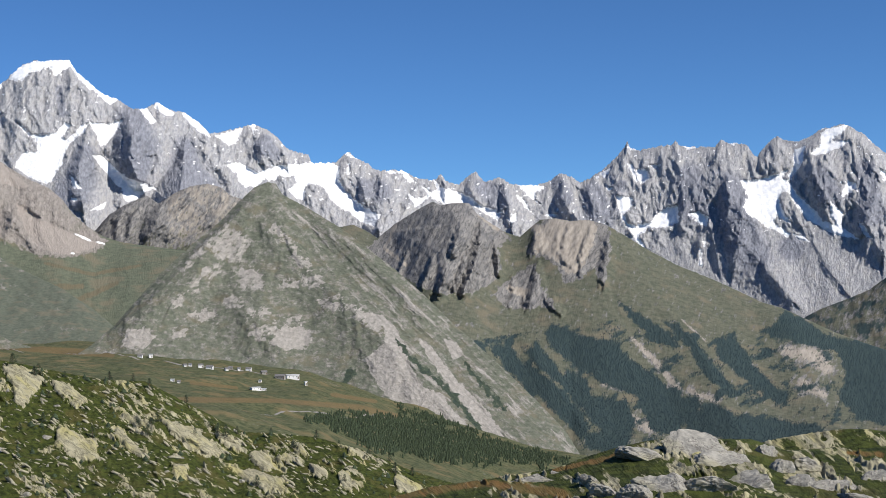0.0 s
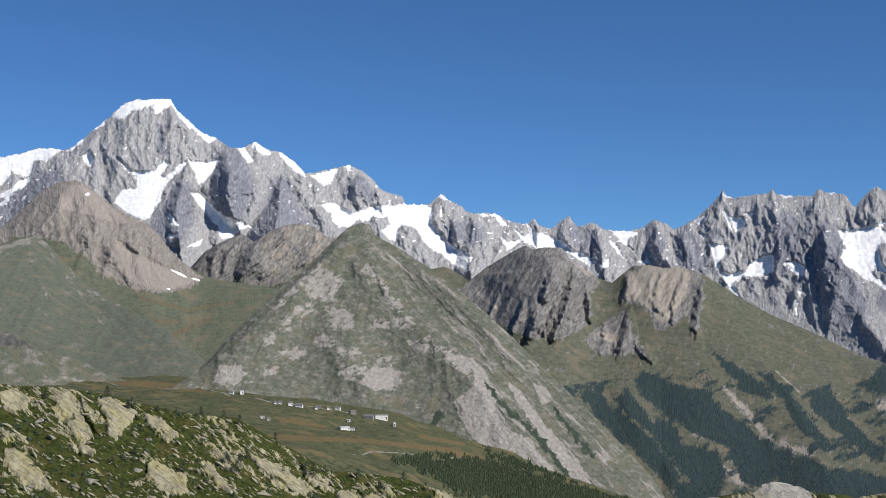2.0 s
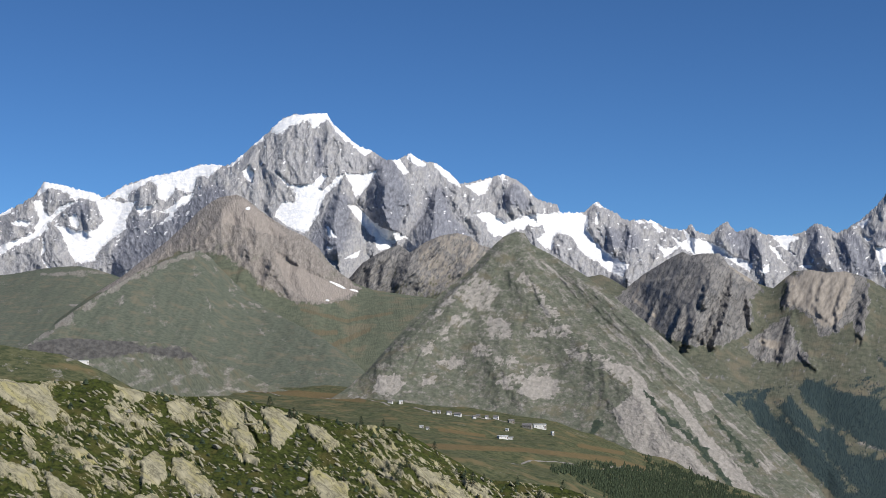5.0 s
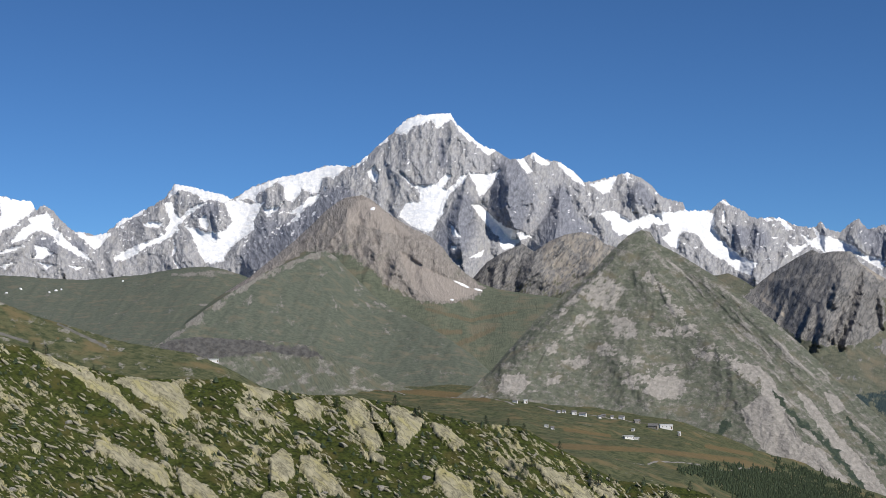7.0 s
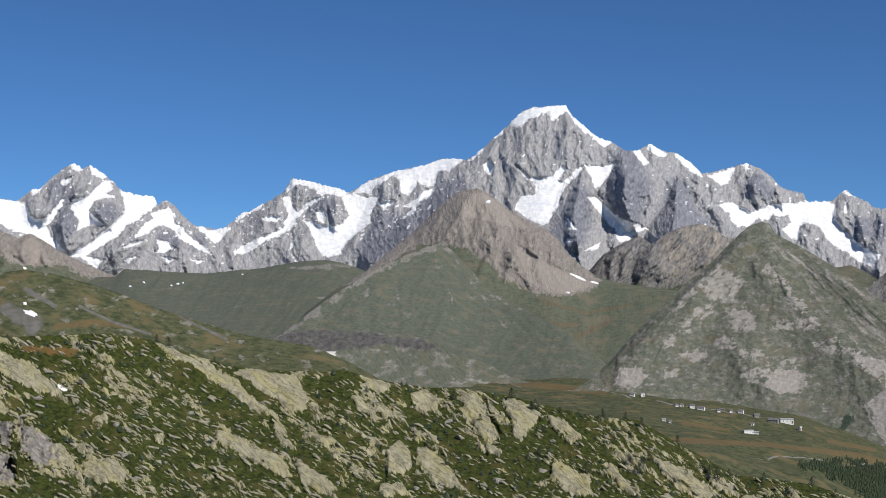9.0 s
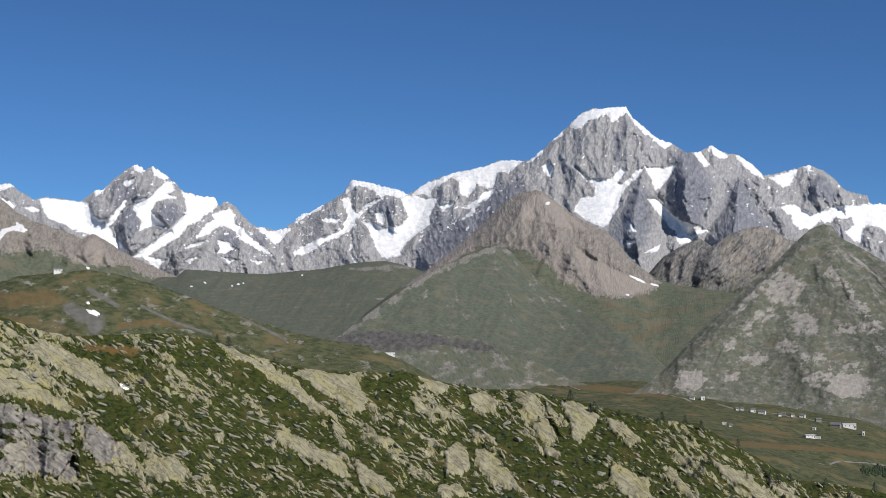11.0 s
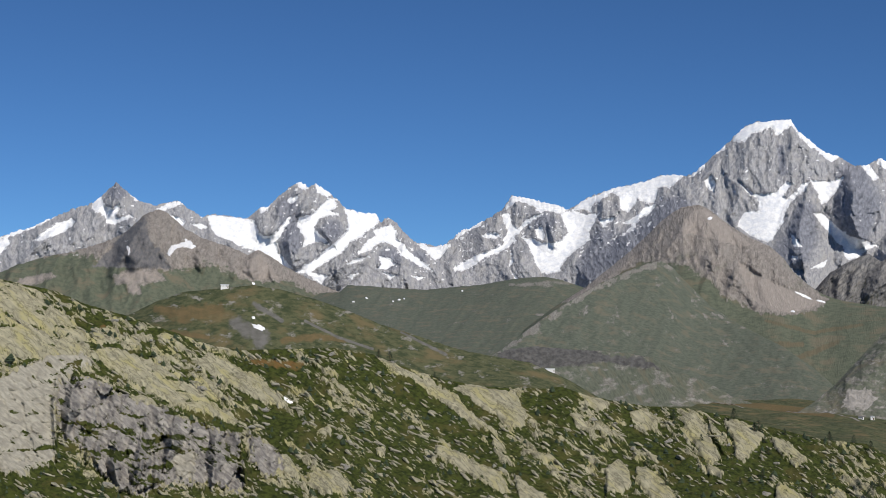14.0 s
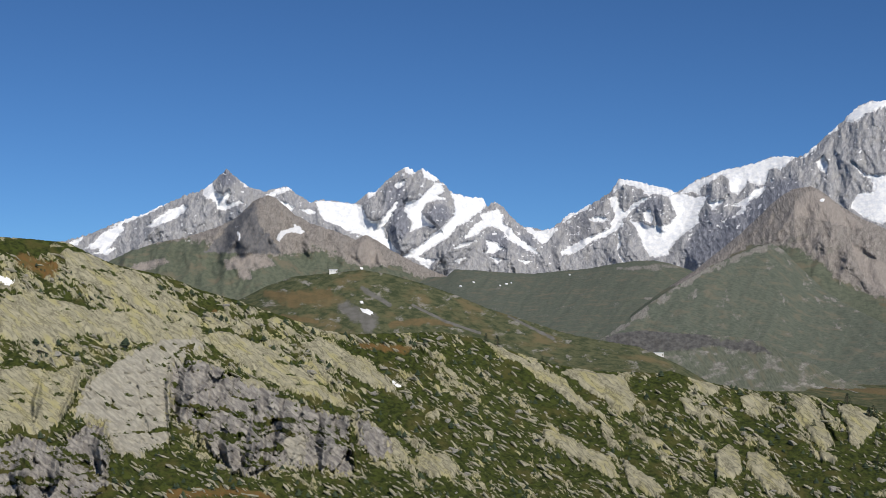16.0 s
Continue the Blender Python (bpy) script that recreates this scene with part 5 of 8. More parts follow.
SLABS.append((31.05, -0.08, 30.37, -0.41, 29.24, -0.96, 27.66, -1.84, 26.76, -2.72, 25.87, -3.3, 26.32, -3.31, 27.66, -2.44, 29.01, -1.56, 30.37, -0.79))
SLABS.append((27, -1.2, 26.32, -1.42, 25.43, -1.63, 24.88, -2.4, 24.99, -2.84, 25.21, -3.07, 25.76, -2.85, 26.32, -2.42, 26.99, -2.09, 27.89, -1.44))
SLABS.append((26.32, -3.53, 25.87, -3.63, 25.43, -4.07, 25.2, -4.57, 25.76, -4.4, 26.2, -3.97))
SLABS.append((28.55, -3.72, 27.65, -4, 26.76, -4.42, 25.87, -4.74, 25.53, -5.5, 26.31, -5.41, 26.98, -4.98, 27.87, -4.55, 28.43, -4.12))
SLABS.append((33.59, -4.85, 32.35, -4.84, 31.79, -5.28, 32.12, -5.68, 33.02, -5.62, 33.47, -5.29))
SLABS.append((25.42, -4.84, 24.54, -5.37, 23.66, -6.11, 24.32, -6.23, 25.2, -5.6))
SLABS.append((24.98, -3.84, 23.88, -4.14, 23.66, -4.36, 24.32, -4.26))
SLABS.append((23.22, -2.48, 22.79, -2.47, 22.24, -3.12, 22.35, -3.23, 22.89, -3.02))
SLABS.append((22.24, -2.79, 21.52, -3.21, 21.8, -3.31))
SLABS.append((22.9, -1.37, 22.13, -1.58, 21.59, -2.01, 21.91, -2.23, 22.57, -2.02))
SLABS.append((20.94, -2.32, 20.18, -2.2, 19.65, -2.52, 19.75, -2.85, 20.18, -2.97, 19.97, -3.29, 20.61, -2.98))
SLABS.append((18.9, -2.5, 18.26, -2.27, 18.05, -2.81, 17.63, -3.44, 17.26, -4.08, 17.64, -4.26, 18.06, -4, 18.37, -3.36, 18.58, -3.04))
SLABS.append((17.21, -2.57, 16.38, -2.55, 15.55, -3.17, 16.18, -3.83, 16.28, -4.16, 16.7, -4.06, 16.8, -3.42))
SLABS.append((21.7, -4.42, 21.26, -4.19, 20.83, -4.62, 20.72, -5.26, 21.26, -5.5, 21.81, -5.4))
SLABS.append((20.62, -4.39, 19.76, -4.69, 19.12, -5.43, 18.7, -6.05, 19.55, -5.87, 20.19, -5.46, 20.62, -5.04))
SLABS.append((17.85, -4.31, 17.01, -4.5, 17.22, -4.76, 17.75, -4.69))
SLABS.append((34.83, -4.2, 34.39, -4.08, 33.93, -4.74, 34.38, -4.97))
SLABS.append((30.9, -3.82, 30.45, -3.88, 30.52, -4.15, 30.83, -4.15))
SLABS.append((33.27, -3.18, 32.71, -2.95, 32.6, -3.4, 32.93, -3.51))
SLABS.append((22.13, -5.95, 21.26, -5.82, 20.83, -6.34, 21.91, -6.38))
SLABS.append((15.47, -3.14, 14.7, -3.36, 14.03, -4.02, 14.46, -4.35, 15.02, -3.91))
SLABS.append((12.91, -5.02, 12.24, -5.68, 11.79, -6.34, 12.46, -6.01, 13.02, -5.35))
SLABS.append((15.11, -4.89, 14.45, -5.23, 13.79, -5.67, 13.56, -6.33, 14.44, -6.32, 15.32, -5.65))
SLABS.append((11.25, -4.85, 10.27, -5.1, 9.19, -5.91, 8.75, -6.37, 9.63, -6.33, 10.72, -5.63))
SLABS.append((9.18, -5.36, 8.52, -5.6, 7.87, -6.29, 8.31, -6.16, 8.97, -5.81))
SLABS.append((7.87, -6.29, 7.2, -6.2, 6.77, -6.87, 7.22, -6.97, 7.76, -6.62))
SLABS.append((8.54, -6.81, 7.66, -6.95, 6.55, -7.32, 6.34, -7.88, 7.23, -7.74, 8.11, -7.27))
SLABS.append((10.95, -6.5, 10.19, -6.75, 10.3, -7.18, 10.74, -7.16))
SLABS.append((5.54, -6.8, 4.76, -7.05, 4.77, -7.49, 5.22, -7.36))
SLABS.append((4.32, -7.06, 3.42, -7.09, 3.2, -7.64, 3.88, -7.95, 4.33, -7.61))
SLABS.append((6.52, -5.23, 5.63, -5.47, 5.86, -5.62, 6.41, -5.47))
SLABS.append((5.41, -5.37, 4.69, -5.52, 4.96, -5.74))
SLABS.append((2.07, -7.23, 1.18, -7.69, 0.73, -7.92, 1.64, -8.01, 2.08, -7.89))
SLABS.append((4.52, -5.84, 3.85, -6.19, 3.18, -6.58, 3.86, -6.43))
PALE_FACE = []
PALE_FACE.append((45.4, -4.64, 45.75, -3.56, 46.92, -3.34, 46.53, -2.25, 45.48, -1.37, 44.42, -0.71, 43.34, -0.37, 42.25, -0.24, 42.02, -0.69, 42.67, -1.14, 43.1, -1.36, 43.3, -2.24, 43.27, -3.78, 43.25, -4.55, 43.9, -4.65, 44.54, -4.97, 45.07, -4.9))
PALE_FACE.append((38.86, -4.11, 37.86, -3.99, 37.95, -5.1, 38.73, -5.21))
CLIFFS = []
CLIFFS.append((43.32, -1.25, 42.02, -1.02, 40.68, -1.79, 39.34, -2.22, 37.99, -2.88, 36.19, -3.32, 36.05, -5.75, 37.5, -5.32, 38.4, -5.32, 39.28, -5.32, 39.94, -5.76, 40.82, -5.54, 41.72, -4.66, 42.17, -4, 43.05, -3.56, 43.3, -2.46))
CLIFFS.append((51.43, -4.57, 49.6, -4.39, 48.58, -3.97, 47.53, -4.41, 46.49, -3.55, 45.75, -3.67, 45.51, -4.64, 45.46, -6.79, 51.36, -6.66))
CLIFFS.append((35.97, -3.32, 34.84, -3.75, 34.38, -4.64, 35.27, -5.09, 35.84, -4.43))
TURF = []
TURF.append((45.4, -4.75, 44.53, -5.08, 43.25, -4.76, 42.38, -4.66, 41.93, -5.32, 40.16, -5.76, 39.92, -6.85, 44.28, -6.81, 45.24, -6.8, 45.48, -5.72))
TURF.append((49.62, -3.75, 48.37, -3.97, 47.75, -3.98, 47.34, -3.55, 47.11, -4.41, 47.74, -4.41, 48.79, -4.08))
TURF.append((43.54, -1.14, 42.68, -0.47, 42.25, -0.47, 42.45, -1.13, 42.89, -1.25))
TURF.append((42.94, 1.08, 41.84, 1.32, 41.4, 0.99, 42.27, 0.64))
TURF.append((30.59, -1.02, 29.46, -1.12, 27.88, -2.33, 26.76, -3.32, 26.31, -4.3, 26.98, -3.87, 28.1, -3.23, 29.45, -2.35, 30.36, -1.69))
TURF.append((24.33, -1.61, 23.22, -1.37, 22.9, -2.03, 23.66, -2.26, 24.55, -2.06))
TURF.append((19.97, -3.07, 19.12, -3.7, 18.48, -4.33, 17.85, -5.38, 18.28, -6.47, 18.91, -5.21, 19.54, -4.15, 20.08, -3.51))
TURF.append((49.82, 3.46, 47.94, 3.4, 48.35, 2.85, 49.81, 2.81))
TURF.append((36.69, -0.3, 34.88, -0.62, 33.07, -1.05, 33.52, -1.5, 34.88, -1.18, 36.23, -0.86))
TURF.append((35.76, -2.42, 34.41, -2.52, 33.49, -3.52, 34.84, -3.64))
TURF.append((19.88, -3.32, 19.03, -3.43, 18.59, -4.09, 17.94, -4.64, 17.28, -5.41, 16.62, -6.28, 18.13, -6.25, 18.79, -5.17, 19.44, -4.08))
TURF.append((11.8, -5.7, 10.94, -5.84, 10.95, -6.72, 11.6, -6.69))
TURF.append((6.32, -6.67, 5.54, -6.91, 5.67, -7.79, 6.33, -7.33))
TURF.append((3.41, -6.86, 2.07, -7.01, 2.31, -7.89, 3.1, -7.87))
FACES_SLOPE = (((42.14, -3.41, 0.045), (42.04, -4.11, 0.181), (42.12, -4.48, 0.068)), ((40.07, -3.38, 0.068), (40.01, -4.44, 0.362), (40.39, -5.49, 0.113)), ((40.98, -3.45, 0.068), (41.07, -4.44, 0.317), (40.88, -5.21, 0.09)), ((41.7, -3.56, 0.068), (41.77, -4.22, 0.204), (41.61, -4.66, 0.068)), ((39.53, -3.78, 0.045), (39.43, -4.66, 0.204), (39.5, -5.32, 0.068)), ((39.87, -2.41, 0.045), (39.91, -3.78, 0.181), (39.99, -5.36, 0.068)), ((38.75, -2.62, 0.068), (38.83, -3.55, 0.339), (39.08, -4.48, 0.113)), ((37.18, -3.06, 0.068), (37.21, -4.21, 0.385), (37.28, -5.21, 0.136)), ((43.3, -1.32, 0.045), (43.36, -2.46, 0.158), (43.25, -4.33, 0.068)), ((42.65, -1.09, 0.068), (42.77, -2.46, 0.339), (42.88, -3.45, 0.113)), ((45.7, -3.62, 0.068), (45.9, -4.42, 0.339), (45.76, -5.61, 0.113)), ((47.4, -4.37, 0.068), (47.58, -5.37, 0.294), (47.69, -6.12, 0.113)), ((48.2, -1.99, 0.045), (48.34, -2.9, 0.204), (48.38, -3.59, 0.068)), ((46.74, -1.49, 0.045), (47.02, -2.69, 0.113), (47.54, -3.7, 0.045)), ((44.48, -2.86, 0.045), (44.05, -3.82, 0.068), (43.91, -4.22, 0.045)), ((35.69, -3.71, 0.068), (36.02, -4.65, 0.249), (35.94, -5.31, 0.09)), ((48.77, -4.61, 0.068), (48.95, -5.46, 0.317), (48.83, -6.2, 0.136)), ((17.8, -2.5, 0.045), (17.53, -3.12, 0.204), (17.17, -3.82, 0.09)), ((21.76, -4.64, 0.045), (21.65, -5.29, 0.158), (21.74, -5.73, 0.068)), ((10.82, -5.37, 0.068), (10.02, -5.75, 0.181), (9.52, -6.23, 0.068)), ((9.29, -5.07, 0.068), (8.9, -5.48, 0.271), (8.35, -5.87, 0.09)), ((11.27, -6.05, 0.045), (11.49, -6.69, 0.181), (11.28, -7.35, 0.068)),)
GREEN_SLABS = []
GREEN_SLABS.append((8.89, 2.46, 8.22, 2.56, 7.77, 2.22, 7.89, 1.54, 8.46, 1.21, 9.02, 1.44, 9.24, 2.01))
GREEN_SLABS.append((6.75, 2.77, 6.31, 2.54, 5.87, 1.75, 5.66, 1.18, 5.99, 1.19, 5.99, 1.75, 6.43, 2.2, 6.87, 2.55))
GREEN_SLABS.append((5.99, 1.41, 5.43, 1.41, 5.22, 1.07, 5.77, 1.03))
GREEN_SLABS.append((9.59, 1.11, 8.8, 1.21, 9.03, 0.77, 9.48, 0.77))
GREEN_SLABS.append((10.04, 0.66, 9.66, 0.77, 9.82, 0.16, 10.21, 0.21))
GREEN_SLABS.append((8.24, 0.98, 7.67, 1.14, 7.12, 0.86, 7.24, 0.19, 7.91, 0.19, 8.24, 0.53))
GREEN_SLABS.append((6.56, 0.52, 5.89, 0.63, 5.78, 0.29, 6.57, 0.3))
GREEN_SLABS.append((5.67, 0.85, 5, 0.73, 4.67, 0.39, 5.01, 0.17, 5.56, 0.4))
GREEN_SLABS.append((5.02, -0.28, 4.13, -0.17, 3.69, -0.51, 4.14, -0.73, 4.8, -0.61))
GREEN_SLABS.append((3.58, -0.51, 2.71, -0.96, 2.29, -1.51, 2.62, -1.62, 3.38, -1.18))
GREEN_SLABS.append((7.48, -1.27, 6.81, -1.16, 6.59, -1.5, 7.27, -1.83, 7.82, -1.6))
GREEN_SLABS.append((6.7, -1.38, 5.7, -1.28, 5.26, -1.72, 5.49, -2.17, 6.27, -2.23, 6.71, -1.94))
GREEN_SLABS.append((6.25, -0.94, 5.69, -0.9, 5.81, -1.12, 6.32, -1.12))
GREEN_SLABS.append((12.43, -1.46, 11.75, -1.24, 11.53, -1.58, 11.87, -2.02, 12.44, -2.02))
GREEN_SLABS.append((10.63, -1.25, 10.18, -1.25, 10.29, -1.59, 10.74, -1.7))
GREEN_SLABS.append((11.07, -0.23, 10.27, -0.01, 10.39, -0.46))
GREEN_SLABS.append((8.81, -0.14, 8.25, -0.03, 7.92, -0.37, 8.59, -0.48))
GREEN_SLABS.append((8.78, 2.68, 8.44, 3.02, 8.56, 2.57, 9.47, 1.78, 10.38, 0.89, 10.03, 1.56))
GREEN_SLABS.append((7.92, -0.59, 7.02, -0.53, 6.92, -0.8, 7.7, -0.84))
GREEN_SLABS.append((10.17, -0.69, 9.27, -0.52, 9.05, -0.92, 9.84, -1.03))
NEAR_WOOD = []
NEAR_WOOD.append((2.93, -4.88, 1.58, -5.02, -0.22, -5.5, -1.56, -5.86, -2.46, -6.21, -3.8, -6.45, -4.91, -6.79, -3.79, -7.07, -2.44, -6.83, -1.32, -6.9, 0.26, -6.78, 1.16, -6.54, 2.28, -6.38, 3.18, -6.14, 3.84, -5.68, 4.73, -5.32, 5.62, -4.96, 4.28, -4.89))
NEAR_WOOD.append((2.02, -4.61, 0.67, -4.93, -0.89, -5.52, -0.67, -5.62, 0.9, -5.21))
GREY_MORAINE = []
GREY_MORAINE.append((26.24, 0.17, 25.12, 0.44, 23.77, 0.4, 22.41, 0.27, 21.51, -0.04, 20.38, -0.03, 19.47, -0.59, 20.6, -0.6, 21.73, -0.38, 23.76, -0.61, 25.79, -0.73))
GREEN_LOW = []
GREEN_LOW.append((46.44, 2.9, 44.95, 3.26, 43.43, 3.63, 42.33, 3.65, 41.44, 3.34, 40.33, 3.14, 38.99, 3.05, 37.65, 3.41, 36.74, 3.08, 35.39, 3.1, 34.02, 2.55, 33.11, 2.11, 33.09, 0.76, 46.38, 0.59))
DARK_LOW = []
DARK_LOW.append((39.97, 5.39, 40.25, 5.11, 40.8, 4.69, 41.56, 3.89, 42.21, 3.1, 40.55, 3.09, 38.99, 3.11, 39.22, 3.6, 39.79, 4.27, 40.03, 4.82))
CLIFF_LOW = []
CLIFF_LOW.append((41.32, 2.85, 40.55, 3.18, 39.66, 3.1, 39.2, 2.71, 40.09, 2.51, 41.2, 2.49))
CLIFF_LOW.append((40.66, 3.02, 40.32, 2.57, 40.15, 2.11, 40.75, 2.14))
CLIFF_LOW.append((36.18, 3.66, 35.51, 4, 34.93, 3.22, 34.7, 2.77, 35.83, 2.71, 36.51, 2.86))
CLIFF_LOW.append((44.93, 2.6, 43.63, 2.96, 43.41, 2.74, 44.71, 2.27))
RIBS_BROWN = (((18.31, 5.9, 0.452), (18.83, 4.89, 1.131), (19.57, 3.76, 1.357)), ((18.16, 5.85, 0.452), (17.26, 4.32, 1.244), (16.65, 2.97, 1.357), (16.02, 1.83, 0.905)), ((17.7, 5.68, 0.452), (16.24, 4.55, 1.131), (14.89, 3.3, 1.018)), ((19.17, 5.33, 0.452), (20.17, 4.21, 1.018), (21.4, 3.2, 0.905), (22.72, 2.42, 0.566)), ((17.93, 5, 0.566), (17.82, 3.87, 1.131), (17.49, 2.52, 1.018)), ((16.92, 4.1, 0.566), (17.15, 2.97, 0.905), (16.92, 2.18, 0.566)), ((15.56, 3.64, 0.452), (15.79, 2.74, 0.792), (15.39, 1.83, 0.566)),)
FACES_LOW = (((40.01, 5.34, 0.09), (40.31, 4.71, 0.498), (40.83, 3.8, 0.588), (41.22, 3.16, 0.226)), ((39.01, 4.51, 0.068), (39.34, 3.83, 0.271), (39.1, 3.27, 0.113)), ((37.66, 4.31, 0.068), (37.99, 3.63, 0.271), (37.87, 3.07, 0.113)), ((35.85, 3.93, 0.068), (36.02, 3.32, 0.317), (35.83, 2.8, 0.113)), ((35.21, 3.44, 0.068), (35.11, 2.99, 0.181), (34.93, 2.66, 0.09)), ((42.78, 4.2, 0.068), (43.21, 3.75, 0.226), (43.42, 3.3, 0.113)), ((44.52, 3.49, 0.068), (45.05, 2.93, 0.271), (45.25, 2.48, 0.113)), ((40.77, 3.02, 0.045), (40.85, 2.68, 0.158), (40.76, 2.34, 0.068)), ((39.88, 3.1, 0.045), (39.97, 2.78, 0.136), (39.87, 2.51, 0.068)),)


# ---- ground ----
def ground_height(az, r):
    plain = np.interp(az, (-60, -20, -9.11, -4.69, -2.46, -0.22, 2.02, 3.14, 5.37, 8.7, 11.98, 14, 20, 30, 50, 70), (-60, -190, -180.0, -156.0, -141.0, -125.0, -112.0, -99.0, -81.0, -70.0, -59.0, -58, -54, -40, -30, -40))
    near = -0.2 * np.maximum(r - 2, 0)
    z = near + (plain - near) * smooth(r, 90, 650)
    edge = np.interp(az, (0, 4), (1380, 1950))
    z = z - (60 + 200 * smooth(-az, -3, 1)) * smooth((r - edge) / 400, 0, 1)
    return z


gaz = np.concatenate([np.arange(-21, 53, 0.12), np.arange(53, 339, 4.0)])
gr = np.concatenate([[0.01], np.geomspace(2, 600, 60), np.linspace(610, 2000, 170), np.linspace(2040, 4950, 36)])
GA, GR = np.meshgrid(gaz, gr)
gwrap = np.where(GA > 180, GA - 360, GA)
gx, gy = 0.6 * (1 - smooth(GR, 0, 6)) - GR * np.sin(np.radians(GA)), GR * np.cos(np.radians(GA))
gz = ground_height(gwrap, GR) + fbm(gx / 90, gy / 90, 5) * 6 * smooth(GR, 60, 500)
veg = 0.95 + 0.5 * fbm(gx / 60, gy / 60, 4)
put("ground", grid_mesh("ground", gx, gy, gz, {"veg": veg, "pale": veg * 0, "snow": veg * 0 - 1, "dry": strokes(gwrap, np.degrees(np.arctan2(gz - EYE, GR)), DRY_PLAIN) * smooth(GR, 500, 700) + 0.3, "grey": veg * 0 - 1}, closed=True, flow=(gx, gy)), MEADOW, "grassy alpine valley floor with dry brown patches", "ground", "structure")

# ---- the snowy range ----
RANGE_FAR = ((-21, 4500), (-15, 4550), (-5, 4700), (6, 4650), (14, 4500), (22, 4600), (29, 4750), (34, 4500), (41, 4450), (52, 4500))
RANGE_NEAR = ((-21, 3850), (-5, 4150), (6, 4100), (14, 3850), (29, 4250), (41, 4050), (52, 4100))
RANGE_FOOT = ((-21, -3), (-9, -2.2), (-4, 0.5), (6, 1.0), (18, 0.8), (29, 1.2), (52, 0.2))


def islands(keep):
    """Labels the joined patches of a grid of faces."""
    label = np.where(keep, np.arange(1, keep.size + 1).reshape(keep.shape), 0)
    while True:
        grown = label.copy()
        for axis in (0, 1):
            for way in (1, -1):
                shifted = np.roll(label, way, axis)
                edge = [slice(None)] * 2
                edge[axis] = 0 if way == 1 else -1
                shifted[tuple(edge)] = 0
                grown = np.maximum(grown, shifted)
        grown = np.where(keep, grown, 0)
        if (grown == label).all():
            return label
        label = grown


def snow_on(h, inside):
    dust = np.interp(h.AZ, (-14, -5, 2, 12, 17, 20, 30, 36, 42), (0.50, 0.46, 0.42, 0.55, 0.50, 0.36, 0.40, 0.46, 0.50))
    specks = 1.6 * (fbm(h.AZ * 4.5 + h.E, h.E * 6, 5, 0.62, 55) - dust) - 1.5 * smooth(h.V, 0.35, 0.8)
    return np.maximum(5 * inside + 0.12 + 0.3 * fbm(h.AZ * 8, h.E * 9, 4, 0.65, 5), specks)


RANGE_CREST = JORASSES[:-1] + AIGUILLES[:-1] + MONT_BLANC[:-1] + DOME[:-1] + GLACIER_PEAK[:-1] + LEFT_PEAK
RANGE = Hill(RANGE_CREST, RANGE_FOOT, RANGE_FAR, RANGE_NEAR, 0.032, 230, power=1.0, jag=0.14, back=220, even=1.2)
SNOW_DEPTH = areas(RANGE.AZ, RANGE.E, SNOWFIELDS)
RANGE_SNOW = snow_on(RANGE, SNOW_DEPTH)
BARE = 1 - 0.85 * smooth(SNOW_DEPTH, -0.08, 0.08)
RANGE.rib(RIBS_JORASSES, 0.4)
RANGE.rib(RIBS_AIGUILLES + RIBS_MONT_BLANC + RIBS_DOME + RIBS_GLACIER_PEAK + RIBS_LEFT_PEAK, 0.7)
RANGE.faces(FACES_MAIN[:1], 3.8, 2.0)
RANGE.faces(FACES_MAIN[1:3] + FACES_MAIN[5:7], 2.0, 2.5)
RANGE.faces(FACES_MAIN[3:5], 1.2, 2.5)
RANGE.faces(FACES_RIGHT, 0.75, 2.5)
RANGE.faces(FACES_MID + FACES_LEFT, 2.1, 2.5)
RANGE.faces(FACES_MAIN[7:], 0.9)
RANGE.grooves(2.4, 0.12, 21, mask=BARE, long=2)
RANGE.grooves(0.24, 0.16, 47, lean=0.25, mask=BARE, octaves=3)
RANGE.spurs(1.1, 0.8, 3.0, 0.6, 5, mask=BARE)
RANGE.spurs(0.45, 0.36, 2.6, 0.7, 6, mask=BARE)
RANGE.spurs(0.2, 0.17, 3.0, 0.75, 7, mask=BARE)
RANGE.facets(0.12, 0.22, 0.16, 16, 0.1, BARE)
RANGE.grooves(0.09, 0.16, 49, lean=-0.15, mask=BARE, octaves=2)
RX, RY, RZ = RANGE.whole()
# The last mask carries the painted shade of the buttresses.
RFLOW, RMASK, RSHADED = RANGE.flow(), RANGE.pad(RANGE_SNOW), RANGE.pad(strokes(RANGE.AZ, RANGE.E, SHADED) + 0.2)
GX, GY, GZ = RANGE.xyz(6 * smooth(RANGE_SNOW, 0.02, 0.5) - 1.0)


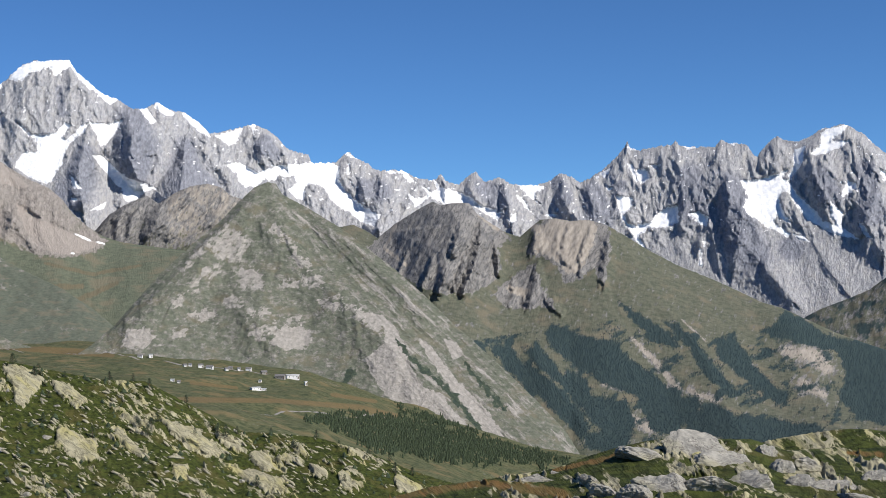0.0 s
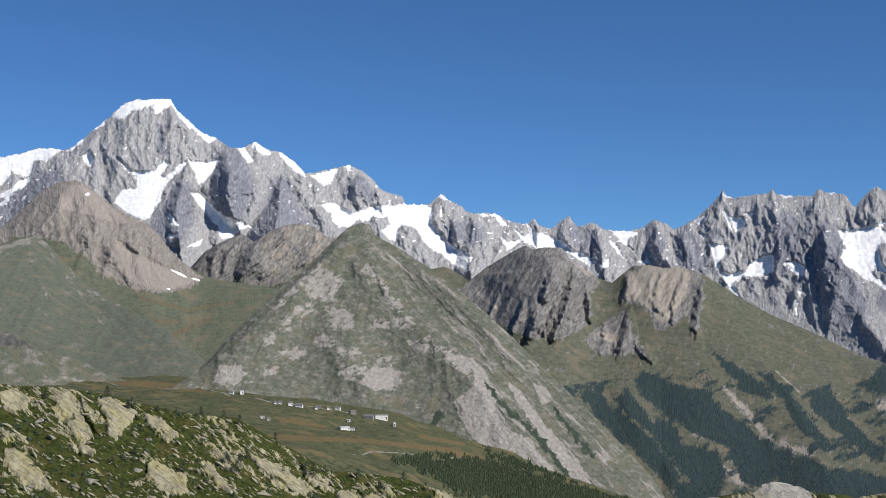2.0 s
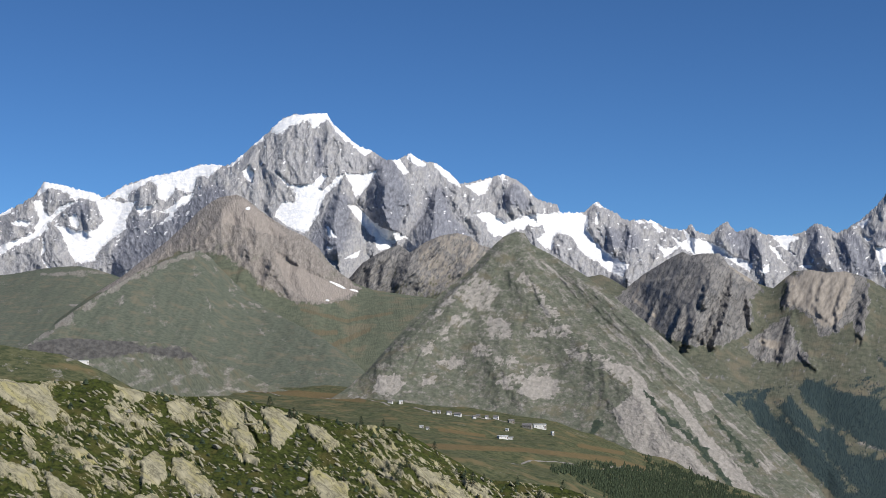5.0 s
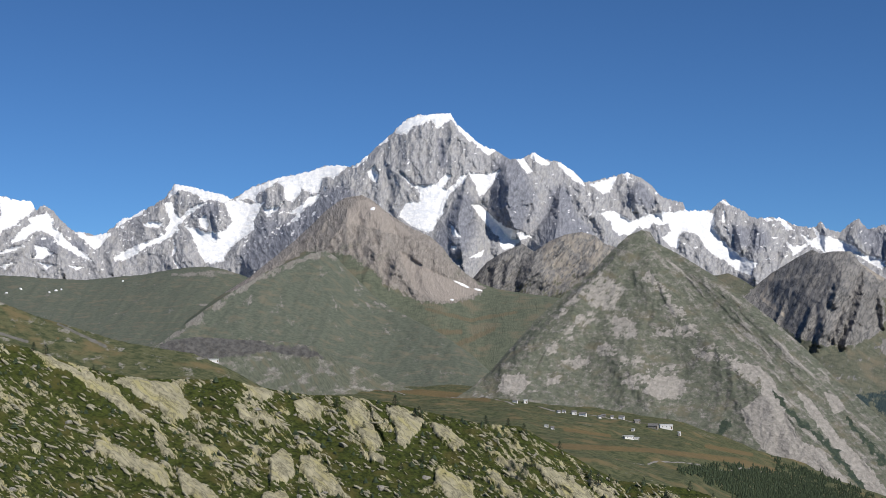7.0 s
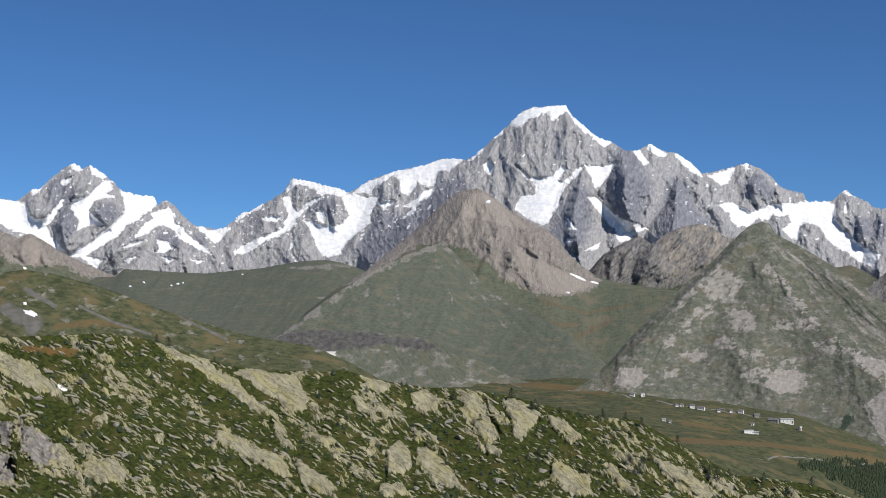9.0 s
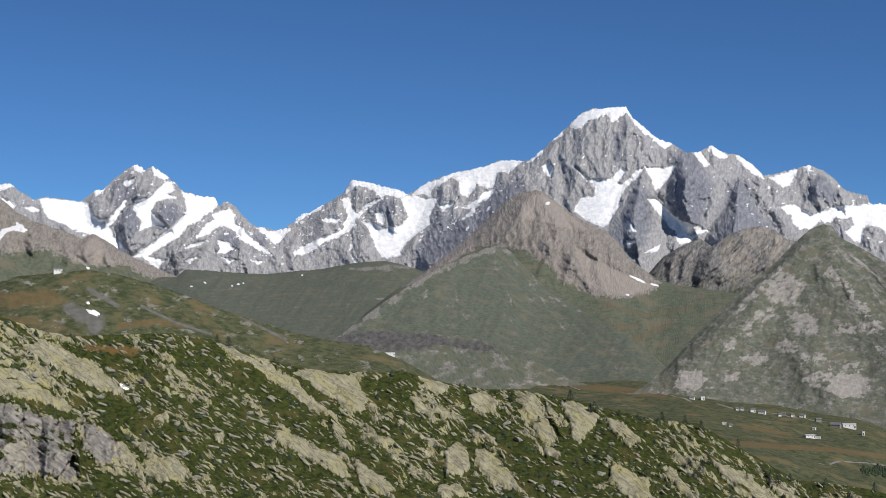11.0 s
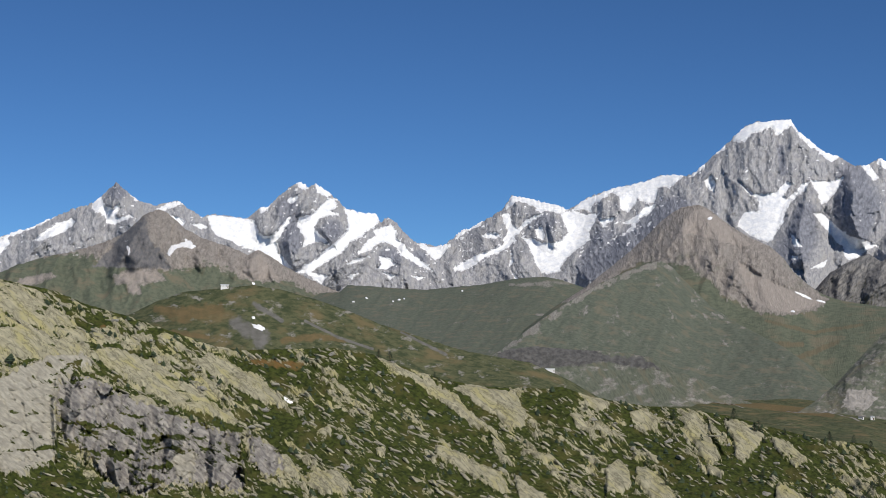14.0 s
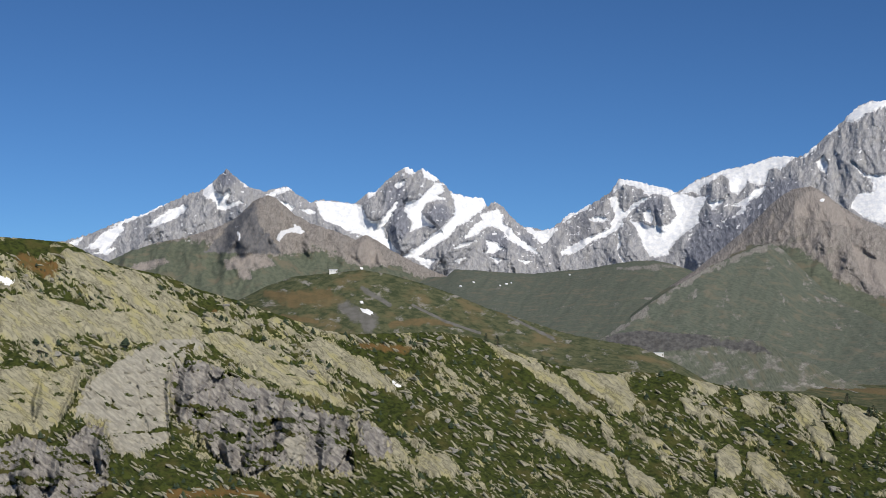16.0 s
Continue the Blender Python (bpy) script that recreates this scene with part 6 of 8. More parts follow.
def range_part(first, last, label, snow_label):
    """One peak of the range between two cols, and the glaciers on it."""
    a, b = np.searchsorted(RANGE.az, (first, last))
    c = slice(a, min(b + 1, len(RANGE.az)))
    put("mountain", grid_mesh("mountain", RX[:, c], RY[:, c], RZ[:, c], {"snow": RMASK[:, c], "slate": RSHADED[:, c]}, flow=(RFLOW[0][:, c], RFLOW[1][:, c])), GRANITE, label, "mountain", group="peaks of the snowy range")
    m = RANGE_SNOW[:, c]
    keep = (m[:-1, :-1] > 0.05) & (m[1:, 1:] > 0.05) & (m[1:, :-1] > 0.05) & (m[:-1, 1:] > 0.05)
    patch = islands(keep)
    ids, counts = np.unique(patch[patch > 0], return_counts=True)
    for i in ids[counts > 30]:
        put("glacier", grid_mesh("glacier", GX[:, c], GY[:, c], GZ[:, c], keep=patch == i), SNOW, snow_label, "glacier", group="glaciers and snowfields of the range")


range_part(-25, -5.5, "jagged grey granite wall with a spire and hanging snow", "white broken glacier hanging on a granite wall")
range_part(-5.5, 6.87, "low row of sharp grey granite needles above ice", "long white glacier tongue below granite needles")
range_part(6.87, 18.4, "huge grey rock summit under a rounded snow cap", "white snowfield between steep rock buttresses")
range_part(18.4, 28.8, "snow-covered shoulder ridge with grey rock ribs", "broad white snowfield along a mountain shoulder")
range_part(28.8, 36.95, "twin-topped grey rock peak wrapped in glaciers", "white glacier flowing round a twin-topped peak")
range_part(36.95, 60, "pointed brown-grey peak with a long snowy ridge", "thin white snow strip along a brown ridge")

# ---- middle distance
NOWHERE = (((0, -60, 1),),)


def hill(name, crest, foot, far, near, step, rows, material, label, relief, veg, power=1.0, jag=0.04, pale=None, bands=(), back=200, category="mountain", more=(), outcrops=0):
    h = Hill(crest, foot, far, near, step, rows, power, jag, back)
    relief(h)
    m = 4 * areas(h.AZ, h.E, bands) if bands else np.full(h.AZ.shape, -1.0)
    green = veg(h)
    light = pale(h) if pale else green * 0
    x, y, z = h.whole()
    values = {"veg": h.pad(green), "snow": h.pad(m), "pale": h.pad(light), **{k: h.pad((b(h.AZ, h.E) if callable(b) else strokes(h.AZ, h.E, b)) + (0.25 if k == "wood" else 0) + 0.35 * fbm(h.AZ * 3, h.E * 4, 4, 0.6, 66)) for k, b in ({"dry": NOWHERE, "grey": NOWHERE, "wood": NOWHERE, "cliff": NOWHERE, "face": NOWHERE} | dict(more)).items()}}
    flow = h.flow()
    if not outcrops:
        h.ob = put(name, grid_mesh(name, x, y, z, values, flow=flow), material, label, category)
        return h
    rock = h.pad(smooth(h.rock, 0.1, 0.12))[:-1, :-1] > 0.5
    rock[:8] = False
    patch = islands(rock)
    ids, counts = np.unique(patch[patch > 0], return_counts=True)
    ids = ids[np.argsort(-counts)][:outcrops]
    h.ob = put(name, grid_mesh(name, x, y, z, values, keep=~np.isin(patch, ids), flow=flow), material, label, category)
    for i in ids:
        r, c = np.nonzero(patch == i)
        w = (slice(r.min(), r.max() + 2), slice(c.min(), c.max() + 2))
        f = (slice(r.min(), r.max() + 1), slice(c.min(), c.max() + 1))
        mesh = grid_mesh("rock_outcrop", x[w], y[w], z[w], {k: v[w] for k, v in values.items()}, keep=(patch == i)[f], flow=(flow[0][w], flow[1][w]))
        mesh.materials.append(material)
        new("rock_outcrop", mesh).parent = h.ob
    return h


def relief(*grooves, ribs=(), rib=0.0):
    def shape(h):
        if ribs:
            h.rib(ribs, rib)
        for k, (wide, depth, lean) in enumerate(grooves):
            h.grooves(wide, depth, 100 + 7 * k, lean)
    return shape


def below(h, line, soft):
    """1 well below a line across the face, 0 above it."""
    return smooth(np.interp(h.AZ, *zip(*line)) - h.E + soft * 1.2 * fbm(h.AZ * 2, h.E * 2, 5, 0.6, 12), -soft, soft)


def slab_mask(h):
    n = fbm(h.AZ * 3.0 + 1.2 * h.E, h.E * 5, 5, 0.68, 9)
    return np.clip(smooth(areas(h.AZ, h.E, GREEN_SLABS, 0.12) + 0.12 * n, -0.06, 0.06) * (0.75 + 0.4 * n) + 0.75 * n - 0.14, -0.3, 1)


def crag_relief(h):
    inside = areas(h.AZ, h.E, ROCK_CRAGS, 0.16)
    rock, core = smooth(inside, -0.08, 0.2), smooth(inside, -0.08, 0.6)
    h.rib(RIBS_CRAGS, 0.35)
    h.faces(FACES_SLATE, 0.75, 0.6)
    h.faces(FACES_CRAGS[:6] + FACES_CRAGS[13:], 3.6, 1.5, 0.09)
    h.faces(FACES_CRAGS[6:13], 1.7, 1.8, 0.12)
    h.grooves(1.6, 0.06, 100, -0.5)
    h.spurs(0.42, 0.36, 3.0, 0.8, 15, lean=0.55, wander=0.2, mask=core)
    h.spurs(0.16, 0.14, 2.5, 0.7, 16, lean=0.55, wander=0.15, mask=rock)
    h.grooves(0.14, 0.14, 111, -0.45, mask=rock, octaves=3)
    h.grooves(0.3, 0.1, 117, -0.5)
    h.rock = 2 * inside


def woods(az, el):
    """Above 0 where the lower slopes are wooded: the main stands and scattered scrub below the tree line."""
    a, e = az + 0.12 * fbm(az * 1.5, el * 1.5, 4, 0.6, 71), el + 0.1 * fbm(az * 1.5, el * 1.5, 4, 0.6, 75)
    scrub = 1.5 * (fbm(az * 1.1 + el * 0.9, el * 1.3, 4, 0.6, 79) - 0.12) - 2.5 * smooth(el - np.interp(az, *zip(*WOODLINE)), -0.3, 0.1)
    return np.maximum(4 * areas(a, e, WOODS, 0.08), scrub)


FAR_RIGHT_HILL = hill("mountain", FAR_RIGHT, ((-21, -4), (-13, -4)), ((-21, 3450), (-13, 3350)), ((-21, 3000), (-13, 3000)), 0.07, 70, CRAG, "low forested shoulder closing the deep valley", relief((1.5, 0.2, 0), (0.4, 0.3, 0)), lambda h: 0.6 + 0.5 * fbm(h.AZ * 2, h.E * 3), more={"wood": lambda az, el: 0.05 + 0.9 * fbm(az * 1.5, el * 2, 4, 0.6, 31)})
def left_relief(h):
    h.rib(RIBS_LEFT_LOW, 0.8)
    h.faces(FACES_LOW, 2.2, 2.0)
    h.spurs(0.8, 0.7, 3.0, 0.8, 45)
    h.spurs(0.35, 0.3, 2.0, 0.9, 46)
    h.spurs(0.16, 0.13, 1.5, 0.7, 47)


LEFT_LOW_HILL = hill("mountain", LEFT_LOW, ((31, 0), (50, -0.5)), ((31, 3450), (41, 3500), (50, 3350)), ((31, 3050), (50, 2950)), 0.055, 110, SCREE, "brown scree mountain with green lower slopes", left_relief,
                     lambda h: 1.0 * smooth(areas(h.AZ, h.E, GREEN_LOW, 0.25), -0.15, 0.15) + 0.35 * fbm(h.AZ * 1.5, h.E * 2, 4) - 0.9 * smooth(areas(h.AZ, h.E, CLIFF_LOW, 0.1), -0.08, 0.08), bands=SNOW_LEFT_LOW, pale=lambda h: 0.1 + 4 * areas(h.AZ, h.E, CLIFF_LOW, 0.08), more={"grey": lambda az, el: 0.2 + 4 * areas(az, el, DARK_LOW, 0.1)}, jag=0.09)
SHELF_HILL = hill("mountain", GREEN_SHELF, ((22, -2), (34, -2)), ((22, 3300), (34, 3400)), ((22, 2000), (34, 1900)), 0.055, 110, FELL, "rolling green pasture shelf below the snowy range", relief((2.0, 0.3, 0.9), (0.5, 0.3, 0.6), (0.2, 0.25, 0.3)), lambda h: 1.1 + 0.7 * fbm(h.AZ * 1.5, h.E * 4, 5, 0.6) - 0.8 * np.clip(strokes(h.AZ, h.E, PALE_SHELF) + 0.3, 0, 1), pale=lambda h: strokes(h.AZ, h.E, PALE_SHELF) - 0.15)
def brown_relief(h):
    inside = areas(h.AZ, h.E, ROCK_BROWN, 0.16)
    rock, core = smooth(inside, -0.1, 0.3), smooth(inside, -0.1, 1.0)
    fan = smooth(areas(h.AZ, h.E, SCREE_FAN[:1]), -0.1, 0.1)
    h.rib(RIBS_BROWN, 0.9, mask=core, waver=0.12)
    h.faces(FACES_BROWN, 1.2, mask=1 - fan)
    h.spurs(0.9, 0.7, 3.0, 0.7, 35, wander=0.4, mask=core * (1 - fan))
    h.spurs(0.4, 0.32, 2.5, 0.75, 34, wander=0.4, mask=rock * (1 - fan))
    h.spurs(0.2, 0.16, 2.0, 0.6, 36, wander=0.3, mask=rock * (1 - fan))
    h.grooves(2.5, 0.12, 38)
    h.grooves(0.5, 0.05, 39, 0.4, mask=1 - fan)
    h.grooves(0.13, 0.05, 37)


BROWN_HILL = hill("mountain", BROWN, ((8, -2.2), (18, -2.2), (25, -1.6)), ((8, 2700), (12, 2800), (19, 3300), (25, 2700)), ((12, 2250), (19, 2350), (25, 2250)), 0.045, 170, SCREE, "brown pyramid mountain with pale scree fans", brown_relief,
                  lambda h: 0.95 - 1.25 * smooth(areas(h.AZ, h.E, ROCK_BROWN, 0.16), -0.12, 0.12) + 0.75 * np.clip(strokes(h.AZ, h.E, GREENS_BROWN) + 0.2, 0, 0.8) * (1 - smooth(areas(h.AZ, h.E, SCREE_FAN), -0.05, 0.05)) + 0.25 * fbm(h.AZ * 2, h.E * 3, 4),
                  power=0.8, pale=lambda h: 0.25 + 5 * areas(h.AZ, h.E, SCREE_FAN), more={"dry": DRY_BROWN})


def front_runs(h):
    """Broken runnels of gravel down the foothill."""
    a, e = h.AZ + 0.12 * fbm(h.AZ * 3, h.E * 3, 4, 0.6, 73), h.E
    return np.clip(strokes(a, e, PALE_FRONT) + 0.3, 0, 1) * smooth(fbm(h.AZ * 3, h.E * 3, 4, 0.6, 77), -0.2, 0.25) + 0.5 * np.clip(fbm((h.AZ - 0.7 * h.E) * 3.5, (h.AZ + h.E) * 0.6, 4, 0.6, 78), 0, 1)


def front_relief(h):
    h.grooves(1.8, 0.2, 61, 0.6)
    h.grooves(0.5, 0.12, 62, 0.8)
    h.grooves(0.16, 0.09, 63, 0.9)
    h.spurs(0.7, 0.5, 3.0, 0.4, 64, lean=-0.5, wander=0.5)


FRONT_HILL = hill("hill", FRONT, ((12, -2.6), (28, -2.6)), ((12, 2200), (16, 2550), (19, 2900), (23, 2500), (28, 2100)), ((12, 2000), (19, 2000), (28, 1950)), 0.045, 120, FELL, "smooth green foothill with pale gravel runnels", front_relief,
                  lambda h: 1.0 + 0.55 * fbm(h.AZ * 1.4 + h.E, h.E * 3, 5, 0.6) - 0.55 * front_runs(h) - 0.9 * smooth(h.AZ, 18.5, 20.0) * smooth(h.ec - h.E, 0.5, 0.05) * smooth(fbm(h.AZ * 2.5, h.E * 2.5, 4, 0.6, 79) + 0.25 * smooth(h.AZ, 18, 22), 0.0, 0.25), pale=lambda h: front_runs(h) - 0.25, category="hill")


def strata_relief(h):
    h.faces(FACES_STRATA, 1.6, 2.0)
    h.spurs(0.5, 0.4, 2.2, 1.0, 25, lean=1.1, wander=0.2)
    h.spurs(0.2, 0.16, 2.0, 1.0, 26, lean=1.1, wander=0.15)


STRATA_HILL = hill("mountain", STRATA, ((6, 0), (15, 0.5)), ((6, 3100), (15, 3100)), ((6, 2920), (15, 2920)), 0.045, 90, CRAG, "tilted grey-brown rock strata ridge", strata_relief, lambda h: -0.25 + 1.3 * h.V + 0.4 * fbm(h.AZ * 2, h.E * 2), pale=lambda h: 0.5 - 1.2 * smooth(h.AZ, 10.6, 11.8) + 0.4 * fbm(h.AZ * 2, h.E * 2, 3))
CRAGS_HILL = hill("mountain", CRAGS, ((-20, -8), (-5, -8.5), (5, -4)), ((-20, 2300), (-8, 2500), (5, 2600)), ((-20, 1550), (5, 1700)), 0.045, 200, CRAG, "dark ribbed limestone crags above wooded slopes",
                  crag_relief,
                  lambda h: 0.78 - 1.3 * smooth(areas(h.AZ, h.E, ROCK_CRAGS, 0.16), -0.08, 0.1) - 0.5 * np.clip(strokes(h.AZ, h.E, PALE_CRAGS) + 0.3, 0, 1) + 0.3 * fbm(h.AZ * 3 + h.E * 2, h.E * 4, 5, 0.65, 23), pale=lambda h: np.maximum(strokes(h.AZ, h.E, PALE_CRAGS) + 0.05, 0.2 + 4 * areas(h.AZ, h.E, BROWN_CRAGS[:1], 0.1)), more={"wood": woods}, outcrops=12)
def green_streaks(h):
    """Runnels of bare gravel down the flank that falls away to the right of the spur."""
    right = smooth(np.interp(h.E, (-8, -5.5, -3.5, -1.3, 0.2, 1.3, 3, 4.5), (-1.5, -0.2, 1.6, 2.6, 4.2, 5.3, 6.2, 6.9)) - h.AZ, -0.1, 0.3)
    along, across = (h.AZ + h.E) * 0.7, (h.AZ - h.E) * 0.7
    return right, fbm(across * 3.6, along * 0.7, 5, 0.62, 88)


def green_relief(h):
    right, run = green_streaks(h)
    h.rib(RIBS_GREEN, 0.5)
    h.faces(FACES_GREEN, 1.2, 4.0)
    h.spurs(0.8, 0.6, 5.0, 0.3, 55, wander=0.4, mask=1 - right)
    h.spurs(0.28, 0.2, 3.0, 0.3, 56, wander=0.4, mask=1 - right)
    h.grooves(0.5, 0.08, 57, 0.3)
    h.push(3 * right * run)
    h.facets(0.26, 0.14, 0.09, 58, mask=1 - 0.8 * right)
    h.rock = green_bare(h) - 0.35


def green_bare(h):
    right, run = green_streaks(h)
    scar = smooth(areas(h.AZ, h.E, SCARS, 0.08), -0.04, 0.06)
    return np.maximum(slab_mask(h) * (1 - right) + (-0.05 + 1.1 * run) * right, 1.1 * scar)


GREEN_HILL = hill("mountain", GREEN, ((-6, -9.2), (-2, -7.8), (2, -5.9), (6, -4.8), (15, -3.8)), ((-6, 1500), (7, 1900), (15, 1500)), ((-6, 1280), (7, 1480), (15, 1400)), 0.04, 200, PASTURE, "green pyramid mountain with grey rock slabs",
                  green_relief,
                  lambda h: 0.68 - 0.95 * green_bare(h) + 0.35 * fbm(h.AZ * 1.6, h.E * 4, 5, 0.65), pale=lambda h: 0.15 + 0.9 * green_bare(h), more={"wood": lambda az, el: strokes(az + 0.15 * fbm(az * 3, el * 3, 4, 0.6, 41), el, GULLY_TREES) - 0.15 + 0.8 * fbm(az * 4, el * 4, 4, 0.65, 43)}, outcrops=60)
def moraine_relief(h):
    bank = smooth(areas(h.AZ, h.E, GREY_MORAINE, 0.1), -0.1, 0.1)
    h.grooves(1.2, 0.2, 100)
    h.spurs(0.35, 0.3, 0.6, 1.2, 65, mask=bank)
    h.grooves(0.25, 0.25, 107)
    h.facets(0.2, 0.12, 0.2, 66)
    h.rock = 2 * areas(h.AZ, h.E, GREY_MORAINE, 0.1) + 0.4 * fbm(h.AZ * 3, h.E * 5, 4)


MORAINE_HILL = hill("moraine", MORAINE, ((13, -4.4), (17, -2.6), (21, -3.2), (29, -4)), ((13, 1880), (18, 1800), (22, 1450), (31, 1150)), ((13, 1740), (18, 1660), (22, 1280), (31, 1000)), 0.055, 80, PASTURE, "low grey moraine bank with sparse turf", moraine_relief, lambda h: 0.75 + 0.9 * fbm(h.AZ * 1.5, h.E * 3, 5), jag=0.1, more={"grey": lambda az, el: 0.2 + 4 * areas(az, el, GREY_MORAINE, 0.1)}, outcrops=14)
HUT_HILL_HILL = hill("hill", HUT_HILL, ((24, -4), (45, -4)), ((24, 800), (45, 850)), ((24, 620), (45, 640)), 0.055, 110, MEADOW, "rounded pasture hill with reddish dry grass", relief((3, 0.1, 0), (0.6, 0.08, 0)), lambda h: 0.8 + 0.6 * fbm(h.AZ * 1.3, h.E * 3, 5), more={"dry": DRY_HILL, "grey": GREY_HILL})

# ---- near slopes ----
def slabs(rock, turf, dip=35.0, long=11.0, thick=3.2, high=1.5, weight=0.6, bias=-0.04):
    """Tilted slabs of rock with turf between them."""
    def shape(h):
        k = math.pi / 180 * float(h.rc.mean())
        s, t = -h.AZ * k, -h.E * k
        s, t = s + 1.5 * fbm(s / 9, t / 9, 3, 0.5, 14), t + 1.5 * fbm(s / 9, t / 9, 3, 0.5, 18)
        c, d = math.cos(radians(dip)), math.sin(radians(dip))
        along, across = c * s + d * t, c * t - d * s
        wide = fbm(along / long, across / thick / 1.5, 4, 0.55, 91)
        h.rock = bias + 0.65 * wide + 0.5 * fbm(along / long * 2.5, across / thick * 2.2, 4, 0.65, 97) + 0.4 * fbm(along / long * 6.5, across / thick * 4.0, 3, 0.6, 93)
        if rock:
            h.rock = h.rock + weight * np.clip(strokes(h.AZ, h.E, rock) + 0.3, 0, 0.9) - 0.6 * np.clip(strokes(h.AZ, h.E, turf) + 0.3, 0, 0.8)
        bare = smooth(h.rock, 0.0, 0.22)
        gap, dice, ox, oy = blocks(along / long * 1.3, across / thick, 3)
        gap2, dice2, ox2, oy2 = blocks(along / long * 3.4, across / thick * 2.6, 5)
        big = dice[0] * 0.5 + 1.3 * dice[1] * ox + 1.3 * (0.5 + dice[2]) * oy
        less = dice2[0] * 0.5 + 1.2 * dice2[1] * ox2 + 1.2 * (0.5 + dice2[2]) * oy2
        big, less = np.clip(big, -0.7, 0.6), np.clip(less, -0.7, 0.6)
        crack = 0.6 * (1 - smooth(gap, 0.0, 0.12)) + 0.3 * (1 - smooth(gap2, 0.0, 0.15))
        h.lift = high * (bare * (0.5 + 0.5 * big + 0.3 * less - crack) + 0.35 * fbm(s / 6, t / 6, 3, 0.5, 95) + (0.22 - 0.17 * bare) * fbm(s / 1.2, t / 1.2, 3, 0.6, 99))
        h.lift = h.lift * smooth(h.V, 0, 0.03)
        h.grooves(2.6, 0.18, 141, 0.6)
    return shape


def slope_relief(h):
    """Dipping slabs and loose rows of rock in turf, with broken cliffs at the near end."""
    k = math.pi / 180 * float(h.rc.mean())
    s, t = -h.AZ * k, -h.E * k
    s, t = s + 1.2 * fbm(s / 9, t / 9, 3, 0.5, 14), t + 1.2 * fbm(s / 9, t / 9, 3, 0.5, 18)
    c, d = math.cos(radians(36)), math.sin(radians(36))
    along, across = c * s + d * t, c * t - d * s
    plates, green = areas(h.AZ, h.E, SLABS, 0.07), areas(h.AZ, h.E, TURF, 0.1)
    cliffs, face = areas(h.AZ, h.E, CLIFFS, 0.28), areas(h.AZ, h.E, PALE_FACE, 0.18)
    rows = fbm(along / 3.2, across / 0.8, 4, 0.6, 97)
    belts = fbm(along / 16, across / 4.5, 4, 0.55, 91)
    bare_end = 0.24 * smooth(h.AZ, 34.5, 38.0) * smooth(h.E, -3.2, -1.5)
    h.rock = -0.20 - 0.05 * smooth(h.AZ, 24, 18) + 0.62 * belts + 0.60 * rows + bare_end
    h.rock = h.rock + 0.75 * smooth(plates, -0.05, 0.07) + 0.8 * smooth(face, -0.05, 0.05) + 0.5 * smooth(cliffs, -0.06, 0.1) - 0.8 * smooth(green, -0.08, 0.12) - 0.55 * smooth(h.AZ, 36.5, 39.0) * smooth(fbm(s / 13, t / 1.5, 4, 0.6, 103), 0.12, 0.34)
    bare = smooth(h.rock, 0.02, 0.2)
    even = smooth(np.maximum(plates, face), -0.02, 0.1)
    broken = smooth(cliffs, -0.05, 0.12)
    gap, dice, ox, oy = blocks(along / 6.5, across / 1.7, 3)
    gap2, dice2, ox2, oy2 = blocks(along / 2.6, across / 0.9, 5)
    big = np.clip(dice[0] * 0.4 + 0.9 * dice[1] * ox + 1.1 * (0.5 + dice[2]) * oy, -0.7, 0.6)
    less = np.clip(dice2[0] * 0.5 + 0.9 * dice2[1] * ox2 + 1.1 * (0.5 + dice2[2]) * oy2, -0.7, 0.6)
    crack = 0.5 * (1 - smooth(gap, 0.0, 0.10)) + 0.25 * (1 - smooth(gap2, 0.0, 0.15)) * (1 - even)
    h.lift = bare * (0.55 + 0.5 * big + 0.45 * less * (1 - 0.6 * even) - crack) * (1 - 0.7 * even) + 0.55 * even + 0.4 * fbm(s / 6, t / 6, 3, 0.5, 95) + (0.24 - 0.18 * bare) * fbm(s / 1.2, t / 1.2, 3, 0.6, 99)
    h.lift = h.lift * smooth(h.V, 0, 0.03) * (1 - 0.5 * broken)
    h.faces(FACES_SLOPE[:17], 4.0, 1.3)
    h.faces(FACES_SLOPE[17:], 2.6, 2.0)
    h.spurs(0.9, 0.7, 3.0, 1.6, 131, wander=0.3, mask=broken)
    h.facets(0.6, 1.0, 0.6, 132, -0.1, broken)
    h.facets(0.2, 0.34, 0.55, 134, 0.1, broken)
    h.facets(0.5, 0.3, 0.25, 135, -0.6, smooth(face, 0, 0.1))
    h.grooves(3.2, 0.14, 141, 0.6)


def turf_on(h):
    return 0.52 - 1.7 * h.rock


SLOPE_HILL = hill("hillside", SLOPE, ((-4, -11), (51, -9)), ((-4, 300), (20, 330), (51, 300)), ((-4, 240), (51, 225)), 0.045, 270, SLAB, "rocky hillside of pale lichened slabs and turf", slope_relief, turf_on, jag=0.06, back=60, category="hillside", more={"cliff": lambda az, el: 0.25 + 4 * areas(az, el, CLIFFS, 0.28), "face": lambda az, el: 0.35 + 4 * areas(az, el, PALE_FACE, 0.18), "dry": DRY_SLOPE}, outcrops=150)
KNOLL_BACK_HILL = hill("hillock", KNOLL_BACK, ((-21, -8), (-11, -8)), ((-21, 150), (-11, 150)), ((-21, 130), (-11, 130)), 0.06, 40, SLAB, "low rocky hump with grass", slabs((), (), long=6, thick=2, high=0.3), turf_on, back=25, category="hillock")
